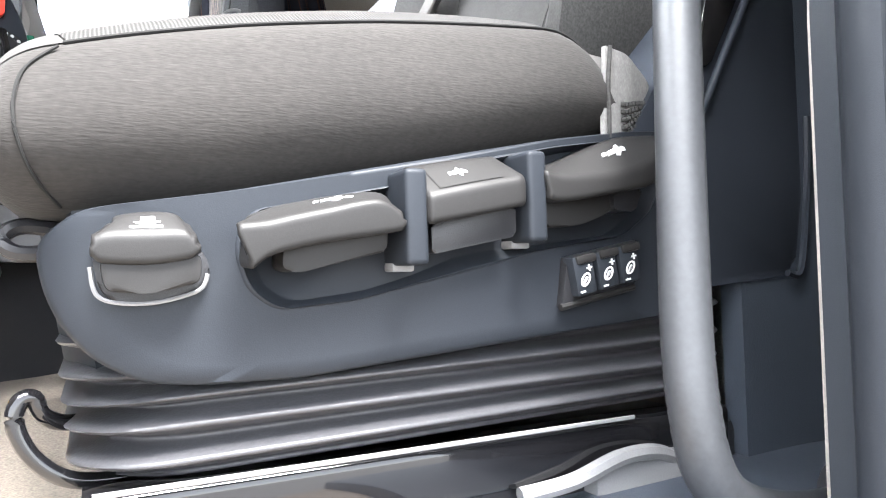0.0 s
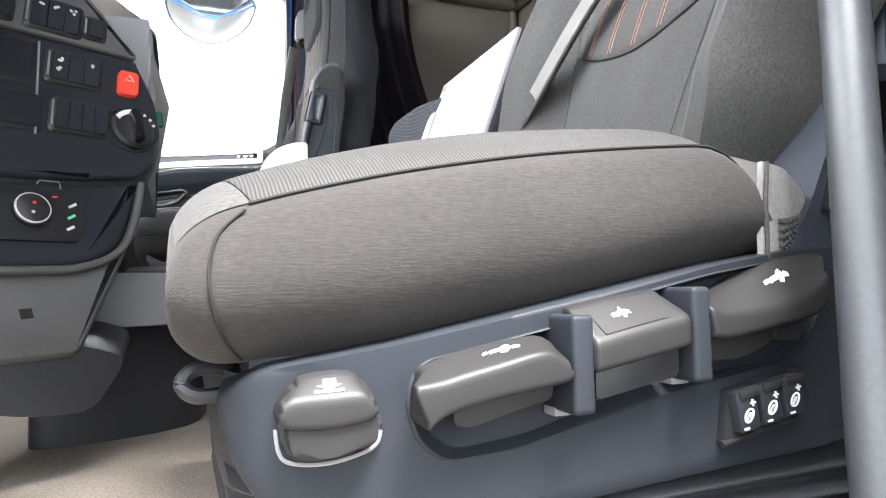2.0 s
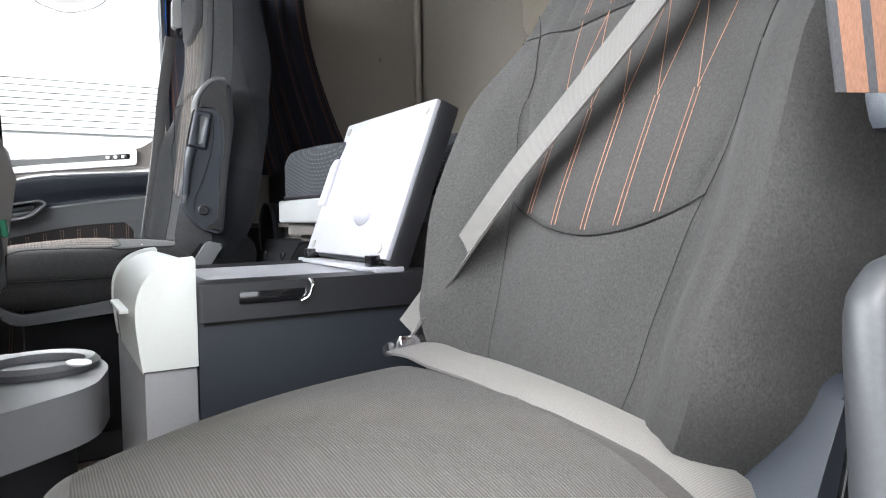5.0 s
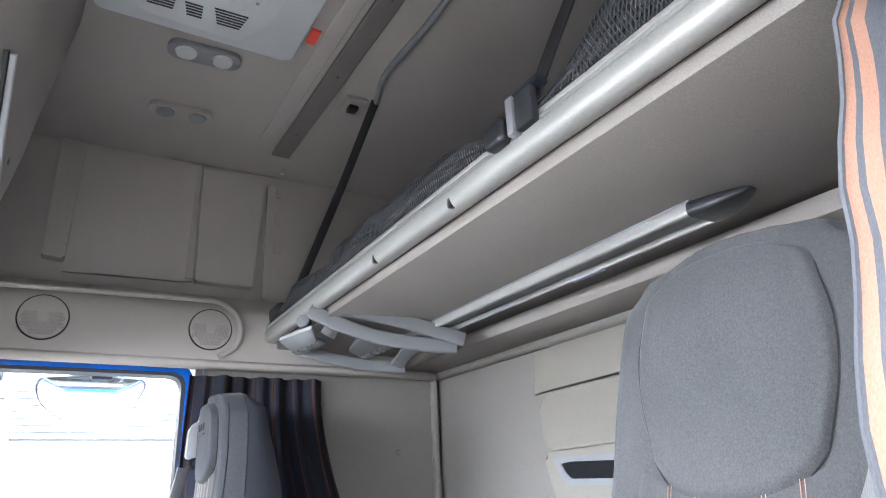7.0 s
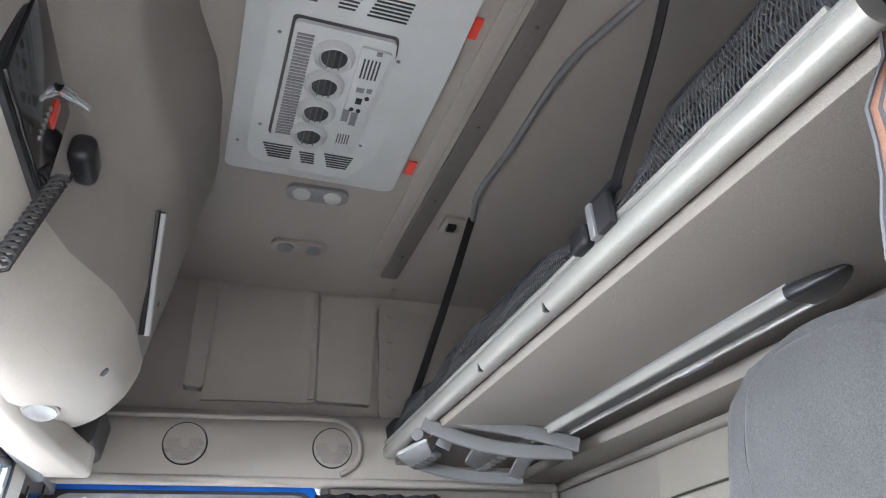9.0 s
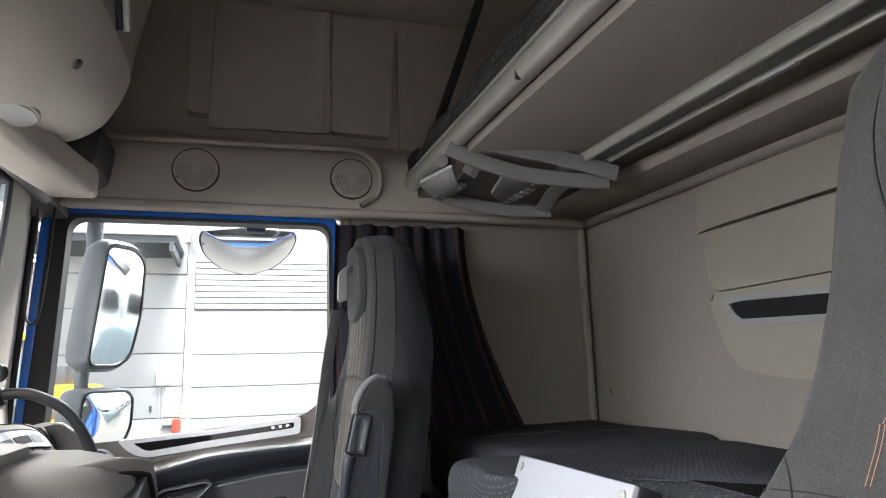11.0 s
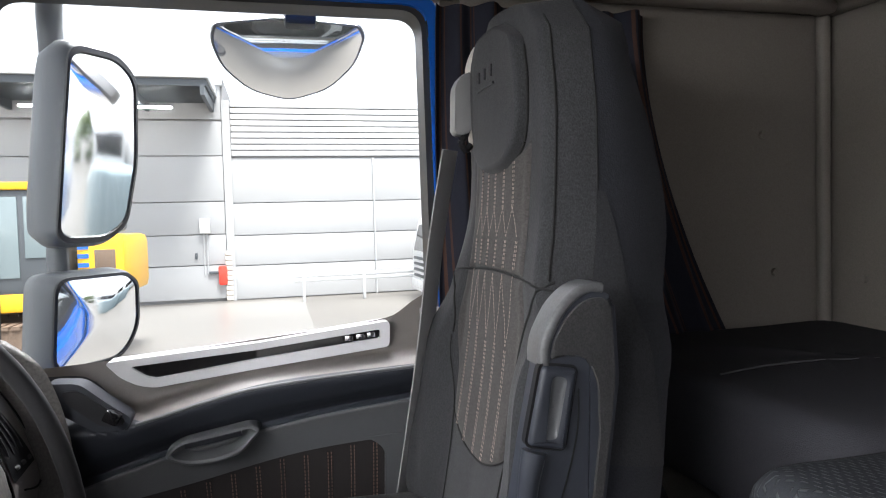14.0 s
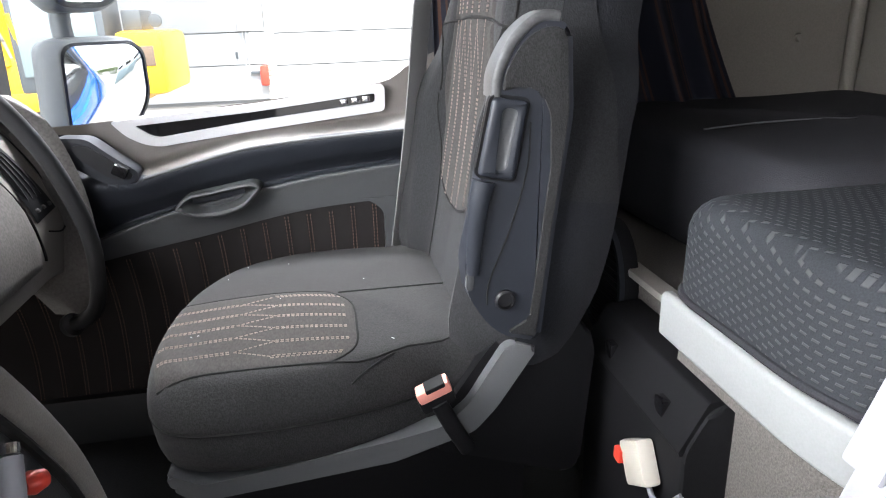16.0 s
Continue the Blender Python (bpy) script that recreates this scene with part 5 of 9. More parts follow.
part("inset", xz(soften([(0.668, 0.330), (0.686, 0.330), (0.727, 0.398), (0.718, 0.404), (0.690, 0.398)], 0.005, 3), 0.199, 0.206, 0.002), plastic_gloss, bracket, "gloss black inset")
part("heater_switch", xz(soften([(0.637, 0.300), (0.650, 0.303), (0.664, 0.335), (0.650, 0.333)], 0.004), 0.194, 0.206, 0.003), plastic_gloss, bracket, "black heater switch")
part("switch_lamp", box((0.646, 0.1925, 0.312), (0.653, 0.1945, 0.322), 0.0005), icon_white, bracket)
part("lower_fold", sweep(curve_points([(0.806, 0.2, 0.30), (0.799, 0.198, 0.24), (0.787, 0.198, 0.17), (0.770, 0.199, 0.166)], 5), circle(0.003, 6)), cover_navy_lifted, bracket)
# rubber bellows and slide rails
rows = []
for k in range(61):
    t = k / 60
    out = 0.0085 * math.cos(2 * math.pi * 4.6 * t) - 0.004 * t
    ring = rounded(0.47 + 2 * out, 0.434 + 2 * out, 0.05, 7)
    rows.append([Vector((0.482 + a, CY + b, 0.158 - 0.084 * t + 0.035 * (a - 0.05) * (1 - t) + 0.0035 * math.sin(9 * a + 5 * t) * math.sin(math.pi * t))) for a, b in ring])
part("bellows", loft(rows), bellow_rubber, driver, "black ribbed rubber bellows", angle=80)
for y in (0.222, 0.635):
    part("slide_rail", sweep([(0.25, y, 0.056), (0.70, y, 0.046)], rounded(0.03, 0.036, 0.006)), plastic_gloss, driver, "gloss black slide rail")
    part("rail_strip", sweep([(0.255, y - 0.017, 0.0755), (0.60, y - 0.017, 0.068)], rounded(0.002, 0.003, 0.0008)), plastic_grey, driver)
part("plinth", box((0.26, 0.214, 0.0), (0.72, 0.645, 0.05), 0.01), plastic_black, driver)
part("cable", sweep(curve_points([(0.50, 0.205, 0.030), (0.54, 0.200, 0.034), (0.58, 0.198, 0.044), (0.62, 0.202, 0.040), (0.66, 0.21, 0.02)], 6), circle(0.006, 8)), plastic_grey, driver)
part("slide_handle", sweep(curve_points([(0.31, 0.262, 0.070), (0.265, 0.25, 0.071), (0.243, 0.242, 0.077), (0.228, 0.24, 0.091), (0.221, 0.24, 0.108), (0.223, 0.241, 0.119), (0.229, 0.243, 0.120), (0.233, 0.246, 0.110), (0.244, 0.262, 0.102), (0.262, 0.30, 0.100), (0.27, 0.50, 0.100)], 6), circle(0.0045, 10)), plastic_gloss, driver, "black bent-tube slide handle")
part("front_hook", sweep(curve_points([(0.255, 0.27, 0.205), (0.225, 0.265, 0.21), (0.214, 0.262, 0.203), (0.222, 0.26, 0.195), (0.245, 0.262, 0.196)], 6), circle(0.0045, 8)), plastic_black, driver)
part("cable_box", box((0.56, 0.20, 0.005), (0.66, 0.23, 0.04), 0.006), plastic_grey, driver)

# driver belt
belt = thing("driver_seat_belt", "grey seat belt drawn across the driver backrest", "seat belt", (0.6, 0.4, 0.36))


def strap(path, w, mat, name, parent, side_vec, thick=0.0014, label="", fold=0.0):
    pts = curve_points(path, 10)
    sv = Vector(side_vec).normalized()
    rings = []
    for i, p in enumerate(pts):
        a, b = pts[max(i - 1, 0)], pts[min(i + 1, len(pts) - 1)]
        d = (b - a).normalized()
        across = (sv - d * sv.dot(d)).normalized()
        nrm = d.cross(across)
        c = 0.002
        rings.append([p + across * (w / 2) * k + nrm * (thick * q + c * (1 - k * k) + fold * (1 - abs(k))) for k, q in ((-1, -1), (-0.5, -1), (0, -1), (0.5, -1), (1, -1), (1, 1), (0.5, 1), (0, 1), (-0.5, 1), (-1, 1))])
    return part(name, loft(rings), mat, parent, label)


strap([(0.90, 0.24, 1.20), (0.80, 0.245, 0.97), (0.745, 0.29, 0.845), (0.715, 0.37, 0.745), (0.69, 0.46, 0.655), (0.655, 0.54, 0.565), (0.615, 0.62, 0.455), (0.585, 0.655, 0.395)], 0.041, belt_web, "shoulder_strap", belt, (0.25, 0.75, 0.55), fold=0.009)
strap([(0.580, 0.648, 0.375), (0.572, 0.585, 0.383), (0.562, 0.52, 0.386), (0.56, 0.44, 0.388), (0.575, 0.34, 0.376), (0.61, 0.26, 0.345), (0.65, 0.225, 0.30)], 0.046, belt_web, "lap_strap", belt, (1, 0.1, 0.15))
part("tongue", box((0.565, 0.628, 0.374), (0.607, 0.664, 0.386), 0.004, turn=Matrix.Rotation(radians(-25), 4, "X")), chrome, belt, "chrome belt tongue")
part("tongue_grip", box((0.560, 0.648, 0.366), (0.612, 0.668, 0.380), 0.005, turn=Matrix.Rotation(radians(-25), 4, "X")), plastic_black, belt)
buckle = thing("driver_belt_buckle", "black belt buckle beside the driver seat", "buckle", (0.62, 0.68, 0.3))
part("stalk", box((0.615, 0.665, 0.24), (0.66, 0.685, 0.36), 0.006, turn=Matrix.Rotation(radians(20), 4, "Y")), plastic_black, buckle)
part("press", box((0.60, 0.663, 0.345), (0.645, 0.687, 0.372), 0.005, turn=Matrix.Rotation(radians(20), 4, "Y")), plastic_gloss, buckle)

# passenger seat
PY = 1.872
mate = thing("passenger_chair", "charcoal passenger seat with pale stitching and folded armrest", "truck seat", (0.40, PY, 0.0))
seat_back(mate, PY, [(0.515, 0.40), (0.53, 0.50), (0.55, 0.62), (0.572, 0.74), (0.588, 0.84), (0.600, 0.94), (0.606, 1.04), (0.605, 1.14), (0.600, 1.225)],
                            [(0, 0.20), (0.10, 0.240), (0.25, 0.260), (0.42, 0.235), (0.54, 0.190), (0.75, 0.180), (0.90, 0.168), (0.965, 0.130), (1.0, 0.07)],
                            [(0, 0.10), (0.2, 0.14), (0.6, 0.15), (0.9, 0.10), (1.0, 0.04)], (cloth_mate, cloth_mate_centre, stitch_pale), bolster=0.62, marked=True, pad_at=0.697, pad_out=0.017)
OUTLINE = [(q.x, q.y) for q in curve_points([(0.56, 1.668, 0), (0.48, 1.656, 0), (0.41, 1.636, 0), (0.33, 1.618, 0), (0.24, 1.612, 0), (0.155, 1.622, 0), (0.112, 1.662, 0), (0.094, 1.745, 0), (0.098, 1.85, 0), (0.122, 1.955, 0), (0.176, 2.045, 0), (0.262, 2.094, 0), (0.36, 2.104, 0), (0.47, 2.095, 0), (0.56, 2.08, 0), (0.585, 1.85, 0)], 5, closed=True)]
CMID = (0.34, 1.85)
c_angles = [2 * math.pi * k / 96 for k in range(96)]
c_far = about(OUTLINE, CMID, c_angles)


def seat_ring(k, z, dz=0.0):
    """An outline of the passenger cushion drawn in by a share of its reach."""
    return [(CMID[0] + r * k * math.cos(t), CMID[1] + r * k * math.sin(t), z + dz * math.cos(t)) for t, r in zip(c_angles, c_far)]


def cushion_z(k):
    """Height of the cushion's top, by the share of the way to its outline."""
    if k < 0.86:
        return 0.4665 + 0.016 * (1 - (k / 0.86) ** 2)
    return 0.400 + 0.0665 * math.sqrt(max(0.0, 1 - ((k - 0.86) / 0.14) ** 2))


def on_seat(x, y, out=0.0):
    t = math.atan2(y - CMID[1], x - CMID[0]) % (2 * math.pi)
    i = t / (2 * math.pi) * 96
    r = c_far[int(i) % 96] + (c_far[(int(i) + 1) % 96] - c_far[int(i) % 96]) * (i % 1)
    return Vector((x, y, cushion_z(min(1.0, math.hypot(x - CMID[0], y - CMID[1]) / r)) + out))


layers = [seat_ring(0.93, 0.338), seat_ring(0.965, 0.345), seat_ring(0.985, 0.362), seat_ring(0.993, 0.385), seat_ring(0.990, 0.3995), seat_ring(0.995, 0.402)]
layers += [seat_ring(k, cushion_z(k)) for k in (0.9995, 0.997, 0.992, 0.984, 0.974, 0.962, 0.948, 0.930, 0.910, 0.888, 0.865, 0.82, 0.74, 0.62, 0.5, 0.36, 0.2, 0.05)]
p_cush = part("cushion", loft(layers), cloth_plain, mate, "charcoal cloth seat cushion", angle=70)


def seat_panel(u, v, out=0.0020):
    """A place on the ribbed panel: u from front to rear, v across from the console side."""
    front_x = spline([(0, 0.126), (0.3, 0.1115), (0.6, 0.1095), (1, 0.117)], v)
    x = front_x + (0.373 - 0.035 * abs(2 * v - 1) ** 5 - front_x) * u
    low, high = spline([(0.1, 1.667), (0.15, 1.650), (0.25, 1.6465), (0.40, 1.646)], x), spline([(0.1, 1.872), (0.20, 1.858), (0.30, 1.842), (0.40, 1.806)], x)
    return on_seat(x, low + (high - low) * v, out * min(1.0, min(u, 1 - u, v, 1 - v) / 0.03))


part("centre_panel", sheet(seat_panel, 44, 36), cloth_mate_centre, p_cush, "ribbed centre cloth", angle=70)
st = bmesh.new()
for k in range(6):
    v = 0.09 + 0.164 * k
    for off in (-0.010, 0.010):
        stitches([seat_panel(0.60 + 0.37 * i / 10, v + off, 0.0026) for i in range(11)], st, 0.0009, 0.0040, 0.0024)
        if k < 5:
            stitches([seat_panel(0.02 + 0.38 * i / 10, v + 0.082 + off, 0.0026) for i in range(11)], st, 0.0009, 0.0040, 0.0024)
    if k < 5:
        for end in (0.0, 0.164):
            stitches([seat_panel(0.40 + 0.20 * i / 6, v + 0.082 + (end - 0.082) * i / 6, 0.0026) for i in range(7)], st, 0.0009, 0.0040, 0.0024)
part("stitching", st, stitch_pale, p_cush, "rows of pale stitching")
for line in ([seat_panel(u, 1.0, 0.0) for u in [i / 20 for i in range(20)]] + [seat_panel(1.0, 1 - i / 24, 0.0) for i in range(25)],
             [on_seat(0.128 + 0.022 * i, lerp([(0.1, 1.662), (0.16, 1.6475), (0.36, 1.645), (0.46, 1.672), (0.56, 1.692)], 0.128 + 0.022 * i), 0.0003) for i in range(19)],
             [on_seat(0.352 + 0.015 * i, 1.826 + 0.020 * (i / 10) ** 2, 0.0003) for i in range(12)],
             [on_seat(0.36 + 0.008 * i, 1.630 + 0.004 * i, 0.0003) for i in range(8)]):
    part("piping", sweep(line, circle(0.0017, 6)), seam_dark, p_cush, "dark seam lines")
part("lower_seam", sweep([Vector(p) + Vector((0, 0, 0.0005)) for p in seat_ring(0.992, 0.4000)], circle(0.0022, 6), closed=True), seam_dark, p_cush)
rng_c = random.Random(8)
crumbs = bmesh.new()
for k in range(9):
    p = on_seat(rng_c.uniform(0.14, 0.42), 1.66 + 0.36 * rng_c.random(), 0.0022)
    d = Vector((rng_c.uniform(-1, 1), rng_c.uniform(-1, 1), 0)).normalized() * rng_c.choice((0.0008, 0.0012, 0.0022))
    sweep([p - d, p + d], circle(0.0006, 4), bm=crumbs)
solo("crumbs", crumbs, icon_white, "pale crumbs scattered on the passenger cushion", "crumbs", kind="stuff")
part("lower_skirt", xz(soften([(0.128, 0.352), (0.133, 0.327), (0.16, 0.305), (0.263, 0.313), (0.407, 0.325), (0.511, 0.355), (0.541, 0.387), (0.595, 0.466), (0.556, 0.476), (0.528, 0.434), (0.503, 0.395), (0.470, 0.368), (0.409, 0.357), (0.266, 0.340), (0.170, 0.329), (0.146, 0.342)], 0.010, 4), 1.622, 1.652, 0.006), door_grey, mate, "grey plastic skirt")
part("pedestal", box((0.17, 1.68, 0.0), (0.60, 2.10, 0.345), 0.02), matt_black, mate, "black seat pedestal")
part("hinge_cover", xz(soften([(0.44, 0.33), (0.66, 0.25), (0.68, 0.47), (0.60, 0.52), (0.54, 0.47)], 0.03, 4), 1.64, 1.67, 0.006), matt_black, mate)
# armrest folded up along the backrest
arm = [(0.586, 0.490), (0.541, 0.503), (0.520, 0.523), (0.500, 0.557), (0.4965, 0.598), (0.505, 0.629), (0.517, 0.694), (0.534, 0.775), (0.537, 0.799), (0.555, 0.833), (0.570, 0.847), (0.584, 0.855), (0.603, 0.855), (0.616, 0.845), (0.620, 0.759), (0.612, 0.701), (0.602, 0.631)]
armrest = part("armrest", prism(soften(arm, 0.012, 4), "y", 1.592, 1.634, 0.010, seg=4), armrest_plastic, mate, "navy plastic armrest folded upright")
band = [(0.540, 0.785), (0.545, 0.806), (0.559, 0.829), (0.573, 0.842), (0.586, 0.848), (0.602, 0.848), (0.610, 0.840), (0.613, 0.759), (0.606, 0.702), (0.596, 0.632), (0.580, 0.498), (0.545, 0.508), (0.573, 0.523), (0.585, 0.624), (0.595, 0.702), (0.594, 0.758), (0.585, 0.781), (0.564, 0.792)]
part("cloth_band", xz(soften(band, 0.006, 3), 1.5875, 1.600, 0.003), cloth_plain, armrest, "charcoal cloth band")
part("arm_top", sweep(curve_points([(0.535, 1.611, 0.779), (0.5375, 1.611, 0.804), (0.553, 1.611, 0.834), (0.570, 1.611, 0.851), (0.586, 1.611, 0.8585), (0.602, 1.611, 0.8575)], 6), rounded(0.012, 0.042, 0.005), up=(0, 1, 0)), arm_pad, armrest, "worn grey arm pad")
part("arm_groove", sweep(curve_points([(0.572, 1.5915, 0.752), (0.569, 1.5915, 0.703), (0.550, 1.5915, 0.636), (0.525, 1.5915, 0.574), (0.522, 1.5915, 0.545)], 6), circle(0.0011, 5)), seam_dark, armrest)
hilt = soften([(0.530, 0.781), (0.569, 0.775), (0.553, 0.690), (0.512, 0.699)], 0.006, 4)
slot = soften([(0.5405, 0.7700), (0.5575, 0.7670), (0.5435, 0.7015), (0.5265, 0.7045)], 0.008, 5)
part("grip_well", xz(grown(hilt, 0.003), 1.5906, 1.60), matt_black, armrest, "dark well behind the grip")
grip = part("grip", loft([[(x, y, z) for x, z in grown(poly, d)] for poly, d, y in ((hilt, 0.0, 1.596), (hilt, 0.0, 1.5875), (hilt, -0.002, 1.5848), (hilt, -0.005, 1.584), (slot, 0.003, 1.584), (slot, 0.0, 1.5855))], caps=False), armrest_plastic, armrest, "dark satin grip with a long hollow", angle=60)
part("hollow", loft([[(0.5420 + (x - 0.5420) * k, y, 0.7357 + (z - 0.7357) * k) for x, z in slot] for k, y in ((1.01, 1.5855), (0.93, 1.5878), (0.80, 1.5893), (0.60, 1.5900), (0.02, 1.5903))], caps=False), grip_plastic, grip, "satin grey hollow", angle=70)
part("lower_hilt", sweep(curve_points([(0.5195, 1.589, 0.692), (0.5130, 1.588, 0.665), (0.5085, 1.590, 0.625), (0.5060, 1.592, 0.585)], 5), circle(0.0135, 12), scale=lambda t: 1 - 0.45 * t), armrest_plastic, armrest, "tapered navy hilt")
part("knob", lathe([(0.0125, 0), (0.0125, 0.004), (0.0100, 0.006), (0.0090, 0.001), (0.001, 0.001)], (0.543, 1.5915, 0.5495), (0, -1, 0), 24), plastic_black, armrest, "round black screw cover")
part("side_button", box((0.4985, 1.5885, 0.565), (0.5075, 1.602, 0.606), 0.003, turn=Matrix.Rotation(radians(4), 4, "Y")), grip_plastic, armrest, "satin grey side button")
mb = thing("passenger_belt_buckle", "black belt buckle with a faded red button", "buckle", (0.45, 1.63, 0.34))
part("stalk", sweep([(0.498, 1.626, 0.335), (0.478, 1.622, 0.375), (0.462, 1.620, 0.412)], rounded(0.036, 0.022, 0.007)), matt_black, mb)
part("housing", box((0.438, 1.606, 0.404), (0.484, 1.634, 0.430), 0.006, turn=Matrix.Rotation(radians(-22), 4, "Y")), matt_black, mb)
part("button", box((0.436, 1.6035, 0.420), (0.480, 1.628, 0.436), 0.004, turn=Matrix.Rotation(radians(-22), 4, "Y")), pink_red, mb, "faded red button")
part("slot", box((0.446, 1.6025, 0.432), (0.472, 1.626, 0.4385), 0.002, turn=Matrix.Rotation(radians(-22), 4, "Y")), matt_black, mb)
# passenger belt: guide on the shoulder, webbing to the floor anchor
pb = thing("passenger_seat_belt", "grey seat belt hanging beside the passenger seat", "seat belt", (0.5, 2.1, 0.42))
part("guide_cover", prism(soften([(0.590, 1.040), (0.580, 1.150), (0.586, 1.195), (0.600, 1.225), (0.620, 1.225), (0.620, 1.040)], 0.012, 4), "y", 1.992, 2.030, 0.006), trim_cream, pb, "cream guide cover")
part("shoulder_guide", prism(soften([(0.553, 1.072), (0.556, 1.150), (0.570, 1.172), (0.590, 1.172), (0.592, 1.100), (0.578, 1.072)], 0.009, 4), "y", 1.990, 2.022, 0.006), ladder_grey, pb, "grey belt guide")
part("guide_slot", sweep(curve_points([(0.578, 2.000, 1.085), (0.572, 1.998, 1.070), (0.565, 1.996, 1.060), (0.572, 1.996, 1.048), (0.582, 1.998, 1.056)], 5), circle(0.006, 8)), matt_black, pb)
strap([(0.552, 2.020, 1.050), (0.530, 2.045, 0.90), (0.510, 2.067, 0.72), (0.487, 2.092, 0.55), (0.468, 2.112, 0.42)], 0.044, pale_web, "webbing", pb, (0.75, 0.65, 0.1))
part("anchor", box((0.448, 2.095, 0.395), (0.488, 2.13, 0.415), 0.004), chrome, pb, "chrome anchor")

# grab bar beside the driver seat
gb = thing("grab_bar", "worn grey metal grab bar by the door", "grab bar", (0.6, 0.1, 0.0))
part("tube", sweep(curve_points([(0.70, 0.10, 0.020), (0.63, 0.097, 0.026), (0.575, 0.094, 0.042), (0.549, 0.094, 0.064), (0.5405, 0.096, 0.10), (0.5445, 0.103, 0.15), (0.562, 0.118, 0.26), (0.582, 0.134, 0.38), (0.600, 0.148, 0.46), (0.612, 0.151, 0.482), (0.640, 0.148, 0.492), (0.72, 0.12, 0.495)], 8), circle(0.0140, 14)), steel_bar, gb)
part("lower_flange", lathe([(0.03, 0), (0.03, 0.008), (0.016, 0.012)], (0.70, 0.10, 0.020), (-1, 0, 0), 18), steel_bar, gb)
part("upper_flange", lathe([(0.03, 0), (0.03, 0.008), (0.016, 0.012)], (0.72, 0.12, 0.495), (-1, 0, 0), 18), steel_bar, gb)

# ---- console box with raised lid ----
cons = thing("console_box", "dark console box with raised white-lined lid between seats", "storage box", (0.57, 1.06, 0.0))
part("body", box((0.392, 0.875, 0.0), (0.78, 1.235, 0.395), 0.006), plastic_dark, cons)
rimo, rimi = rounded(0.40, 0.372, 0.012), rounded(0.355, 0.318, 0.012)
part("rim", loft([[(0.588 + a, 1.055 + b, z) for a, b in r] for r, z in ((rimo, 0.392), (rimo, 0.442), (rimi, 0.446), (rimi, 0.40))], caps=False, loop=True), plastic_black, cons)
part("inner_tray", box((0.412, 0.900, 0.395), (0.762, 1.210, 0.440), 0.006), white_plastic, cons, "white inner tray")
part("handle_recess", box((0.445, 0.866, 0.412), (0.54, 0.874, 0.430), 0.004), plastic_gloss, cons)
part("latch", sweep(curve_points([(0.530, 0.864, 0.412), (0.541, 0.862, 0.418), (0.546, 0.862, 0.434), (0.543, 0.866, 0.442)], 5), rounded(0.006, 0.004, 0.001)), chrome, cons, "metal latch")
part("seam", box((0.40, 0.8735, 0.386), (0.78, 0.876, 0.390)), seam_dark, cons)
cover_prof = [(0.392, 0.335), (0.392, 0.476), (0.389, 0.480)] + [(q.x, q.z) for q in curve_points([(0.375, 0, 0.479), (0.350, 0, 0.470), (0.330, 0, 0.452), (0.319, 0, 0.425), (0.318, 0, 0.39), (0.324, 0, 0.335)], 5)]
part("end_cover", xz(cover_prof, 0.872, 0.885, 0.002), pale_plastic, cons, "white end cover")
part("end_cover", xz(cover_prof, 1.225, 1.238, 0.002), pale_plastic, cons, "white end cover")
part("roll_cover", xz([(x + (0.355 - x) * 0.06, z - 0.006) for x, z in cover_prof], 0.885, 1.225), pale_plastic, cons, "pale roll-top cover")
part("roll_pull", box((0.308, 0.98, 0.398), (0.325, 1.13, 0.404), 0.002), pale_plastic, cons)
part("front_foot", box((0.325, 0.876, 0.0), (0.392, 1.234, 0.335), 0.008), plastic_grey, cons)
hx, hz, tx, tz = 0.672, 0.455, 0.772, 0.716
ld = Vector((tx - hx, 0, tz - hz)).normalized()
ln = Vector((ld.z, 0, -ld.x))
lm = Matrix(((ld.x, 0, ln.x, hx), (0, 1, 0, 1.063), (ld.z, 0, ln.z, hz), (0, 0, 0, 1)))
L = (Vector((tx, 0, tz)) - Vector((hx, 0, hz))).length
lid = box((0.0, -0.183, 0.004), (L, 0.183, 0.040), 0.006)
lid.transform(lm)
lid_ob = part("lid", lid, plastic_black, cons, "raised black lid")
face = box((0.006, -0.181, -0.004), (L - 0.002, 0.181, 0.006), 0.004)
face.transform(lm)
face_ob = part("lid_lining", face, white_plastic, lid_ob, "white lid lining")
dome = lathe([(0.036, 0.0), (0.034, 0.006), (0.029, 0.013), (0.020, 0.018), (0.010, 0.0205), (0.001, 0.021)], (0, 0, 0), (0, 0, -1), 20)
dome.transform(lm @ Matrix.Translation((0.095, -0.045, -0.002)))
part("dome", dome, white_plastic, face_ob)
pad_ = box((0.10, 0.155, -0.010), (0.20, 0.190, -0.002), 0.004)
pad_.transform(lm)
part("side_tab", pad_, white_plastic, face_ob)
for a, b in ((0.022, 0.150), (0.022, -0.150), (L - 0.02, 0.160), (L - 0.02, -0.160)):
    sc = lathe([(0.008, 0.0), (0.008, 0.002), (0.005, 0.003), (0.001, 0.002)], (0, 0, 0), (0, 0, -1), 14)
    sc.transform(lm @ Matrix.Translation((a, b, -0.004)))
    part("screw", sc, alu, face_ob, "small metal screw")
for y in (0.915, 1.205):
    part("hinge", box((0.655, y - 0.012, 0.438), (0.685, y + 0.012, 0.468), 0.004), plastic_gloss, cons)
part("hinge_strip", box((0.652, 0.875, 0.442), (0.700, 1.240, 0.450), 0.002), white_plastic, cons)

shell("cab_side_panel", box((0.63, 2.335, -0.7), (1.60, 2.37, 2.3), 0.02), blue_paint, "blue painted outer side of the cab behind the door", "body panel")
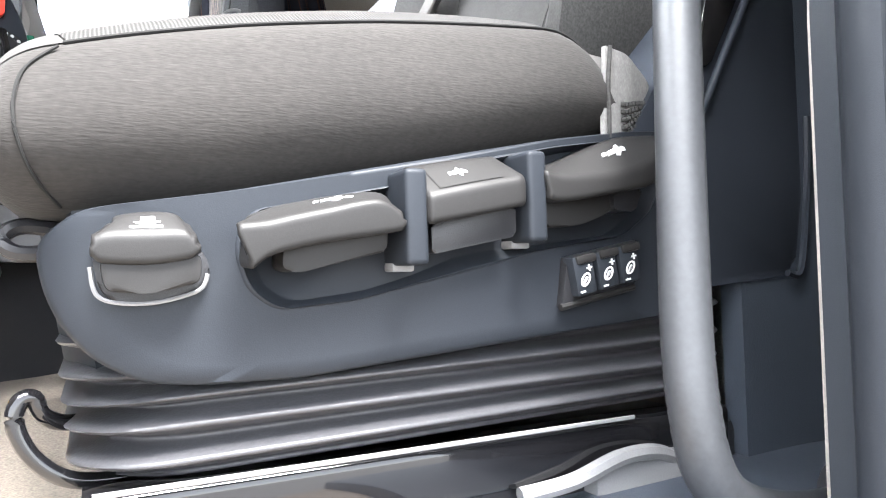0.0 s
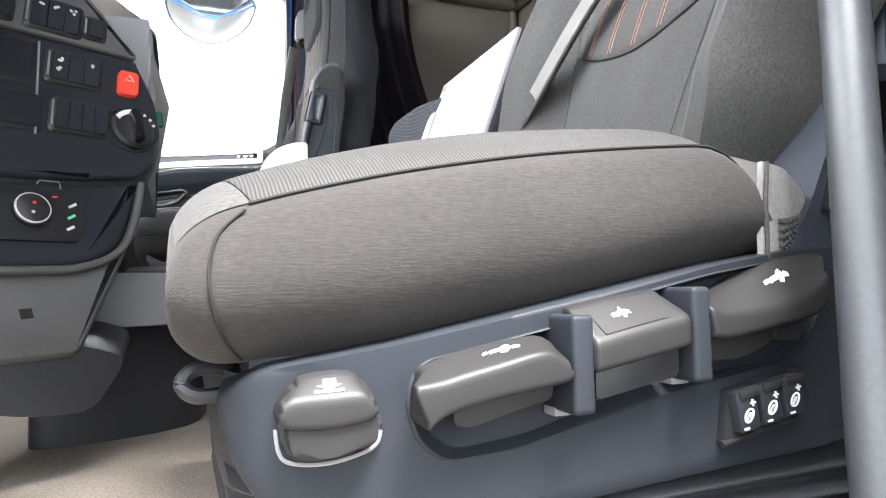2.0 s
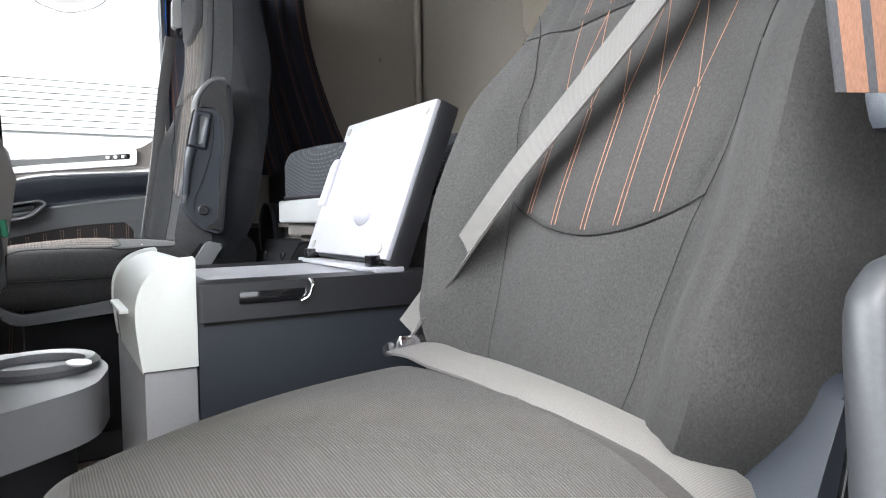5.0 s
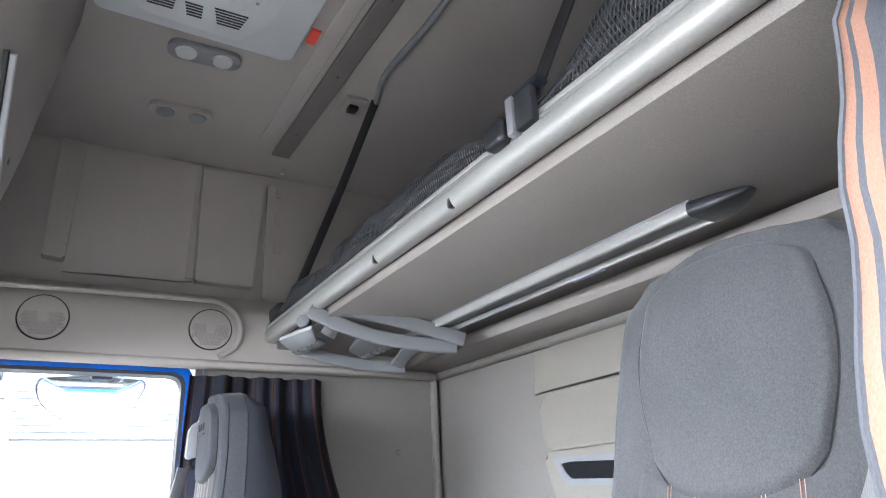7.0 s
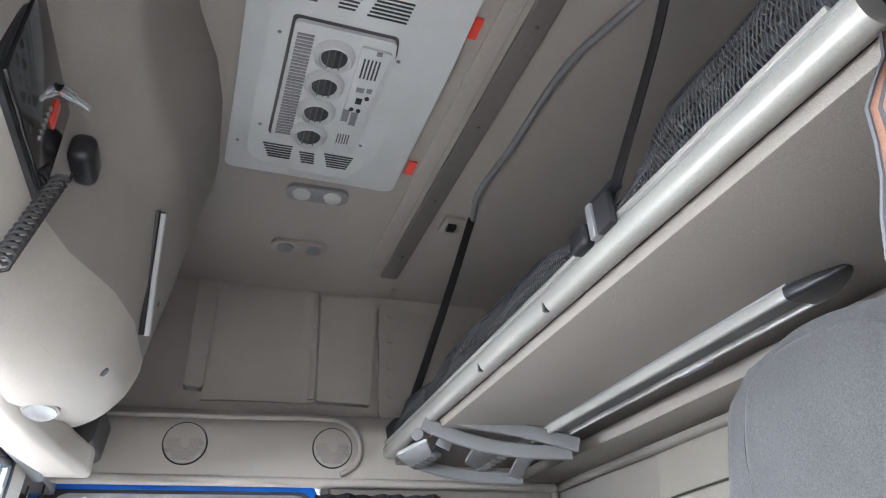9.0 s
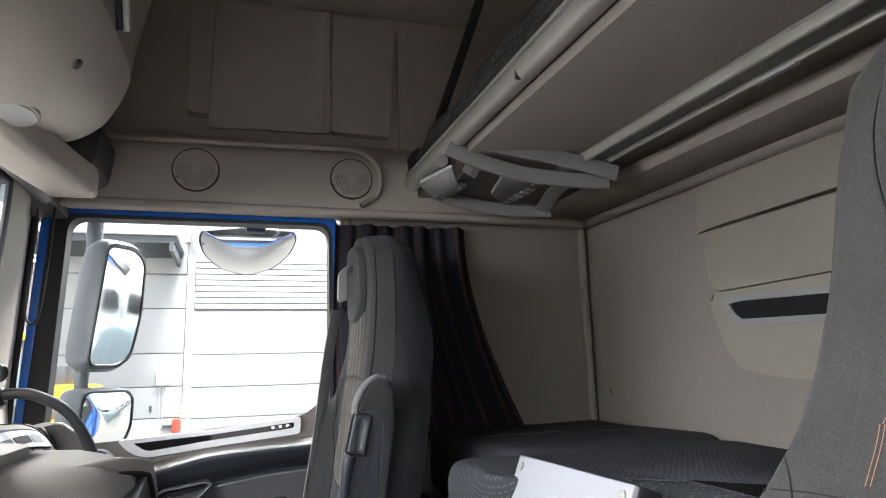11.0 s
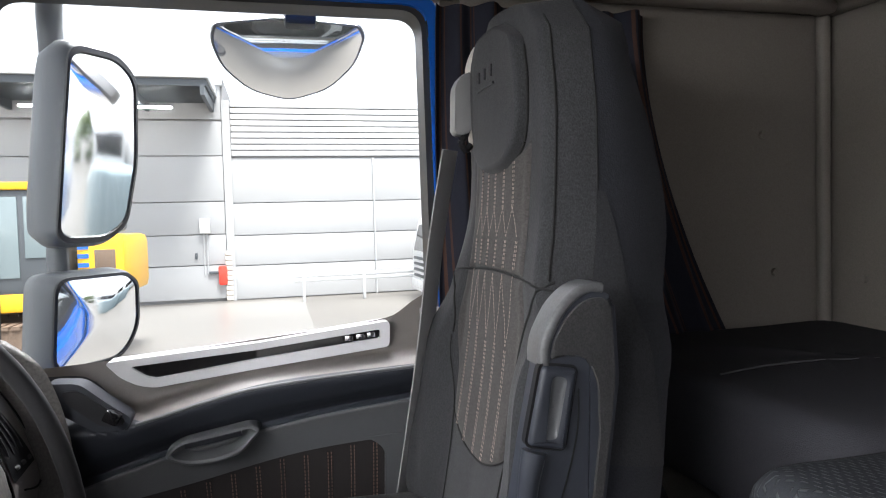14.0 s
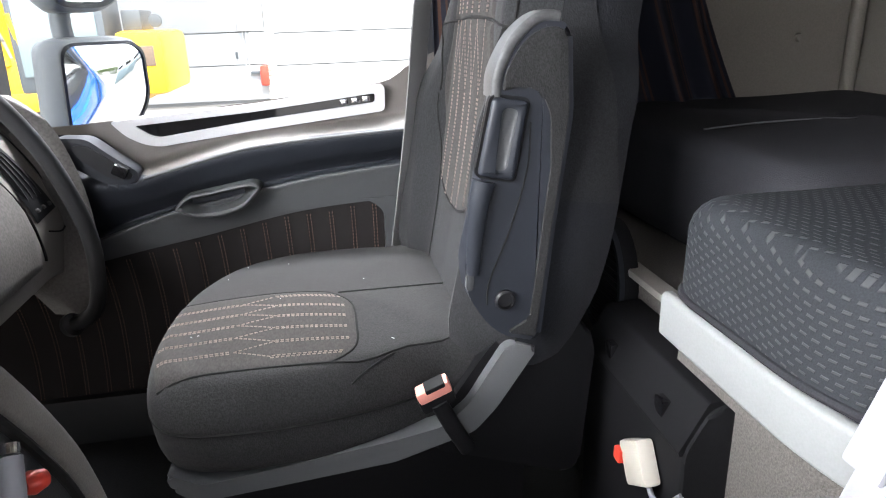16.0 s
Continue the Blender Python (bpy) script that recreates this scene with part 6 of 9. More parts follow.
shell("cab_roof_skin", box((-0.55, -0.06, 2.165), (1.62, 2.38, 2.20), 0.03), blue_paint, "blue painted outer roof of the cab", "body panel")
shell("cab_rear_skin", box((1.56, -0.06, -0.7), (1.62, 2.33, 2.16), 0.02), blue_paint, "blue painted outer rear of the cab", "body panel")
shell("cab_front_skin", box((-1.02, -0.05, -0.9), (-0.955, 2.33, 0.70), 0.03), blue_paint, "blue painted front of the cab below the windscreen", "body panel")
shell("cab_side_driver", box((0.77, -0.075, -0.7), (1.62, -0.045, 2.16), 0.02), blue_paint, "blue painted outer side of the cab behind the open door", "body panel")


# ---- lower bunk ----
bunk_white = material("satin_pale_grey_plastic", (0.235, 0.242, 0.242), 0.35, grain=0.1, blotch=0.08)
bunk = thing("lower_bunk", "lower bunk base with grey carpet front and white trim", "bunk", (1.1, 1.1, 0.0))
part("base", box((0.780, 1.50, 0.0), (1.47, 2.19, 0.50), 0.006), carpet_grey, bunk, "grey carpeted front")
part("white_trim", sweep(curve_points([(0.93, 0.28, 0.542), (0.93, 0.86, 0.542), (0.90, 1.04, 0.542), (0.80, 1.16, 0.542), (0.735, 1.225, 0.542), (0.714, 1.30, 0.542), (0.712, 1.42, 0.542), (0.712, 1.528, 0.542)], 5), rounded(0.016, 0.052, 0.006)), bunk_white, bunk, "white plastic front trim")
BUNK_EDGE = [(0.94, 0.28), (0.94, 0.86), (0.91, 1.04), (0.81, 1.16), (0.745, 1.225), (0.722, 1.30), (0.722, 1.515)]
part("shelf", xy(BUNK_EDGE + [(1.47, 1.515), (1.47, 0.28)], 0.49, 0.53), carpet_grey, bunk)
part("bulged_front", xy([(x + 0.03, y) for x, y in BUNK_EDGE] + [(1.40, 1.515), (1.40, 0.28)], 0.0, 0.495), carpet_grey, bunk, "grey carpeted front")
part("edge_strip", box((0.762, 1.535, 0.503), (0.79, 2.19, 0.514), 0.003), dash_taupe, bunk, "thin grey edge strip")


def pillow(lo, hi, r, lump=0.004, seed=0.0):
    """A soft block with rounded sides and uneven surface."""
    bm = bmesh.new()
    bmesh.ops.create_cube(bm, size=1)
    lo, hi = Vector(lo), Vector(hi)
    bm.transform(Matrix.Translation((lo + hi) / 2) @ Matrix.Diagonal((*(hi - lo), 1)))
    bmesh.ops.bevel(bm, geom=bm.edges[:], offset=r, segments=5, profile=0.5, affect="EDGES")
    bmesh.ops.subdivide_edges(bm, edges=[e for e in bm.edges if e.calc_length() > 0.1], cuts=14, use_grid_fill=True)
    for v in bm.verts:
        v.co += Vector((1, 1, 1)) * lump * noise.noise(v.co * 5 + Vector((seed, 0, 0)))
    return bm


def quilt(name):
    """Black knitted ticking with rows of short raised stitches."""
    m = material(name, (0.025, 0.027, 0.031), 0.85, grain=0.35, grain_size=700, spec=0.15)
    n, l = m.node_tree.nodes, m.node_tree.links
    pos = n.new("ShaderNodeTexCoord")
    sep = n.new("ShaderNodeSeparateXYZ")
    down = n.new("ShaderNodeMath")
    down.operation = "SUBTRACT"
    flat = n.new("ShaderNodeCombineXYZ")
    turn = n.new("ShaderNodeMapping")
    turn.inputs["Rotation"].default_value = (0, 0, radians(14))
    bricks = n.new("ShaderNodeTexBrick")
    bricks.offset = 0.5
    bricks.inputs["Scale"].default_value = 64
    bricks.inputs["Brick Width"].default_value, bricks.inputs["Row Height"].default_value = 0.80, 0.50
    bricks.inputs["Mortar Size"].default_value, bricks.inputs["Mortar Smooth"].default_value = 0.205, 0.25
    bricks.inputs["Color1"].default_value = bricks.inputs["Color2"].default_value = (1, 1, 1, 1)
    bricks.inputs["Mortar"].default_value = (0, 0, 0, 1)
    l.new(pos.outputs["Object"], sep.inputs[0])
    l.new(sep.outputs[0], down.inputs[0])
    l.new(sep.outputs[2], down.inputs[1])
    l.new(sep.outputs[1], flat.inputs[0])
    l.new(down.outputs[0], flat.inputs[1])
    l.new(flat.outputs[0], turn.inputs[0])
    l.new(turn.outputs[0], bricks.inputs["Vector"])
    b = n["Principled BSDF"]
    old = b.inputs["Base Color"].links[0].from_socket
    pale = n.new("ShaderNodeMix")
    pale.data_type = "RGBA"
    pale.inputs["B"].default_value = (0.056, 0.058, 0.062, 1)
    l.new(bricks.outputs["Color"], pale.inputs["Factor"])
    l.new(old, pale.inputs["A"])
    l.new(pale.outputs["Result"], b.inputs["Base Color"])
    bump = n.new("ShaderNodeBump")
    bump.inputs["Strength"].default_value, bump.inputs["Distance"].default_value = 0.7, 0.003
    l.new(bricks.outputs["Color"], bump.inputs["Height"])
    l.new(bump.outputs[0], b.inputs["Normal"])
    return m


ticking = quilt("quilted_black_ticking")
def mattress_block(outline, z0, z1, r, seed):
    """A soft slab over an outline in plan, rounded all round, with shallow dips."""
    cx_, cy_ = sum(x for x, y in outline) / len(outline), sum(y for x, y in outline) / len(outline)
    pts = []
    for (xa, ya), (xb, yb) in zip(outline, outline[1:] + outline[:1]):
        n_ = max(1, int(math.hypot(xb - xa, yb - ya) / 0.06))
        pts += [(xa + (xb - xa) * i / n_, ya + (yb - ya) * i / n_) for i in range(n_)]
    def ring(inset, z):
        out = []
        for x, y in pts:
            d = math.hypot(x - cx_, y - cy_)
            k = max(0.0, (d - inset) / d)
            out.append(Vector((cx_ + (x - cx_) * k, cy_ + (y - cy_) * k, z + 0.006 * noise.noise((x * 4 + seed, y * 4, inset * 9)))))
        return out
    rings_ = [ring(r * (1 - math.cos(a)), z0 + r * (1 - math.sin(a))) for a in (0.0, 0.5, 1.0, math.pi / 2)][::-1]
    rings_ = [ring(r * (1 - math.cos(math.pi / 2 - a)), z0 + r - r * math.sin(math.pi / 2 - a)) for a in (0.0, 0.4, 0.8, 1.2, math.pi / 2)]
    rings_ += [ring(r * (1 - math.cos(a)), z1 - r + r * math.sin(a)) for a in (0.2, 0.5, 0.8, 1.1, math.pi / 2)]
    rings_ += [ring(r + (0.30 - r) * k, z1 + 0.004 * k) for k in (0.2, 0.5, 0.8, 1.0)]
    return loft(rings_)


mat_ = thing("mattress", "dark quilted mattress on the lower bunk", "mattress", (1.1, 1.0, 0.53), "mattresses")
edge_ = soften([(0.94, 0.28), (0.94, 0.86), (0.90, 1.05), (0.80, 1.17), (0.730, 1.235), (0.708, 1.31), (0.708, 1.535), (1.46, 1.535), (1.46, 0.28)], 0.06, 4)
part("ticking", mattress_block(edge_, 0.545, 0.682, 0.045, 0), ticking, mat_, "quilted knitted ticking", angle=80)
part("piping", sweep([(x, y, 0.575) for x, y in edge_], circle(0.004, 6), closed=True), bed_black, mat_)
cor_ = thing("mattress", "black mattress section in the bunk corner", "mattress", (1.15, 1.85, 0.52), "mattresses")
part("cover", mattress_block(soften([(0.86, 1.525), (0.86, 2.185), (1.46, 2.185), (1.46, 1.525)], 0.05, 4), 0.515, 0.690, 0.04, 3), bed_black, cor_, "black cloth cover", angle=80)
part("seam", sweep([(0.90 + 0.05 * i, 1.80 + 0.03 * math.sin(i * 0.5), 0.694) for i in range(11)], circle(0.0015, 5)), material("dark_grey_thread", (0.05, 0.05, 0.055), 0.8), cor_)
sp = thing("bunk_loudspeaker", "black oval loudspeaker in the bunk front", "loudspeaker", (0.77, 1.72, 0.45))
oval = [(1.80 + 0.075 * math.cos(2 * math.pi * i / 28), 0.478 + 0.092 * math.sin(2 * math.pi * i / 28)) for i in range(28)]
part("body", yz(oval, 0.752, 0.78, 0.008), matt_black, sp)
part("rim", ring_prism(oval, [(1.80 + (y - 1.80) * 0.90, 0.478 + (z - 0.478) * 0.92) for y, z in oval], "x", 0.748, 0.756), plastic_dark, sp, "dark rim")
for k in range(-6, 7):
    z = 0.478 + 0.0125 * k
    half = 0.064 * math.sqrt(max(0.05, 1 - (0.0125 * k / 0.083) ** 2))
    part("grille_bar", sweep([(0.7505, 1.80 - half, z), (0.7505, 1.80 + half, z)], circle(0.0016, 6)), matt_black, sp)
heater = thing("heater_box", "black plastic box low on the bunk front", "box", (0.72, 1.6, 0.1))
part("body", xz(soften([(0.700, 0.12), (0.700, 0.415), (0.728, 0.466), (0.774, 0.470), (0.774, 0.12)], 0.012, 3), 1.445, 1.72, 0.008), matt_black, heater)
part("lid", xz(soften([(0.698, 0.408), (0.728, 0.462), (0.776, 0.468), (0.776, 0.474), (0.725, 0.4715), (0.694, 0.414)], 0.003, 2), 1.450, 1.715), matt_black, heater)
for y_ in (1.50, 1.64):
    part("clip", box((0.700, y_, 0.425), (0.712, y_ + 0.02, 0.445), 0.002), plastic_gloss, heater)
remote = thing("white_remote", "white device with a red button and cable", "remote control", (0.64, 1.585, 0.26))
part("body", box((0.676, 1.492, 0.328), (0.699, 1.545, 0.382), 0.006, turn=Matrix.Rotation(radians(-34), 4, "X")), material("ivory_plastic", (0.50, 0.47, 0.41), 0.45), remote)
part("button", box((0.671, 1.540, 0.338), (0.681, 1.556, 0.356), 0.003), red_plastic, remote, "red button")
part("cable", sweep(curve_points([(0.690, 1.500, 0.340), (0.688, 1.482, 0.332), (0.690, 1.462, 0.338), (0.70, 1.445, 0.362)], 6), circle(0.0035, 8)), white_plastic, remote, "white cable")

# ---- upper bunk with rail, net, straps, ladder and lower light rail ----
ub = thing("upper_bunk", "taupe upper bunk with an aluminium front rail", "bunk", (1.1, 1.2, 1.4))
part("board", box((0.828, 0.10, 1.424), (1.47, 2.16, 1.452), 0.006), board_felt, ub, "taupe felt underside")
part("rear_step", box((1.28, 0.10, 1.376), (1.47, 2.16, 1.415), 0.008), board_felt, ub)
part("rear_rail", sweep([(1.455, 0.10, 1.375), (1.455, 2.16, 1.375)], circle(0.022, 10)), shaded_wall_cream, ub, "cream rear rail")
part("mattress", pillow((0.84, 0.12, 1.43), (1.46, 2.15, 1.54), 0.03), bed_black, ub, "black mattress")
rail_shape = [(0.023 * math.copysign(abs(math.cos(t)) ** 0.8, math.cos(t)), 0.027 * math.copysign(abs(math.sin(t)) ** 0.8, math.sin(t))) for t in [math.pi * i / 10 for i in range(20)]]
rail = part("front_rail", sweep([(0.808, 0.17, 1.470), (0.808, 2.145, 1.470)], [(-a, b) for a, b in rail_shape]), alu, ub, "aluminium front rail")
part("groove", sweep([(0.7855, 0.17, 1.478), (0.7855, 2.145, 1.478)], circle(0.0012, 6)), plastic_grey, rail)
part("top_strip", sweep([(0.792, 0.2, 1.494), (0.792, 2.10, 1.494)], rounded(0.008, 0.009, 0.002)), alu, rail, "pale top strip")
for y in (0.883, 1.219):
    part("clip", box((0.785, y - 0.005, 1.445), (0.802, y + 0.005, 1.464), 0.003), plastic_black, rail, "small black clip")
part("rail_end", box((0.775, 2.142, 1.414), (0.838, 2.156, 1.494), 0.005), plastic_grey, rail)
light_rail = thing("light_rail", "aluminium rail with dark end cap under the upper bunk", "rail", (1.15, 1.1, 1.38))
part("body", sweep([(1.15, 0.64, 1.418), (1.15, 1.75, 1.418)], rounded(0.070, 0.020, 0.006)), plastic_grey, light_rail)
part("edge_front", sweep([(1.119, 0.64, 1.408), (1.119, 1.75, 1.408)], rounded(0.014, 0.022, 0.005)), alu, light_rail)
part("edge_rear", sweep([(1.180, 0.64, 1.402), (1.180, 1.75, 1.402)], rounded(0.008, 0.014, 0.003)), alu, light_rail)
part("joint", box((1.174, 0.93, 1.3925), (1.187, 1.03, 1.3965), 0.0015), white_plastic, light_rail)
part("cap", sweep(curve_points([(1.15, 0.645, 1.408), (1.15, 0.61, 1.406), (1.152, 0.575, 1.409), (1.154, 0.548, 1.414)], 4), rounded(0.082, 0.028, 0.011), scale=lambda t: 1 - 0.80 * t * t), plastic_black, light_rail, "dark end cap")

# ladder strapped flat under the bunk
lad = thing("folded_ladder", "grey plastic bunk ladder stowed under the upper bunk", "ladder", (1.05, 1.65, 1.3))
LA = [(0.782, 1.642, 1.428), (0.87, 1.622, 1.388), (0.97, 1.602, 1.358), (1.08, 1.578, 1.342), (1.186, 1.555, 1.336)]
LB = [(0.845, 1.600, 1.432), (0.96, 1.580, 1.412), (1.08, 1.556, 1.386), (1.198, 1.530, 1.352)]
LC = [(0.860, 2.030, 1.418), (0.97, 2.005, 1.382), (1.09, 1.972, 1.358), (1.210, 1.936, 1.350)]


def along(line, u):
    p = curve_points(line, 12)
    k = max(0.0, min(1.0, u)) * (len(p) - 1)
    i = min(int(k), len(p) - 2)
    return p[i].lerp(p[i + 1], k - i)


for line in (LA, LB, LC):
    part("side_rail", sweep(curve_points(line, 6), rounded(0.017, 0.040, 0.006, 3)), ladder_grey, lad, "curved grey side rail")
for a, c, w in ((0.27, 0.16, 0.036), (0.78, 0.90, 0.044)):
    p, q = along(LA, a) + Vector((0, 0, -0.002)), along(LC, c) + Vector((0, 0, 0.004))
    m = p.lerp(q, 0.5) + Vector((0, 0, 0.018))
    part("cross_arm", sweep(curve_points([p, p.lerp(m, 0.55) + Vector((0, 0, 0.006)), m, m.lerp(q, 0.5), q], 5), rounded(w, 0.011, 0.004), up=(0.35, 0.1, 1)), ladder_grey, lad, "curved grey arm")
for plan, z in (([(0.757, 1.842), (0.846, 1.985), (0.868, 1.830), (0.802, 1.672)], 1.386), ([(0.992, 1.886), (1.062, 1.962), (1.072, 1.766), (0.948, 1.674)], 1.380)):
    tread = part("tread", xy(soften(plan, 0.014, 4), z, z + 0.010, 0.003), tread_lifted, lad, "flat grey tread, brightened in colour for bounced light")
    for k in range(6):
        r = Vector((*plan[1], z)).lerp(Vector((*plan[2], z)), 0.06 + 0.19 * k) + Vector((0.010, 0, 0.004))
        part("grip_rib", lathe([(0.002, -0.020), (0.009, -0.015), (0.0125, 0), (0.009, 0.015), (0.002, 0.020)], r, (0.9, 0.35, -0.1), 10), ladder_grey, tread)
for dy, h_ in ((0.0, 0.026), (0.028, 0.020)):
    part("bracket", sweep([(0.835 + dy, 1.665 + dy, 1.370), (0.850 + dy, 1.655 + dy, 1.400), (0.860 + dy, 1.640 + dy, 1.428)], rounded(h_, 0.007, 0.002), up=(0, 1, 0)), ladder_grey, lad, "grey folded bracket")
part("hinge_hub", lathe([(0.002, -0.02), (0.018, -0.018), (0.020, 0.0), (0.018, 0.018), (0.002, 0.02)], (0.800, 1.74, 1.420), (0.5, 0.8, 0), 14), ladder_grey, lad)

# safety net along the front of the upper bunk
net = thing("safety_net", "bunched black safety net along the upper bunk", "net", (0.82, 1.2, 1.5))


def net_top(y):
    return lerp([(0.15, 1.60), (0.45, 1.59), (0.62, 1.52), (0.72, 1.53), (0.95, 1.57), (1.45, 1.575), (1.62, 1.555), (1.85, 1.575), (2.0, 1.53), (2.14, 1.51)], y)


strands = bmesh.new()
for k in range(260):
    y = 0.16 + 1.97 * k / 259
    for lean in (-1, 1):
        pts = []
        for i in range(5):
            t = i / 4
            yy = y + lean * 0.035 * t
            pts.append((0.806 - 0.012 * math.sin(math.pi * t) + 0.012 * noise.noise((yy * 9, t * 3, lean)), yy, 1.485 + (net_top(yy) - 1.485) * t))
        sweep(pts, circle(0.0012, 4), bm=strands)
part("mesh", strands, net_hazed, net, "black net strands")
for f in (1.0, 0.72, 0.4):
    part("hem", sweep([(0.806 + 0.010 * noise.noise((y * 6, f * 5, 0)), y, 1.485 + (net_top(y) - 1.485) * f) for y in [0.16 + 0.03 * i for i in range(67)]], circle(0.0035 if f == 1 else 0.0022, 5)), strap_black, net)
part("bunched_cloth", sheet(lambda u, v: (0.818 + 0.02 * noise.noise((u * 14, v * 4, 2)), 0.20 + 1.93 * u, 1.475 + (net_top(0.20 + 1.93 * u) - 1.49) * v * 0.75), 90, 8, 0.004), net_hazed, net)
part("end_knot", pillow((0.785, 2.00, 1.49), (0.845, 2.13, 1.555), 0.02, 0.02, 7), strap_black, net)
anchor = thing("net_strap", "black webbing strap from ceiling to bunk rail", "strap", (0.8, 0.6, 1.45))
strap([(1.03, 0.56, 2.115), (0.94, 0.585, 1.86), (0.815, 0.625, 1.545), (0.790, 0.632, 1.48)], 0.050, strap_black, "webbing", anchor, (0.1, 1, 0.1))
part("loop", box((0.776, 0.598, 1.500), (0.800, 0.668, 1.512), 0.004), plastic_dark, anchor, "dark grey buckle bar")
part("buckle", box((0.772, 0.610, 1.440), (0.786, 0.652, 1.500), 0.004), strap_black, anchor)
part("clasp", box((0.770, 0.655, 1.440), (0.790, 0.672, 1.505), 0.003), plastic_grey, anchor, "grey metal clasp")
part("hook", pillow((0.764, 0.680, 1.440), (0.790, 0.730, 1.485), 0.010, 0.003), plastic_black, anchor)
far_strap = thing("net_strap", "black webbing strap from ceiling to bunk rail", "strap", (0.85, 1.6, 1.5))
strap([(0.965, 1.60, 2.115), (0.905, 1.74, 1.86), (0.83, 1.93, 1.56)], 0.03, strap_black, "webbing", far_strap, (1, 0.3, 0.1))
part("edge", sweep([(0.975, 1.61, 2.115), (0.915, 1.75, 1.86), (0.84, 1.94, 1.56)], circle(0.003, 6)), strap_black, far_strap)

for ob_ in (ub, light_rail, net):
    for o in ob_.children_recursive:
        base_y = ob_.matrix_basis.translation.y
        for v in o.data.vertices:
            v.co.z += 0.024 * (v.co.y + base_y - 2.14)

# ---- ceiling: air-conditioning unit, lamps, rails, pipe ----
ac = thing("roof_air_conditioner", "off-white roof air-conditioning panel with round vents", "air conditioner", (0.42, 1.1, 2.1))
part("panel", xy(soften([(0.192, 0.56), (0.676, 0.57), (0.674, 0.98), (0.659, 1.497), (0.166, 1.483), (0.180, 1.10)], 0.022), 2.095, 2.12, 0.006), ac_white, ac)
part("inner_panel", xy(soften([(0.240, 0.66), (0.598, 0.67), (0.604, 0.86), (0.574, 1.32), (0.540, 1.44), (0.500, 1.463), (0.292, 1.448), (0.225, 1.415), (0.222, 1.36)], 0.03), 2.0915, 2.10, 0.002), ac_white, ac)
core_line = soften([(0.293, 0.908), (0.522, 0.911), (0.530, 0.960), (0.502, 1.322), (0.470, 1.341), (0.278, 1.307)], 0.012)
part("recess_edge", xy([(0.402 + (x - 0.402) * 1.045 - 0.002, 1.122 + (y - 1.122) * 1.022 - 0.003) for x, y in core_line], 2.0895, 2.0935), dash_mid, ac, "dark gap round the vent unit")
core = part("recess", xy(core_line, 2.078, 2.092, 0.005), ac_white, ac)
for k, (vx, vy) in enumerate(((0.391, 0.986), (0.384, 1.082), (0.380, 1.179), (0.375, 1.273))):
    v = part("vent", lathe([(0.050, 0.0), (0.047, 0.012), (0.040, 0.021), (0.036, 0.022), (0.034, 0.010)], (vx, vy, 2.081), (0, 0, -1), 30), ac_white, core, "round white vent ring")
    part("vent_hole", lathe([(0.034, 0.0), (0.030, 0.010), (0.001, 0.012)], (vx, vy, 2.079), (0, 0, -1), 24), seat_plastic, v, "dark vent opening")
    for j in (-1, 0, 1):
        part("vent_fin", box((vx + 0.014 * j - 0.0012, vy - 0.028, 2.063), (vx + 0.014 * j + 0.0012, vy + 0.028, 2.070)), dash_mid, v)
for k in range(34):
    y = 0.938 + 0.0104 * k
    x = 0.300 - 0.00035 * 1.04 * k
    part("slat", box((x, y, 2.0755), (x + 0.038 + 0.0001 * k, y + 0.0052, 2.0785)), plastic_grey, core)
ctrl = part("control_panel", xy(soften([(0.446, 0.936), (0.520, 0.941), (0.492, 1.300), (0.446, 1.314)], 0.008), 2.070, 2.080, 0.003), ac_white, core)
part("catch", box((0.482, 0.940, 2.066), (0.496, 0.950, 2.071), 0.001), plastic_grey, ctrl)
for k in range(5):
    part("louvre", box((0.458 + 0.009 * k, 0.968, 2.0685), (0.462 + 0.009 * k, 1.030, 2.0712)), dash_dark, ctrl)
    part("louvre", box((0.447 + 0.007 * k, 1.240, 2.0685), (0.450 + 0.007 * k, 1.278, 2.0712)), dash_mid, ctrl)
part("display", box((0.466, 1.098, 2.0680), (0.482, 1.118, 2.0712), 0.001), plastic_black, ctrl)
for x, y, w, d in ((0.470, 1.070, 0.020, 0.016), (0.492, 1.068, 0.014, 0.016), (0.452, 1.168, 0.018, 0.044), (0.474, 1.176, 0.018, 0.050)):
    part("key_field", box((x - w / 2, y - d / 2, 2.0692), (x + w / 2, y + d / 2, 2.0712), 0.001), plastic_grey, ctrl)
for x, y in ((0.492, 1.094), (0.462, 1.140), (0.480, 1.142)):
    part("key", lathe([(0.006, 0), (0.006, 0.004), (0.001, 0.004)], (x, y, 2.071), (0, 0, -1), 10), dash_dark, ctrl)
for x0, x1, y0, rows_, a, b in ((0.262, 0.342, 1.350, 6, 0.0035, 0.0005), (0.362, 0.404, 1.366, 5, 0.0025, -0.001), (0.430, 0.512, 1.358, 6, 0.003, 0.002), (0.275, 0.345, 0.800, 6, -0.001, 0.003), (0.375, 0.425, 0.812, 5, 0.0, 0.003), (0.455, 0.535, 0.806, 6, -0.003, 0.001)):
    for k in range(rows_):
        part("louvre", box((x0 + a * k, y0 + 0.0105 * k, 2.0895), (x1 - b * k, y0 + 0.0105 * k + 0.0042, 2.0922)), dash_dark, ac)
for x, y in ((0.248, 1.28), (0.262, 0.96), (0.542, 0.975), (0.520, 1.30), (0.196, 1.36)):
    part("panel_screw", lathe([(0.005, 0), (0.004, 0.002), (0.001, 0.002)], (x, y, 2.0915), (0, 0, -1), 10), plastic_grey, ac)
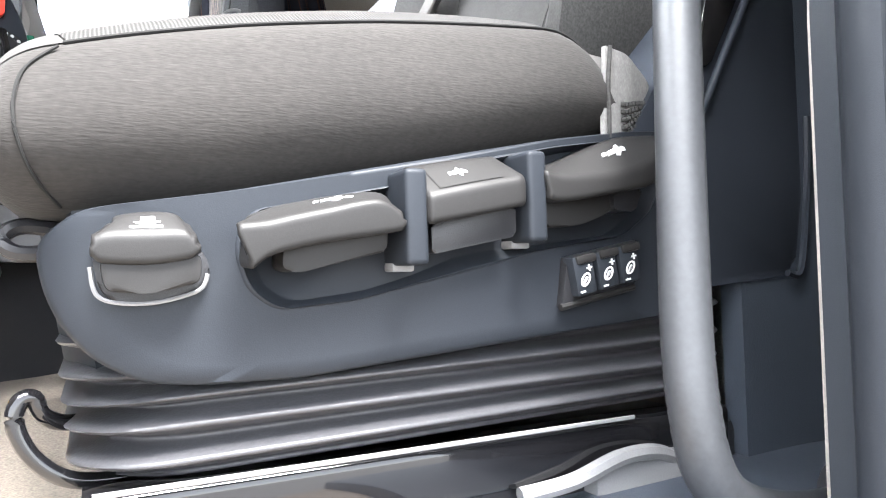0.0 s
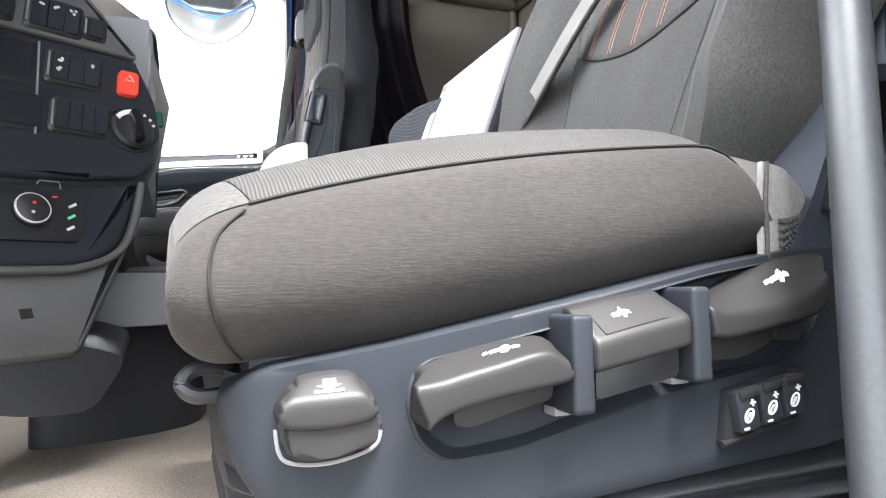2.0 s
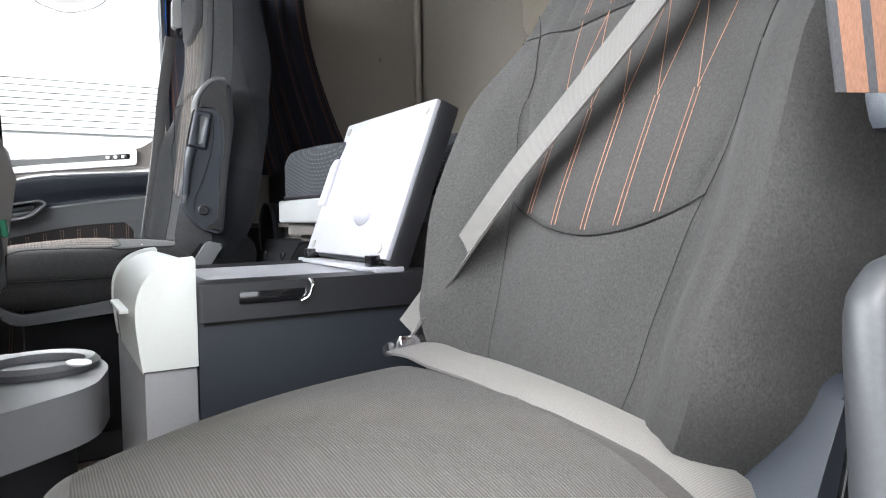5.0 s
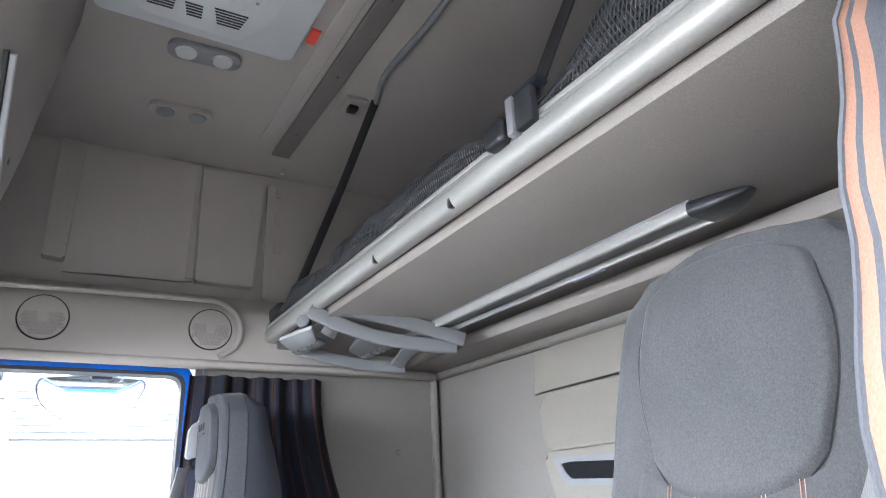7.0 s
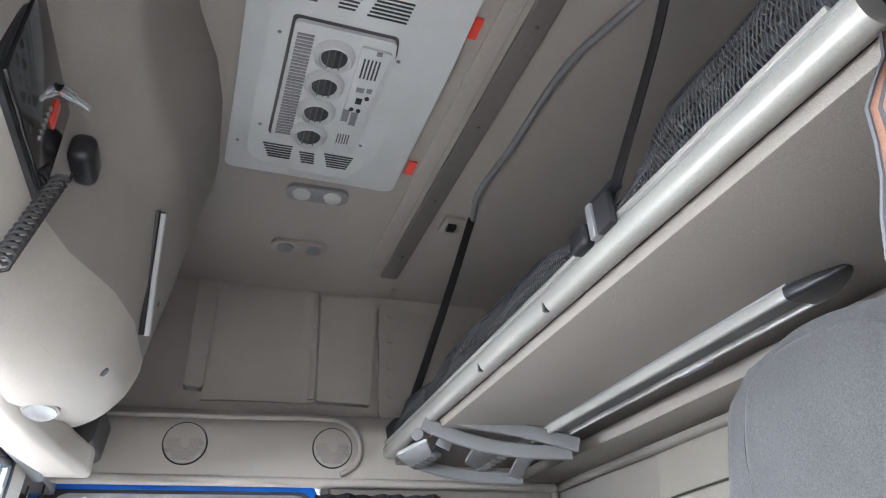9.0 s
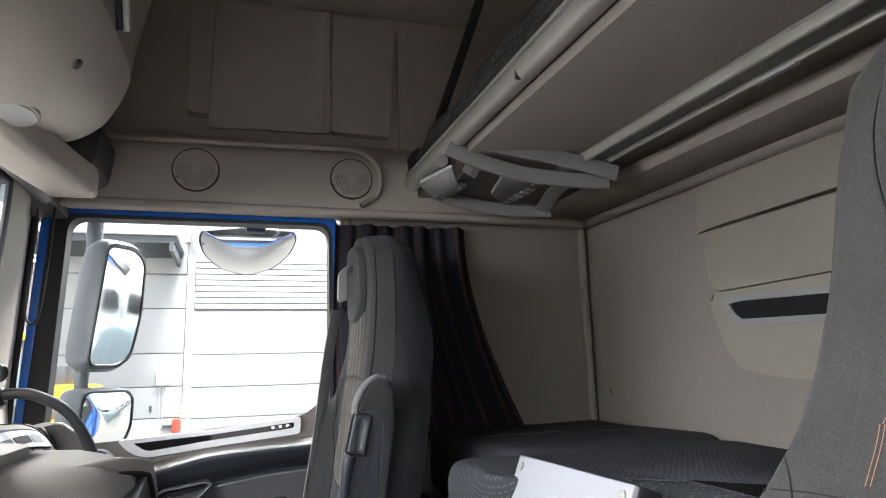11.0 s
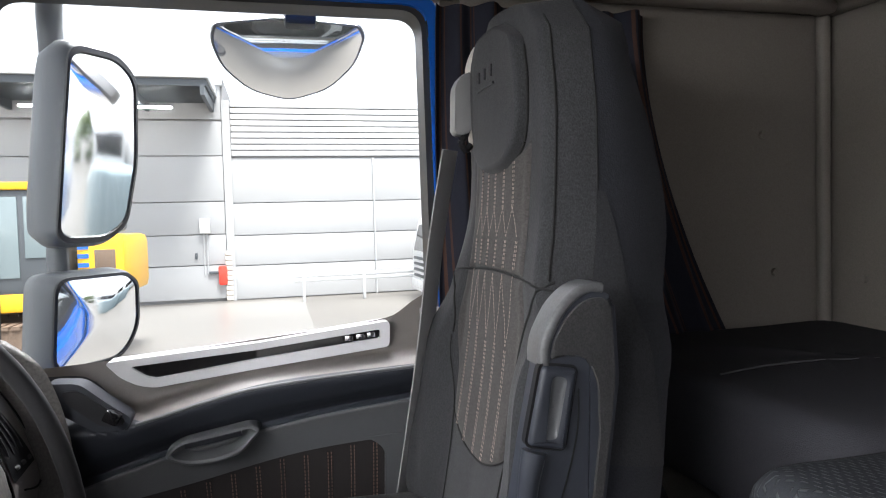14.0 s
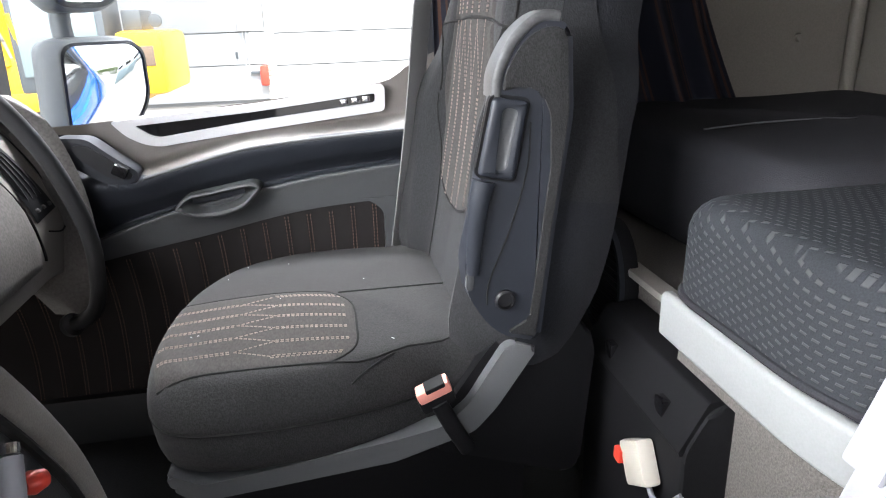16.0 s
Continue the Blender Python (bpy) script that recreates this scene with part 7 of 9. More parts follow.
for y in (0.850, 1.389):
    solo("red_tape", box((0.678, y - 0.03, 2.112), (0.704, y + 0.03, 2.1195), 0.001), red_plastic, "small piece of red tape on the headliner", "tape", "red tape pieces")
for (x0, y0, x1, y1), lit in (((0.350, 1.558, 0.543, 1.612), True), ((0.340, 1.884, 0.532, 1.938), False)):
    lamp = thing("ceiling_lamp", "oval double reading lamp in the headliner" if lit else "flat grey double lamp in the headliner", "lamp", ((x0 + x1) / 2, (y0 + y1) / 2, 2.12), "ceiling lamps")
    part("bezel", xy([((x0 + x1) / 2 + a, (y0 + y1) / 2 + b) for a, b in rounded(x1 - x0, y1 - y0 + 0.02, 0.03)], 2.104, 2.12, 0.004), plastic_grey if lit else headliner, lamp)
    for k in (-1, 1):
        part("lens", lathe([(0.030, 0.0), (0.026, 0.006), (0.001, 0.009)], ((x0 + x1) / 2 + 0.048 * k, (y0 + y1) / 2, 2.105), (0, 0, -1), 18), lens_clear if lit else plastic_grey, lamp, "clear lens")
rail_taupe = material("grey_taupe_rail", (0.125, 0.112, 0.102), 0.6, grain=0.3, grain_size=300)
crossrail = thing("ceiling_rail", "taupe screw rail across the headliner", "rail", (0.83, 1.4, 2.1))
part("strip", sweep([(0.836, 0.40, 2.112), (0.827, 0.73, 2.112), (0.794, 2.053, 2.112)], rounded(0.064, 0.014, 0.004)), rail_taupe, crossrail)
for k in range(4):
    part("screw", lathe([(0.006, 0), (0.005, 0.004), (0.001, 0.005)], (0.826 - 0.009 * k, 0.80 + 0.36 * k, 2.1055), (0, 0, -1), 10), dark_steel, crossrail)
solo("ceiling_trim_strip", sweep([(0.760, 0.5, 2.116), (0.722, 1.98, 2.116)], rounded(0.050, 0.010, 0.004)), headliner, "felt-covered trim strip on the headliner", "trim", kind="structure")
solo("roof_pipe", sweep(curve_points([(1.10, 0.35, 2.10), (1.03, 0.60, 2.10), (0.982, 0.75, 2.10), (0.948, 0.86, 2.099), (0.938, 1.00, 2.098), (0.936, 1.20, 2.098), (0.926, 1.38, 2.098), (0.930, 1.47, 2.10), (0.950, 1.54, 2.106), (0.968, 1.60, 2.114)], 8), circle(0.010, 10)), plastic_grey, "grey pipe along the headliner", "pipe")
hook = thing("ceiling_hook", "small grey hook plate on the headliner", "hook", (0.93, 1.55, 2.11))
part("plate", box((0.874, 1.605, 2.104), (0.945, 1.690, 2.12), 0.004), trim_taupe, hook)
part("eye", box((0.890, 1.63, 2.090), (0.922, 1.665, 2.106), 0.005), plastic_black, hook)
for k in range(3):
    solo("ceiling_slot", box((0.835, 2.14 + 0.03 * k, 2.114), (0.850, 2.16 + 0.03 * k, 2.1205), 0.002), trim_taupe, "small taupe slot mark on the headliner", "slot", "headliner slots")

# ---- overhead cabinet above the windscreen ----
over = thing("overhead_cabinet", "taupe overhead cabinet above the windscreen", "cabinet", (-0.1, 1.0, 1.3))
cab_prof = [(-0.30, 1.385), (-0.12, 1.385), (-0.05, 1.400), (0.008, 1.445), (0.040, 1.515), (0.055, 1.60), (0.095, 1.80), (0.150, 2.12), (-0.30, 2.12)]
prof_line = [(q.x, q.z) for q in curve_points([(x, 0, z) for x, z in cab_prof[:-1]], 5)] + [cab_prof[-1]]
rings = []
for y, k, deep in ((-0.02, 1.0, 0.66), (0.6, 1.0, 0.66), (0.90, 1.0, 0.66), (1.02, 1.0, 0.74), (1.16, 1.0, 0.92), (1.30, 1.0, 1.0), (1.56, 1.0, 1.0), (1.64, 0.97, 1.0), (1.70, 0.90, 1.0), (1.74, 0.76, 1.0), (1.76, 0.56, 1.0)):
    sag = lerp([(0, 0.055), (1.25, 0.055), (1.45, 0.040), (1.56, 0.012), (1.64, 0.0), (1.8, 0.0)], y)
    line_ = [(x, z - sag * max(0, 1.60 - z) / 0.2) for x, z in prof_line]
    rings.append([(-0.30 + (x + 0.30) * (k * deep if z < 1.78 else 1 - (1 - k * deep) * 0.5), y - (0.05 if z > 1.78 else 0), z + (1.50 - z) * (1 - k) * 0.6 if z < 1.78 else z) for x, z in line_])
part("body", loft(rings), trim_taupe, over, angle=60)
low_n = sum(1 for x, z in prof_line[:-1] if z < 1.53)
part("underside", loft([[Vector(p) + Vector((0.0025, 0.0, -0.0025)) for p in ring[:low_n]] for ring in rings[:-1]] + [[Vector(p) + Vector((0.0025, 0.003, -0.0015)) for p in rings[-1][:low_n]]], closed=False, caps=False), trim_cream, over, "cream underside", angle=60)
part("lower_console", sweep(curve_points([(-0.195, 0.0, 1.362), (-0.193, 1.20, 1.362), (-0.178, 1.45, 1.354), (-0.140, 1.70, 1.350), (-0.119, 1.845, 1.352)], 6), rounded(0.112, 0.085, 0.022, 6)), trim_cream, over, "cream lower edge")
part("end_cap", box((-0.178, 1.835, 1.316), (-0.062, 1.905, 1.394), 0.018, 3), trim_cream, over)
part("upper_fill", box((-0.30, 0.0, 1.38), (-0.165, 1.90, 1.44), 0.01), trim_cream, over)
part("end_flap", xz(soften([(-0.26, 1.41), (-0.115, 1.392), (-0.078, 1.412), (-0.066, 1.52), (-0.26, 1.56)], 0.015), 1.90, 2.13, 0.008), dash_mid, over, "dark grey end flap")
part("door_edge", sweep([(0.060, 1.404, 1.528), (0.062, 1.31, 1.63), (0.066, 1.215, 1.736)], rounded(0.018, 0.026, 0.005)), ac_white, over, "pale edge of a cabinet door")
part("door_gap", sweep([(0.052, 1.390, 1.522), (0.055, 1.292, 1.622), (0.060, 1.195, 1.728)], rounded(0.012, 0.018, 0.004)), plastic_black, over)
part("lock", box((0.052, 1.48, 1.64), (0.066, 1.50, 1.675), 0.004), plastic_black, over)
for y in (1.39, 0.60):
    lamp_ring = part("map_lamp", loft([[(-0.106 + a * 0.55 * r, y + b * r, z + 0.15 * (a * 0.55 * r)) for a, b in circle(0.062, 28)] for r, z in ((1.0, 1.346), (1.0, 1.337), (0.93, 1.335))]), trim_cream, over, "cream lamp ring")
    part("lens", loft([[(-0.106 + a * 0.55 * r, y + b * r, z + 0.15 * (a * 0.55 * r)) for a, b in circle(0.062, 28)] for r, z in ((0.90, 1.337), (0.88, 1.333), (0.6, 1.331), (0.05, 1.330))]), lens_clear, lamp_ring, "clear oval lamp lens")
part("plug", lathe([(0.010, 0), (0.009, 0.004), (0.001, 0.005)], (0.018, 1.24, 1.375), (0.8, 0, -0.6), 12), plastic_black, over)
blind = thing("roller_blind", "dark roller blind tube below the overhead cabinet", "blind", (-0.2, 1.0, 1.28))
part("tube", sweep([(-0.202, 0.05, 1.312), (-0.206, 2.0, 1.342)], circle(0.017, 14)), plastic_grey, blind)
part("lower_bar", sweep([(-0.238, 0.05, 1.312), (-0.242, 1.90, 1.336)], rounded(0.020, 0.016, 0.005)), plastic_black, blind)
part("clip", box((-0.250, 1.50, 1.305), (-0.214, 1.54, 1.328), 0.004), plastic_black, blind)
cb = thing("cb_radio", "black radio set with a spiral cord microphone", "radio", (0.0, 0.85, 1.5))
part("body", box((-0.16, 0.58, 1.50), (-0.062, 0.865, 1.735), 0.008), plastic_black, cb)
part("front_panel", box((-0.066, 0.59, 1.51), (-0.056, 0.855, 1.725), 0.004), plastic_gloss, cb)
part("orange_tag", box((-0.057, 0.775, 1.59), (-0.053, 0.795, 1.635), 0.001), red_plastic, cb, "orange-red tag")
for k in range(6):
    part("key", lathe([(0.004, 0), (0.004, 0.003), (0.001, 0.003)], (-0.056, 0.76 - 0.001 * k, 1.60 - 0.012 * k), (1, 0, 0), 10), plastic_grey, cb)
part("plug", lathe([(0.010, 0), (0.010, 0.02), (0.006, 0.025), (0.006, 0.05), (0.001, 0.05)], (-0.056, 0.775, 1.655), (0.8, 0.6, -0.1), 12), chrome, cb, "chrome aerial plug")
part("microphone", pillow((-0.058, 0.885, 1.61), (-0.015, 0.975, 1.67), 0.018, 0.002), plastic_black, cb, "black hand microphone")
coil = [(-0.045 + 0.013 * math.cos(i * 0.9), 0.862 - 0.0012 * i, 1.545 - 0.0021 * i + 0.013 * math.sin(i * 0.9)) for i in range(110)]
part("spiral_cord", sweep([(-0.035, 0.93, 1.615), (-0.038, 0.895, 1.585)] + coil, circle(0.0030, 5), up=(0, 1, 0.2)), rubber, cb, "black spiral cord")

# ---- dashboard ----
dash = thing("dashboard", "taupe dashboard with a bulged centre stack", "dashboard", (0.0, 1.1, 0.2))


def dash_line(y):
    """How far the dash edge reaches back, by the place across the cab."""
    return lerp([(0.0, -0.10), (0.60, -0.10), (0.86, -0.11), (0.95, -0.03), (1.02, 0.085), (1.07, 0.145), (1.16, 0.165), (1.25, 0.150), (1.32, 0.085), (1.41, -0.06), (1.50, -0.12), (1.65, -0.135), (2.1, -0.150), (2.25, -0.20)], y)


PASSENGER_DASH = [(-0.62, 0.69), (-0.40, 0.730), (-0.30, 0.752), (-0.25, 0.768), (-0.217, 0.768), (-0.190, 0.752), (-0.158, 0.705), (-0.130, 0.64), (-0.113, 0.56), (-0.122, 0.47), (-0.20, 0.43), (-0.62, 0.40)]
rows = []
for i in range(61):
    y = -0.02 + 2.26 * i / 60
    e = dash_line(y)
    top = lerp([(0.0, 0.74), (0.5, 0.76), (1.25, 0.765), (1.45, 0.755), (1.8, 0.775), (2.1, 0.74), (2.25, 0.70)], y)
    low = lerp([(0.0, 0.40), (1.30, 0.42), (1.5, 0.42), (2.1, 0.44), (2.25, 0.50)], y)
    lean = lerp([(0.0, 0.03), (1.3, 0.045), (1.55, 0.03), (2.25, 0.03)], y)
    near = [(-0.62, y, top - 0.06), (-0.40, y, top - 0.030), (-0.20 + e * 0.3, y, top + 0.004), (e - 0.09, y, top), (e - 0.045, y, top - 0.010), (e - 0.018, y, top - 0.030),
                 (e - 0.004, y, top - 0.065), (e + lean * 0.6, y, (top + low) / 2), (e + lean * 0.2, y, low + 0.06), (e - 0.03, y, low + 0.015), (e - 0.12, y, low - 0.01), (-0.62, y, low - 0.05)]
    k = lerp([(1.42, 0), (1.56, 1), (2.3, 1)], y)
    drop = lerp([(2.05, 0), (2.25, 0.05)], y)
    rows.append([Vector(a).lerp(Vector((x, y, z - drop)), k) for a, (x, z) in zip(near, PASSENGER_DASH)])
part("body", loft(rows), dash_taupe, dash)
tray_o = soften([(-0.36, 0.45), (-0.02, 0.47), (0.015, 0.80), (0.010, 1.20), (-0.03, 1.26), (-0.36, 1.245)], 0.04, 5)
tray_i = soften([(-0.34, 0.47), (-0.04, 0.49), (-0.008, 0.80), (-0.012, 1.185), (-0.045, 1.238), (-0.34, 1.225)], 0.04, 5)
dtray = part("tray_rim", ring_prism(tray_o, tray_i, "z", 0.762, 0.780), dash_taupe, dash, "taupe raised tray rim")
part("tray_floor", xy(tray_i, 0.764, 0.772), dash_dark, dtray, "dark tray floor")
cells = bmesh.new()
for i in range(30):
    for j in range(76):
        x, y = -0.325 + 0.0105 * i, 0.505 + 0.0095 * j
        if x < -0.02 - 0.10 * max(0.0, y - 1.12):
            c = [(x + 0.0042 * math.cos(radians(60 * k)) + 0.00525 * (j % 2), y + 0.0042 * math.sin(radians(60 * k))) for k in range(6)]
            top_ = cells.faces.new([cells.verts.new((a, b, 0.7750)) for a, b in c])
            low_ = [cells.verts.new((a + (a - x - 0.00525 * (j % 2)) * 0.15, b + (b - y) * 0.15, 0.7722)) for a, b in c]
            for k in range(6):
                cells.faces.new((low_[k], low_[(k + 1) % 6], top_.verts[(k + 1) % 6], top_.verts[k]))
part("mat_relief", cells, dash_box, dtray, "grey honeycomb mat")
# passenger side: silver panel, storage door, vents
def dash_at(y, z, out):
    """A place on the passenger side of the dash."""
    return Vector((spline([(0.43, -0.16), (0.47, -0.122), (0.56, -0.113), (0.64, -0.130), (0.705, -0.158), (0.753, -0.190), (0.774, -0.217), (0.80, -0.25)], z) + out, y, z))


def fill_dash(poly, out, name, mat, label=""):
    """A piece on the dash whose upper and lower edge follow the bulge; poly: (y, low, high) stations."""
    def f(u, v):
        y = poly[0][0] + (poly[-1][0] - poly[0][0]) * u
        lo, hi = spline([(a, b) for a, b, c in poly], y), spline([(a, c) for a, b, c in poly], y)
        edge = min(1, min(u, 1 - u, v, 1 - v) / 0.04)
        return dash_at(y, lo + (hi - lo) * v, out * math.sqrt(max(0, edge)) + 0.0005)
    return part(name, sheet(f, 40, 18), mat, dash, label)


def dash_patch(corners, out, name, mat, label="", n=(8, 14), r=0.05):
    """A four-cornered piece that follows the bulge; corners (y, z): upper left, upper right, lower right, lower left."""
    def f(u, v):
        a, b, c, d = (Vector(p) for p in corners)
        q = a.lerp(b, u).lerp(d.lerp(c, u), v)
        edge = min(1, min(u, 1 - u, v, 1 - v) / r)
        return dash_at(q.x, q.y, out * math.sqrt(max(0, edge)) + 0.0005)
    return part(name, sheet(f, *n), mat, dash, label)


def dark_dash_line(pts, r, name="gap", mat=None):
    flat = curve_points([(y, z, 0) for y, z in pts], 6)
    return part(name, sweep([dash_at(q.x, q.y, 0.0008) for q in flat], circle(r, 6)), mat or seam_dark, dash)


fill_dash([(1.550, 0.717, 0.7555), (1.65, 0.7183, 0.7662), (1.76, 0.7203, 0.7682), (1.85, 0.7213, 0.7668), (1.95, 0.7150, 0.7620), (2.016, 0.709, 0.7525), (2.054, 0.708, 0.722)], 0.0045, "panel_surround", matt_black, "dark gap round the silver panel")
fill_dash([(1.555, 0.720, 0.753), (1.65, 0.7215, 0.7635), (1.76, 0.7235, 0.7655), (1.85, 0.7245, 0.7640), (1.95, 0.718, 0.759), (2.012, 0.712, 0.749), (2.048, 0.711, 0.722)], 0.0075, "silver_panel", silver, "silver trim panel")
fill_dash([(1.575, 0.7315, 0.7440), (1.68, 0.7355, 0.7500), (1.80, 0.7365, 0.7510)], 0.0095, "grey_inlay", dash_mid, "grey inlay")
fill_dash([(1.802, 0.7340, 0.7515), (1.86, 0.7335, 0.7520), (1.918, 0.7325, 0.7500)], 0.0098, "display_slot", matt_black, "black slot")
fill_dash([(1.922, 0.7300, 0.7500), (1.96, 0.7280, 0.7490), (1.995, 0.7240, 0.7440)], 0.0092, "end_inlay", plastic_grey)
fill_dash([(1.56, 0.50, 0.708), (1.75, 0.50, 0.712), (1.90, 0.50, 0.711), (1.945, 0.50, 0.690), (1.985, 0.50, 0.630), (2.005, 0.50, 0.560)], 0.0035, "glovebox_door", dash_box, "dark taupe storage door")
dark_dash_line([(1.905, 0.716), (1.945, 0.690), (1.990, 0.625), (2.008, 0.568), (2.022, 0.508)], 0.0022)
# No gap here: a dark line drawn for the shadow along the raised border.
dark_dash_line([(1.56, 0.7745), (1.76, 0.7790), (1.95, 0.7740), (2.030, 0.760), (2.075, 0.718), (2.096, 0.668), (2.126, 0.562), (2.110, 0.535), (2.055, 0.548)], 0.0016)
dash_patch([(1.982, 0.712), (2.040, 0.704), (2.106, 0.577), (2.022, 0.570)], 0.0022, "vent_frame", matt_black, "black side vent")
for k in range(4):
    a, b = 0.13 + 0.205 * k, 0.20 + 0.205 * k
    ua, ub, la, lb = 1.982 + 0.058 * a, 1.982 + 0.058 * b, 2.020 + 0.082 * a, 2.020 + 0.082 * b
    dash_patch([(ua, 0.708 - 0.008 * a), (ub, 0.708 - 0.008 * b), (lb - 0.009, 0.604), (la - 0.009, 0.600)], 0.0048, "vent_slat", dash_dark, n=(3, 14), r=0.25)
for k in range(3):
    dash_patch([(2.026 + 0.024 * k, 0.594), (2.043 + 0.024 * k, 0.595), (2.047 + 0.024 * k, 0.584), (2.030 + 0.024 * k, 0.583)], 0.0050, "vent_key", dash_mid, n=(3, 3), r=0.25)
dash_patch([(2.078, 0.7600), (2.120, 0.7575), (2.158, 0.7080), (2.098, 0.7050)], 0.0026, "top_vent", dash_mid, "grey top vent")
for k in range(4):
    a, b = 0.12 + 0.205 * k, 0.25 + 0.205 * k
    dash_patch([(2.078 + 0.042 * a, 0.7570), (2.078 + 0.042 * b, 0.7560), (2.098 + 0.060 * b, 0.7105), (2.098 + 0.060 * a, 0.7100)], 0.0036, "vent_slot", matt_black, n=(3, 8), r=0.3)
CHEEK_IN = curve_points([(2.098, 0.755, 0), (2.110, 0.708, 0), (2.104, 0.660, 0), (2.114, 0.61, 0), (2.124, 0.562, 0), (2.112, 0.50, 0), (2.09, 0.44, 0)], 5)
CHEEK_OUT = curve_points([(-0.150, 2.118, 0.765), (-0.100, 2.112, 0.722), (-0.070, 2.106, 0.648), (-0.057, 2.104, 0.567), (-0.060, 2.104, 0.485), (-0.080, 2.104, 0.410), (-0.115, 2.104, 0.370)], 5)
band = []
for p, q in zip(CHEEK_IN, CHEEK_OUT):
    a = dash_at(p.x, p.y, -0.004)
    up_ = Vector((0.4, -0.9, 0.1))
    band.append([a, a.lerp(q, 0.3) + up_ * 0.006, a.lerp(q, 0.6) + up_ * 0.009, a.lerp(q, 0.85) + up_ * 0.007, q, q + Vector((-0.010, 0.010, 0)), q + Vector((-0.05, 0.025, 0)), a + Vector((-0.05, 0.03, 0))])
part("end_cheek", loft(band), dash_box, dash, "rounded taupe end of the dash", angle=70)
# centre stack turned towards the driver
stack = thing("centre_stack", "dark centre stack with switches and red hazard button", "control panel", (0.05, 0.9, 0.2))
SN = Vector((0.6, -1.0, 0.4)).normalized()


def stack_at(x, z, out=0.0):
    """A place on the face that looks at the driver."""
    return Vector((x, 0.88 + 0.6 * (x - 0.05) + 0.40 * (z - 0.56), z)) + SN * out


def stack_piece(x0, x1, z0, z1, out, name, mat, parent, label="", thick=0.008, r=0.006):
    w, h = x1 - x0, z1 - z0
    ring = [((x0 + x1) / 2 + a, (z0 + z1) / 2 + b) for a, b in rounded(w, h, min(r, w / 2.2, h / 2.2), 3)]
    mid = ((x0 + x1) / 2, (z0 + z1) / 2)
    inner = [(mid[0] + (a - mid[0]) * 0.93, mid[1] + (b - mid[1]) * 0.93) for a, b in ring]
    return part(name, loft([[stack_at(a, b, out - thick) for a, b in ring], [stack_at(a, b, out - 0.002) for a, b in ring], [stack_at(a, b, out) for a, b in inner]]), mat, parent, label)


def stack_face(poly, name, mat, label, back=0.03, out=0.010, r=0.004):
    """A slab on the driver's side of the stack, with rounded edges."""
    rings_ = [[stack_at(a, b, -back) for a, b in poly]]
    for k in range(5):
        t = radians(90 * k / 4)
        rings_.append([stack_at(a, b, out - r * (1 - math.sin(t))) for a, b in grown(poly, -r * (1 - math.cos(t)))])
    return part(name, loft(rings_), mat, stack, label)


right_edge = [(q.x, q.y) for q in curve_points([(0.150, 0.412, 0), (0.170, 0.440, 0), (0.1775, 0.491, 0), (0.167, 0.544, 0), (0.142, 0.599, 0)], 6)]
top_edge = [(q.x, q.y) for q in curve_points([(0.142, 0.603, 0), (0.104, 0.659, 0), (0.060, 0.709, 0), (0.012, 0.750, 0), (-0.06, 0.772, 0)], 6)]
band_dark = soften([(-0.22, 0.398), (0.03, 0.396), (0.105, 0.403)], 0.01, 2)[2:] + right_edge + [(-0.22, 0.596)]
band_grey = top_edge + [(-0.22, 0.775), (-0.22, 0.600)]
whole = [(-0.22, 0.398), (0.03, 0.396), (0.105, 0.403)] + right_edge + top_edge + [(-0.22, 0.775)]
stack_face(band_dark, "face", plastic_dark, "dark switch panel", out=0.012, r=0.007)
stack_face(band_grey, "upper_face", dash_mid, "grey upper switch panel", out=0.012, r=0.005)
cheek_rings = []
for d, back in ((-0.004, 0.004), (0.004, -0.002), (0.010, -0.014), (0.0135, -0.030), (0.0145, -0.050), (0.012, -0.085), (0.004, -0.150)):
    cheek_rings.append([stack_at(a, b, back) for a, b in grown(whole, d)])
part("bezel", loft(cheek_rings[::-1]), dash_dark, stack, "rounded dark surround", angle=70)
bowl_line = [(q.x, q.y) for q in curve_points([(-0.22, 0.284, 0), (0.036, 0.288, 0), (0.098, 0.294, 0), (0.136, 0.318, 0), (0.151, 0.365, 0), (0.156, 0.414, 0)], 6)]
stack_face(bowl_line + [(-0.22, 0.42)], "lower_face", plastic_dark, "dark lower bowl of the stack", back=0.06, out=-0.004, r=0.010)
part("bowl_rim", sweep([stack_at(a + 0.004, b - 0.003, -0.006) for a, b in bowl_line[4:]], rounded(0.010, 0.014, 0.004), up=SN), dash_mid, stack, "grey rim of the bowl")
chin = soften([(-0.22, 0.282), (0.098, 0.289), (0.138, 0.314), (0.153, 0.360), (0.160, 0.402), (0.164, 0.380), (0.150, 0.310), (0.124, 0.236), (0.106, 0.186), (0.04, 0.184), (-0.22, 0.19)], 0.012, 4)
part("chin", loft([[Vector((a - 0.03, 0.99 + 0.6 * (a - 0.05), b + 0.02)) for a, b in chin], [stack_at(a, b, -0.022) for a, b in chin], [stack_at(a, b, -0.014) for a, b in grown(chin, -0.003)], [stack_at(a, b, -0.012) for a, b in grown(chin, -0.006)]]), dash_mid, stack, "grey chin under the switches")
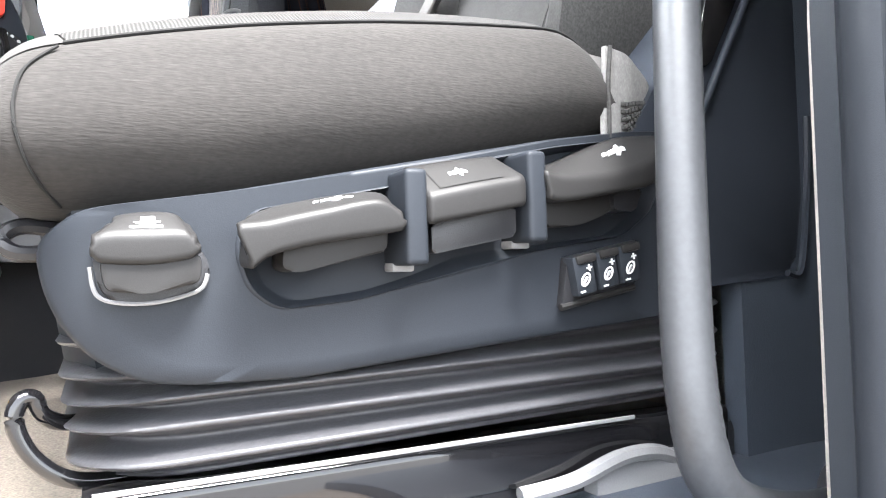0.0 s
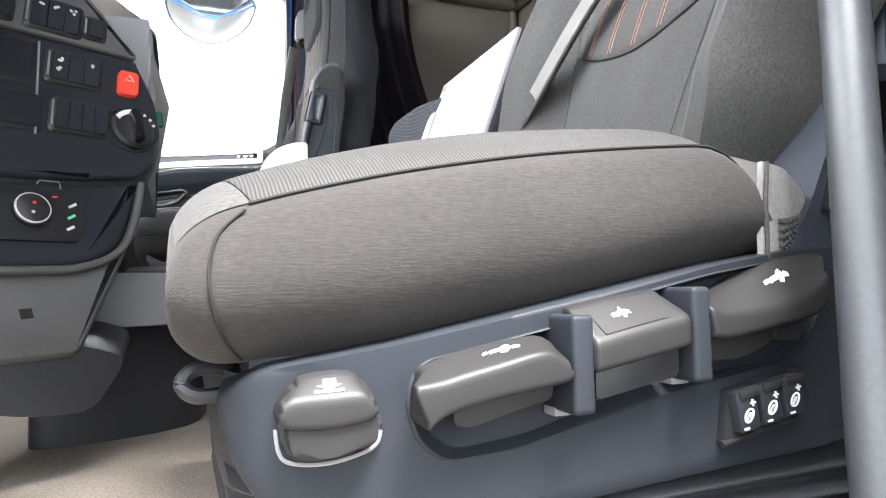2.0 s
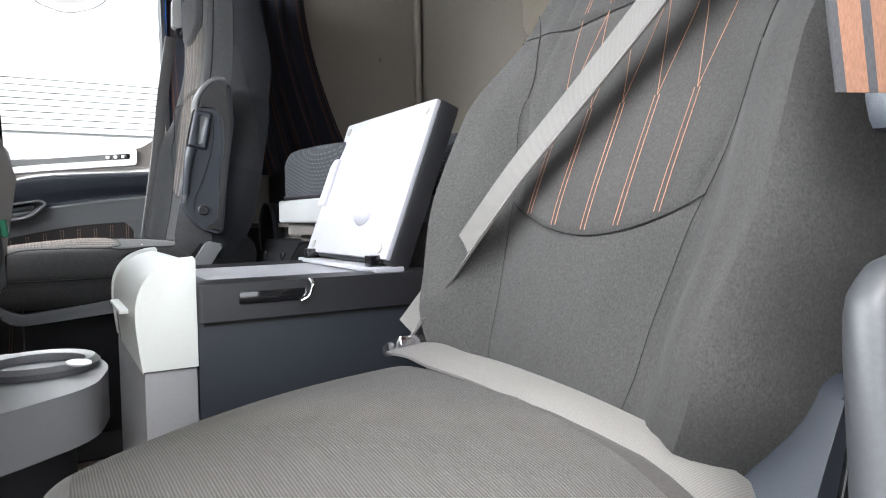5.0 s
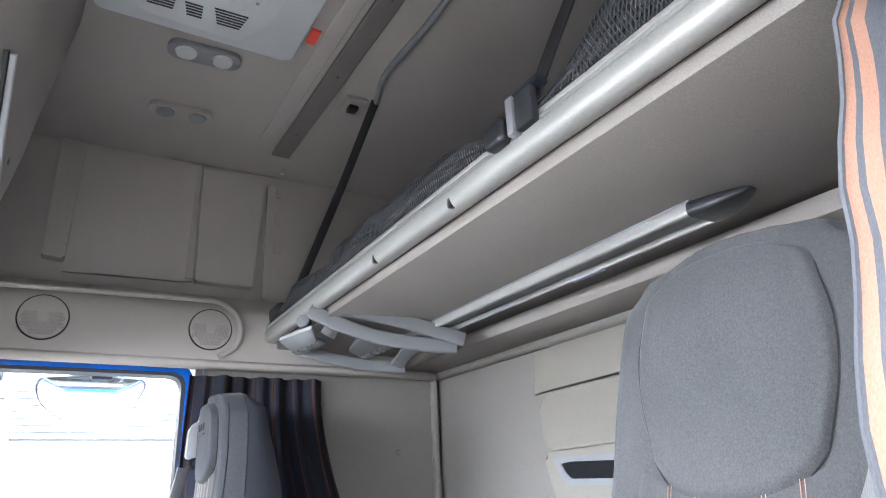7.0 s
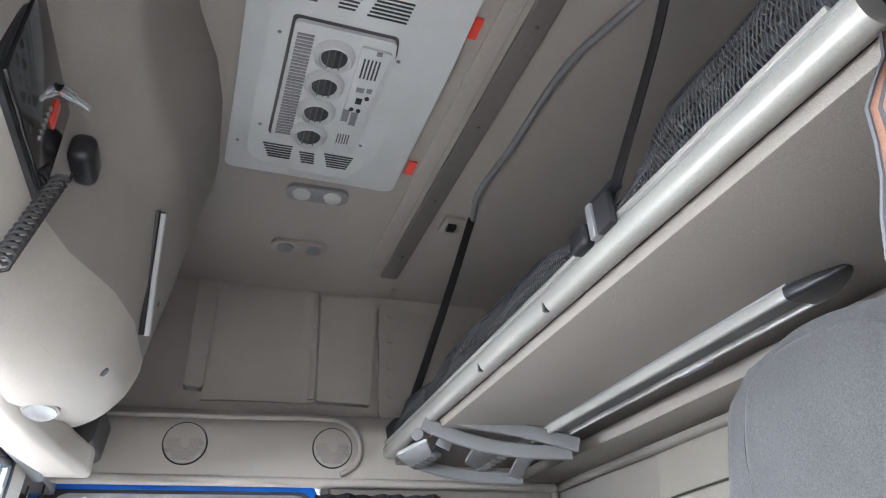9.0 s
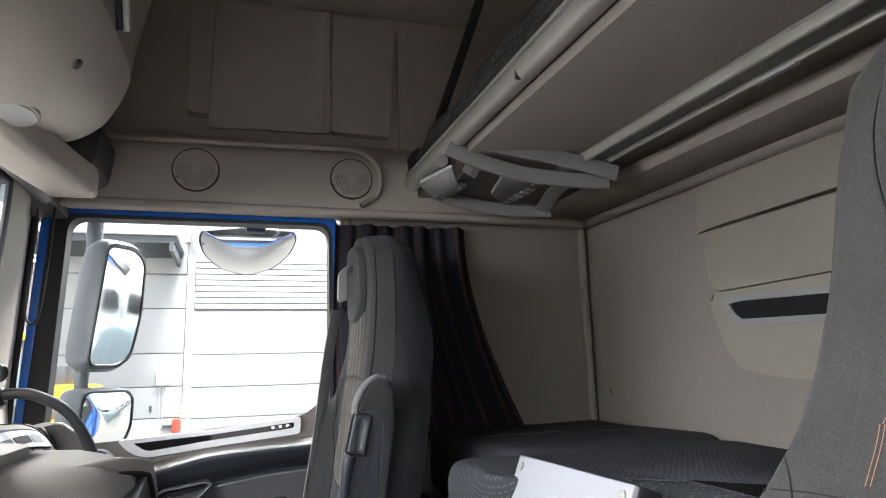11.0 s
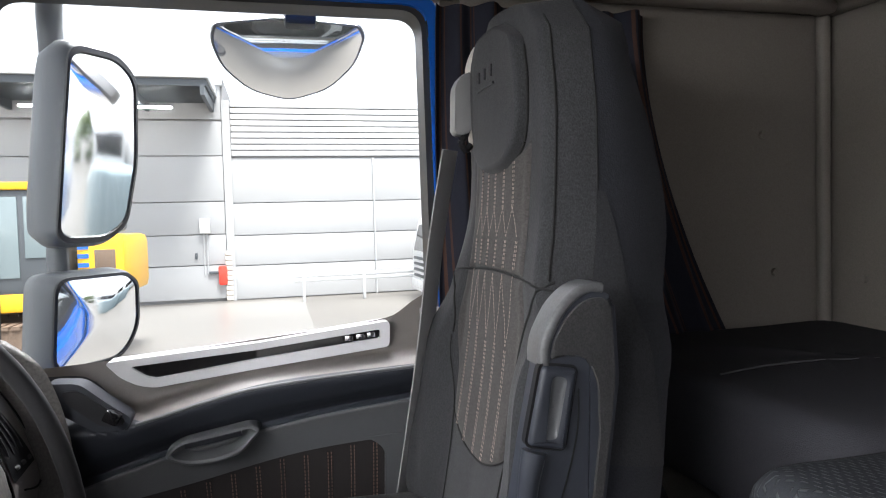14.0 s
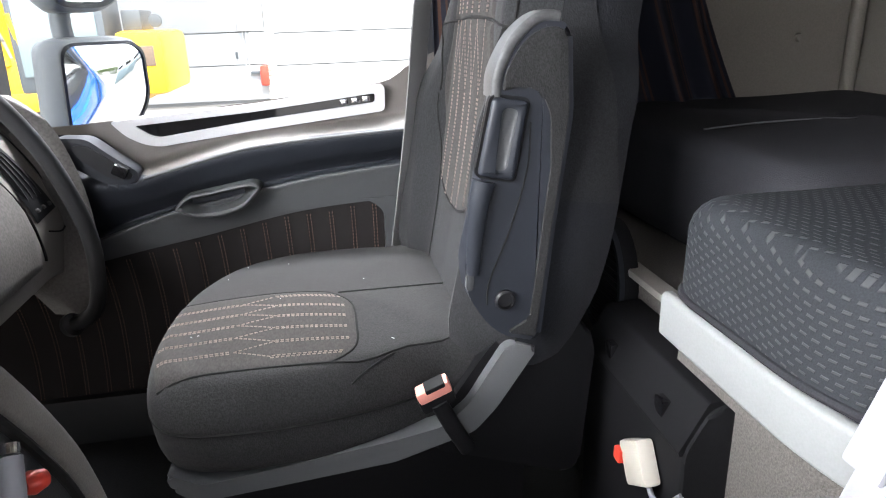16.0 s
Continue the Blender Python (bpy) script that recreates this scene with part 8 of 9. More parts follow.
part("chin_foot", loft([[Vector((a, 0.86 + 0.6 * (a - 0.05), b)) for a, b in c] if k else [stack_at(a, b, -0.022) for a, b in c] for k, c in enumerate((soften([(-0.2, 0.20), (0.105, 0.20), (0.160, 0.180), (0.125, 0.120), (0.06, 0.125), (-0.1, 0.17)], 0.02), soften([(-0.2, 0.22), (0.100, 0.22), (0.150, 0.200), (0.120, 0.130), (0.06, 0.135), (-0.1, 0.18)], 0.02)))]), plastic_black, stack)
part("small_grille", sweep([stack_at(0.045, 0.236, -0.011), stack_at(0.056, 0.237, -0.011)], rounded(0.012, 0.0015, 0.0006), up=SN), seam_dark, stack)
part("side_lamp", sweep([stack_at(0.184, 0.535, -0.012), stack_at(0.188, 0.515, -0.016)], circle(0.006, 8)), material("dark_green_lens", (0.02, 0.10, 0.06), 0.2), stack, "small green side lamp")
haz = stack_piece(0.119, 0.144, 0.534, 0.574, 0.020, "hazard_button", red_plastic, stack, "red hazard button", 0.014)
tri_ = [stack_at(0.1315 + 0.006 * math.cos(a), 0.560 + 0.006 * math.sin(a), 0.0205) for a in (radians(90), radians(210), radians(330))]
part("triangle", sweep(tri_, circle(0.0008, 5), closed=True, up=SN), icon_white, haz)
KN = (0.1405, 0.483)
rot = part("light_knob", lathe([(0.031, 0), (0.031, 0.006), (0.027, 0.010), (0.001, 0.010)], stack_at(*KN, 0.010), SN, 30), plastic_black, stack, "round black light switch")
gk = box((-0.006, -0.024, 0.0), (0.006, 0.024, 0.018), 0.004)
gk.transform(Matrix.Translation(stack_at(*KN, 0.016)) @ SN.to_track_quat("Z", "Y").to_matrix().to_4x4())
part("grip_bar", gk, plastic_gloss, rot)
part("mark", sweep([stack_at(KN[0] + 0.0245 * math.cos(a), KN[1] + 0.0245 * math.sin(a), 0.0205) for a in [radians(92 + 12 * i) for i in range(6)]], rounded(0.007, 0.002, 0.0008), up=SN), icon_white, rot)
for a in (18, 40, 62, 78):
    q = stack_at(KN[0] + 0.0245 * math.cos(radians(a)), KN[1] + 0.0245 * math.sin(radians(a)), 0.0205)
    part("mark_dot", lathe([(0.0024, 0), (0.0022, 0.001), (0.0005, 0.001)], q, SN, 8), icon_white, rot)
part("knob_ring", sweep([stack_at(KN[0] + 0.0335 * math.cos(a), KN[1] + 0.0335 * math.sin(a), 0.0125) for a in [2 * math.pi * i / 32 for i in range(32)]], circle(0.0016, 6), up=SN, closed=True), plastic_lever, rot)
rng_s = random.Random(11)
for x0, z0, x1, z1, n_, marks in ((0.012, 0.612, 0.070, 0.660, 3, (1, 1, 1)), (0.040, 0.535, 0.097, 0.580, 3, (2, 0, 1)), (0.049, 0.464, 0.109, 0.509, 4, ()), (-0.008, 0.676, 0.052, 0.708, 3, (1, 1, 2)), (0.077, 0.617, 0.099, 0.650, 1, ()),
                                  (-0.07, 0.612, -0.004, 0.660, 3, (1, 1, 1)), (-0.07, 0.525, 0.026, 0.584, 1, ()), (-0.07, 0.460, 0.039, 0.508, 1, ())):
    well = stack_piece(x0 - 0.0035, x1 + 0.0035, z0 - 0.0035, z1 + 0.0035, 0.0150, "switch_frame", plastic_black, stack, "", 0.006)
    part("bright_edge", sweep([stack_at(x0 - 0.001, z0 + 0.004, 0.0165), stack_at(x0 - 0.001, z1 - 0.004, 0.0165)], rounded(0.0028, 0.003, 0.0012), up=SN), plastic_grey, well)
    for k in range(n_):
        wd = (x1 - x0 - 0.004) / n_
        sw = stack_piece(x0 + 0.003 + wd * k, x0 + 0.0024 + wd * (k + 1), z0 + 0.001, z1 - 0.001, 0.0175, "switch", plastic_dark, well, "black switch", 0.006, 0.002)
        for j in range(marks[k] if k < len(marks) else 0):
            cx_, cz_ = x0 + 0.003 + wd * (k + 0.5), z1 - 0.012 - 0.016 * j
            for q in range(3):
                dx, dz = rng_s.uniform(-0.003, 0.003), rng_s.uniform(-0.003, 0.003)
                part("symbol", lathe([(0.0024, 0), (0.0022, 0.0007), (0.0004, 0.0007)], stack_at(cx_ + dx, cz_ + dz, 0.0173), SN, 7), icon_white, sw)
part("divider", sweep([stack_at(0.0335, 0.452, 0.0145), stack_at(0.0305, 0.52, 0.0145), stack_at(0.0275, 0.588, 0.0145)], rounded(0.003, 0.004, 0.0012), up=SN), plastic_grey, stack)
rad = stack_piece(-0.06, 0.096, 0.320, 0.383, 0.002, "radio_panel", plastic_black, stack, "black climate control panel", 0.008, 0.012)
part("dial", lathe([(0.022, 0), (0.022, 0.006), (0.018, 0.009), (0.001, 0.009)], stack_at(0.041, 0.357, 0.002), SN, 26), plastic_black, rad)
part("dial_ring", sweep([stack_at(0.041, 0.357, 0.0085) + SN.orthogonal().normalized() * 0.0185 * math.cos(a) + SN.cross(SN.orthogonal().normalized()) * 0.0185 * math.sin(a) for a in [2 * math.pi * i / 28 for i in range(28)]], circle(0.0024, 6), up=SN, closed=True), silver, rad, "pale dial ring")
for dz, m_ in ((0.006, red_plastic), (-0.006, icon_white)):
    part("dial_mark", lathe([(0.0022, 0), (0.002, 0.0008), (0.0004, 0.0008)], stack_at(0.041, 0.357 + dz, 0.0112), SN, 8), m_, rad)
for k, m_ in enumerate((icon_white, material("green_print", (0.10, 0.5, 0.25), 0.5), icon_white)):
    part("key_mark", sweep([stack_at(0.078, 0.334 + 0.015 * k, 0.0026), stack_at(0.085, 0.339 + 0.015 * k, 0.0026)], rounded(0.0035, 0.001, 0.0004), up=SN), m_, rad)
part("red_mark", sweep([stack_at(0.060, 0.376, 0.0026), stack_at(0.066, 0.377, 0.0026)], rounded(0.0022, 0.001, 0.0004), up=SN), red_plastic, rad)
part("slot_rim", sweep([stack_at(x, z, 0.002) for x, z in ((0.044, 0.392), (0.046, 0.397), (0.066, 0.397), (0.068, 0.388))], circle(0.0012, 6), up=SN), plastic_grey, stack)
CHEEK = curve_points([(0.06, 1.08, 0.752), (0.12, 1.16, 0.756), (0.152, 1.215, 0.748), (0.157, 1.235, 0.735), (0.160, 1.266, 0.700), (0.160, 1.294, 0.665), (0.160, 1.321, 0.626), (0.158, 1.352, 0.577), (0.154, 1.386, 0.502), (0.150, 1.405, 0.43)], 6)
CHEEK = [p + Vector((-0.002, -0.014, -0.008)) for p in CHEEK]
part("edge_rim", sweep(CHEEK, rounded(0.024, 0.026, 0.008)), dash_taupe, stack, "grey curved rim")
part("rim_edge", sweep([p + Vector((0.004, 0.010, 0.006)) for p in CHEEK], circle(0.0035, 8)), dash_taupe, stack, "paler outer edge")
part("rim_gap", sweep([p + Vector((0.0095, -0.016, -0.008)) for p in CHEEK], circle(0.0035, 8)), seam_dark, stack)
part("side_face", yz([(1.02, 0.70)] + [(p.y - 0.012, p.z - 0.008) for p in CHEEK if p.z < 0.74 and p.y > 1.2] + [(1.02, 0.43)], 0.03, 0.161), door_grey, stack, "dark rear-facing panel")
part("brake_lever", sweep([(0.172, 1.249, 0.640), (0.175, 1.238, 0.626), (0.178, 1.222, 0.604)], circle(0.0065, 14)), white_plastic, stack, "white hand-brake lever")
part("lever_cap", sweep([(0.1718, 1.2497, 0.6410), (0.1708, 1.2535, 0.6455)], circle(0.0056, 14)), chrome, stack)
part("lever_socket", pillow((0.155, 1.245, 0.600), (0.170, 1.268, 0.622), 0.006, 0.0005), plastic_black, stack)
part("brake_knob", lathe([(0.0055, 0), (0.0075, 0.006), (0.0055, 0.014), (0.001, 0.016)], (0.168, 1.260, 0.613), (0.5, 0.8, -0.25), 14), red_plastic, stack, "red knob")
# steering wheel
wheel = thing("steering_wheel", "black steering wheel tilted towards the driver seat", "steering wheel", (0.10, 0.45, 0.62))
wc, wa = Vector((-0.015, 0.44, 0.700)), Vector((0.62, 0, 0.78)).normalized()
wu = Vector((0, 1, 0))
wv = wa.cross(wu)
rim_pts = [wc + (wu * math.cos(a) + wv * math.sin(a)) * 0.215 for a in [2 * math.pi * i / 48 for i in range(48)]]
part("rim", sweep(rim_pts, circle(0.0165, 10), up=wa, closed=True), plastic_black, wheel)
part("hub", lathe([(0.075, -0.03), (0.085, 0.0), (0.07, 0.02), (0.001, 0.025)], wc - wa * 0.02, wa, 24), plastic_dark, wheel)
for a in (20, 160, 250, 290):
    d = wu * math.cos(radians(a)) + wv * math.sin(radians(a))
    part("spoke", sweep([wc + d * 0.05 - wa * 0.015, wc + d * 0.21], rounded(0.04, 0.014, 0.005), up=wa), plastic_dark, wheel)
part("column", sweep([wc - wa * 0.03, (-0.20, 0.43, 0.45)], circle(0.05, 14)), plastic_dark, wheel)
# low console with cup holder
low = thing("low_console", "grey low console with a round cup holder", "console", (0.2, 1.25, 0.0))
part("slab", xy(soften([(0.02, 0.90), (0.16, 0.96), (0.28, 1.06), (0.31, 1.20), (0.28, 1.40), (0.02, 1.44)], 0.05, 5), 0.205, 0.285, 0.008), plastic_grey, low)
part("foot", xy(soften([(0.0, 0.98), (0.14, 1.02), (0.24, 1.10), (0.26, 1.22), (0.22, 1.38), (0.0, 1.42)], 0.05, 5), 0.0, 0.205, 0.01), dash_dark, low)
part("cup_ring", lathe([(0.085, 0.0), (0.092, 0.012), (0.084, 0.020), (0.070, 0.016), (0.066, -0.02), (0.001, -0.022)], (0.205, 1.235, 0.283), (0, 0, 1), 32), plastic_grey, low)
part("cup_floor", lathe([(0.066, 0.0), (0.064, 0.004), (0.001, 0.004)], (0.205, 1.235, 0.268), (0, 0, 1), 24), pale_plastic, low, "pale cup mat")
part("coin", lathe([(0.018, 0), (0.018, 0.003), (0.001, 0.003)], (0.262, 1.16, 0.302), (0.1, -0.1, 1), 18), silver, low, "round silver badge")

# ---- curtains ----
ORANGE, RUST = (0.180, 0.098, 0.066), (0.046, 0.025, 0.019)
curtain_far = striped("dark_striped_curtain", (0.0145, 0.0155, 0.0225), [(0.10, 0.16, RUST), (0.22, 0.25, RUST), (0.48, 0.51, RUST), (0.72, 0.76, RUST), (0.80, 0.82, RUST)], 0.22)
curtain_near = striped("orange_striped_curtain", (0.052, 0.053, 0.057), [(0.06, 0.20, ORANGE), (0.26, 0.37, ORANGE), (0.50, 0.525, ORANGE), (0.58, 0.60, ORANGE), (0.76, 0.96, ORANGE)], 0.0735)


def far_curtain(u, v):
    z = 1.335 - 0.665 * v
    x = 0.568 + 0.432 * u + (0.03 + 0.20 * u) * v ** 1.6 - 0.03 * v
    y = 2.155 + 0.020 * math.sin(u * 46 + 0.8 * v) * (0.6 + 0.4 * v) + 0.012 * math.sin(u * 19 + 2 * v)
    return (x, y, z)


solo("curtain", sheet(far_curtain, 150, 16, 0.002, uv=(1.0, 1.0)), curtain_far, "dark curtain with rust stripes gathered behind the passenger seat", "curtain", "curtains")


def near_curtain(u, v):
    z = 1.56 - 0.965 * v - 0.012 * u
    edge = lerp([(0.55, 0.620), (0.70, 0.600), (0.94, 0.630), (1.10, 0.680), (1.25, 0.732), (1.40, 0.815), (1.60, 0.95)], z)
    return (edge + 0.17 * u, 0.170 - 0.105 * u + 0.012 * math.sin(u * 9 + 0.6) + 0.008 * math.sin(14 * u + 3 * v), z)


solo("curtain", sheet(near_curtain, 60, 24, 0.003, uv=(0.20, 1.0)), curtain_near, "grey curtain with broad orange stripes by the driver door", "curtain", "curtains")

# ---- mirrors on the passenger door ----
MN, MT = Vector((0.79, -0.61, -0.08)).normalized(), Vector((0.61, 0.79, 0)).normalized()  # how the door mirrors face
MU = MN.cross(MT) if MN.cross(MT).z > 0 else MT.cross(MN)


def mirror_head(name, label, centre, outline, depth, dome):
    """A door mirror: convex glass in a bezel before a rounded housing; the outline is (across, up) about the centre."""
    centre = Vector(centre)
    edge = soften(outline, 0.035, 5)
    th = thing(name, label, "mirror", centre, "door mirrors")

    def ring(k, out, lift=0.0):
        return [centre + MT * (a * k) + MU * (b * k) + MN * (out + lift) for a, b in edge]

    part("housing", loft([ring(1.02, 0.0), ring(1.08, -0.012), ring(1.10, -0.05), ring(1.02, -depth * 0.75), ring(0.80, -depth), ring(0.3, -depth * 1.05)]), mirror_grey, th, "grey housing")
    part("bezel", loft([ring(1.03, -0.004), ring(1.03, 0.004), ring(0.97, 0.006), ring(0.95, 0.001)]), plastic_black, th)
    part("glass", loft([ring(0.955, 0.0015 + dome * (1 - 0.9)), ring(0.8, 0.0015 + dome * (1 - 0.64)), ring(0.6, 0.0015 + dome * (1 - 0.36)), ring(0.4, 0.0015 + dome * (1 - 0.16)), ring(0.2, 0.0015 + dome * 0.96), ring(0.03, 0.0015 + dome)]), mirror, th, "mirror glass", angle=80)
    return th


mirror_grey = material("mirror_housing_grey", (0.075, 0.08, 0.085), 0.45, grain=0.2, bump=0.2)
big = mirror_head("wing_mirror", "tall grey wing mirror outside the passenger window", (-0.100, 2.53, 1.108), [(-0.095, -0.195), (-0.070, 0.205), (0.045, 0.205), (0.095, 0.165), (0.100, -0.02), (0.075, -0.16), (0.02, -0.195)], 0.125, 0.0018)
small = mirror_head("wing_mirror", "squat grey wide-angle mirror outside the passenger window", (-0.118, 2.52, 0.738), [(-0.100, -0.095), (-0.095, 0.098), (0.075, 0.098), (0.105, 0.075), (0.110, -0.03), (0.065, -0.092)], 0.125, 0.014)
part("stem", sweep(curve_points([(-0.20, 2.58, 0.82), (-0.205, 2.58, 0.87), (-0.20, 2.58, 0.93)], 4), circle(0.022, 12)), mirror_grey, big)
part("arm", sweep(curve_points([(-0.19, 2.57, 1.28), (-0.19, 2.56, 1.39), (-0.17, 2.50, 1.44), (-0.13, 2.38, 1.47)], 6), circle(0.026, 12)), mirror_grey, big)
part("upper_bracket", box((-0.30, 2.26, 1.43), (-0.05, 2.42, 1.50), 0.02), mirror_grey, big)
kerb = thing("kerb_mirror", "wide kerb mirror above the passenger window", "mirror", (0.31, 2.38, 1.3), "door mirrors")
kerb_out = [(0.150, 1.315), (0.160, 1.340), (0.29, 1.352), (0.455, 1.345), (0.470, 1.328), (0.455, 1.285), (0.40, 1.240), (0.31, 1.217), (0.22, 1.235), (0.165, 1.275)]


def bowl(u, v, out):
    """Convex glass that looks down at the kerb."""
    cx, cz = 0.31, 1.283
    p = soften(kerb_out, 0.03, 4)
    i = min(int(u * len(p)), len(p) - 1) % len(p)
    x, z = p[i]
    dz = (z - cz) * v
    sag = 0.030 * v * v + out
    return Vector((cx + (x - cx) * v, 2.46 - 1.4 * dz + 0.60 * sag, cz + dz + 0.35 * sag))


kn = len(soften(kerb_out, 0.03, 4))
disc = loft([[bowl((i + 0.5) / kn, v, 0.0) for i in range(kn)] for v in (1.0, 0.85, 0.6, 0.3, 0.02)])
part("glass", disc, mirror, kerb, "convex mirror glass")
part("housing", loft([[bowl((i + 0.5) / kn, v, o) for i in range(kn)] for v, o in ((1.015, -0.002), (1.03, 0.01), (0.9, 0.06), (0.4, 0.10), (0.05, 0.11))]), plastic_grey, kerb)
part("mount", box((0.30, 2.36, 1.345), (0.365, 2.46, 1.42), 0.01), plastic_black, kerb)
part("clamp", box((0.245, 2.255, 1.355), (0.275, 2.29, 1.385), 0.004), plastic_black, kerb)
front_mirror = thing("front_mirror", "grey front mirror outside the windscreen corner", "mirror", (-0.45, 1.93, 1.2), "door mirrors")
fm_glass = soften([(-0.427, 1.190), (-0.456, 1.171), (-0.518, 1.153), (-0.606, 1.152), (-0.655, 1.205), (-0.600, 1.258), (-0.470, 1.247)], 0.012, 4)
part("housing", loft([[(x, y, z) for x, z in grown(fm_glass, d)] for d, y in ((0.002, 1.930), (0.004, 1.945), (0.0, 1.975), (-0.02, 2.01))]), plastic_dark, front_mirror)
part("glass", loft([[(x, y, z) for x, z in grown(fm_glass, d)] for d, y in ((-0.001, 1.9305), (-0.012, 1.9285), (-0.030, 1.9270), (-0.045, 1.9265))]), mirror, front_mirror, "convex mirror glass", angle=80)
part("pod", pillow((-0.468, 1.90, 1.248), (-0.418, 1.97, 1.303), 0.022, 0.001), plastic_black, front_mirror, "black joint cover")
part("arm", sweep(curve_points([(-0.455, 1.935, 1.29), (-0.450, 1.94, 1.33), (-0.435, 1.95, 1.38), (-0.42, 1.96, 1.46)], 5), circle(0.012, 10)), plastic_dark, front_mirror)
def paper_stuff(name, color):
    """Thin printed paper that lets daylight through."""
    m = material(name, color, 0.8, grain=0.1, blotch=0.06)
    n, l = m.node_tree.nodes, m.node_tree.links
    thin, mix = n.new("ShaderNodeBsdfTranslucent"), n.new("ShaderNodeMixShader")
    thin.inputs["Color"].default_value, mix.inputs[0].default_value = (*color, 1), 0.46
    l.new(n["Principled BSDF"].outputs[0], mix.inputs[1])
    l.new(thin.outputs[0], mix.inputs[2])
    l.new(mix.outputs[0], n["Material Output"].inputs[0])
    return m


# price sheet stuck inside the windscreen
sheet_ob = thing("windscreen_sheet", "pale green printed paper sheet in the windscreen", "paper sheet", (-0.30, 1.68, 0.8))


def paper(u, v, out=0.0):
    low = Vector((-0.334, 1.637, 0.821)).lerp(Vector((-0.285, 1.808, 0.823)), u)
    high = Vector((-0.312, 1.629, 0.985)).lerp(Vector((-0.261, 1.812, 0.974)), u)
    return low.lerp(high, v) + Vector((0.96, -0.28, 0)) * (out + 0.003 * math.sin(3 * u))


part("paper", sheet(paper, 8, 4, 0.0008), paper_stuff("pale_green_paper", (0.66, 0.72, 0.62)), sheet_ob)
part("green_field", sheet(lambda u, v: paper(0.62 + 0.36 * u, 0.86 + 0.12 * v, 0.0012), 4, 2, 0.0004), paper_stuff("dark_green_print", (0.02, 0.10, 0.055)), sheet_ob, "dark green printed field")
ink = paper_stuff("grey_print", (0.22, 0.26, 0.22))
for k, (a, b, z0, z1) in enumerate(((0.10, 0.55, 0.89, 0.95), (0.50, 0.96, 0.78, 0.81), (0.60, 0.96, 0.68, 0.70), (0.66, 0.96, 0.62, 0.64), (0.55, 0.96, 0.56, 0.58), (0.60, 0.96, 0.50, 0.52), (0.62, 0.90, 0.20, 0.25))):
    part("print_bar", sheet(lambda u, v, a=a, b=b, z0=z0, z1=z1: paper(a + (b - a) * u, z0 + (z1 - z0) * v, 0.0012), 2, 1, 0.0004), ink, sheet_ob)
part("grey_square", sheet(lambda u, v: paper(0.08 + 0.38 * u, 0.30 + 0.46 * v, 0.0012), 2, 2, 0.0004), paper_stuff("mid_grey_print", (0.36, 0.40, 0.35)), sheet_ob, "plain grey printed square")
part("green_strip", sheet(lambda u, v: paper(0.02 + 0.46 * u, 0.10 + 0.10 * v, 0.0012), 2, 1, 0.0004), paper_stuff("green_print_strip", (0.05, 0.30, 0.14)), sheet_ob, "green printed strip")


# ---- outside: yard, building, machines ----
GZ, BY = -1.22, 21.0
shell("ground", box((-600, -600, GZ - 1), (600, 900, GZ)), asphalt, "wet grey asphalt of the truck yard", "ground")
solo("concrete_slab", box((-6.5, 13.2, GZ), (0.95, 20.4, GZ + 0.006)), concrete, "wet pale concrete slab in the yard", "slab", kind="structure")
hall = thing("industrial_building", "pale grey panelled industrial hall with a canopy", "building", (0, BY, GZ))
part("wall", box((-1.1, BY + 0.06, GZ), (40, BY + 8, 4.50)), panel_joint, hall)
part("wall", box((-40, BY + 0.06, GZ), (-1.1, BY + 8, 5.2)), panel_joint, hall)
levels = [GZ + 0.02, -0.22, 0.66, 1.60, 2.90]
for z0, z1 in zip(levels, levels[1:]):
    x = -0.95
    for w in (4.1, 9.0, 9.0):
        part("wall_panel", box((x + 0.012, BY, z0 + 0.015), (x + w - 0.012, BY + 0.08, z1 - 0.015), 0.004), panel_grey, hall)
        x += w
    x = -1.16
    for w in (7.6, 7.6, 7.6):
        part("wall_panel", box((x - w + 0.012, BY - 0.03, z0 + 0.075), (x - 0.012, BY + 0.08, z1 + 0.045), 0.004), panel_grey, hall)
        x -= w
for z0, z1 in ((2.96, 3.95), (3.98, 5.0)):
    x = -1.16
    for w in (7.6, 7.6, 7.6):
        part("wall_panel", box((x - w + 0.012, BY - 0.03, z0 + 0.015), (x - 0.012, BY + 0.08, z1 - 0.015), 0.004), panel_grey, hall)
        x -= w
for k in range(9):
    z = 2.95 + 0.175 * k
    part("cladding_board", box((-0.92, BY - 0.05, z), (14, BY + 0.05, z + 0.150), 0.02), louvre_grey, hall)
part("corner_strip", box((-1.15, BY - 0.05, GZ), (-0.93, BY + 0.06, 4.55)), panel_grey, hall)
for k in range(10):
    part("brick", box((-1.20, BY - 0.09, GZ + 0.02 + 0.145 * k), (-1.02, BY - 0.02, GZ + 0.145 + 0.145 * k), 0.01), brick_mat, hall)
part("downpipe", box((3.14, BY - 0.04, GZ), (3.19, BY, 2.9)), galvanised, hall)
cab_ = part("cabinet", box((-1.86, BY - 0.18, 0.76), (-1.58, BY - 0.03, 1.18), 0.02), white_paint, hall, "white electrical cabinet")
for dx in (-0.05, 0.04):
    part("conduit", box((-1.73 + dx, BY - 0.07, -0.45), (-1.70 + dx, BY - 0.03, 0.78)), galvanised, cab_)
part("valve_row", box((-1.66, BY - 0.12, -0.42), (-1.38, BY - 0.03, -0.34), 0.02), dark_steel, hall)
part("small_box", box((-2.02, BY - 0.08, 0.02), (-1.95, BY - 0.03, 0.2), 0.01), dark_steel, hall)
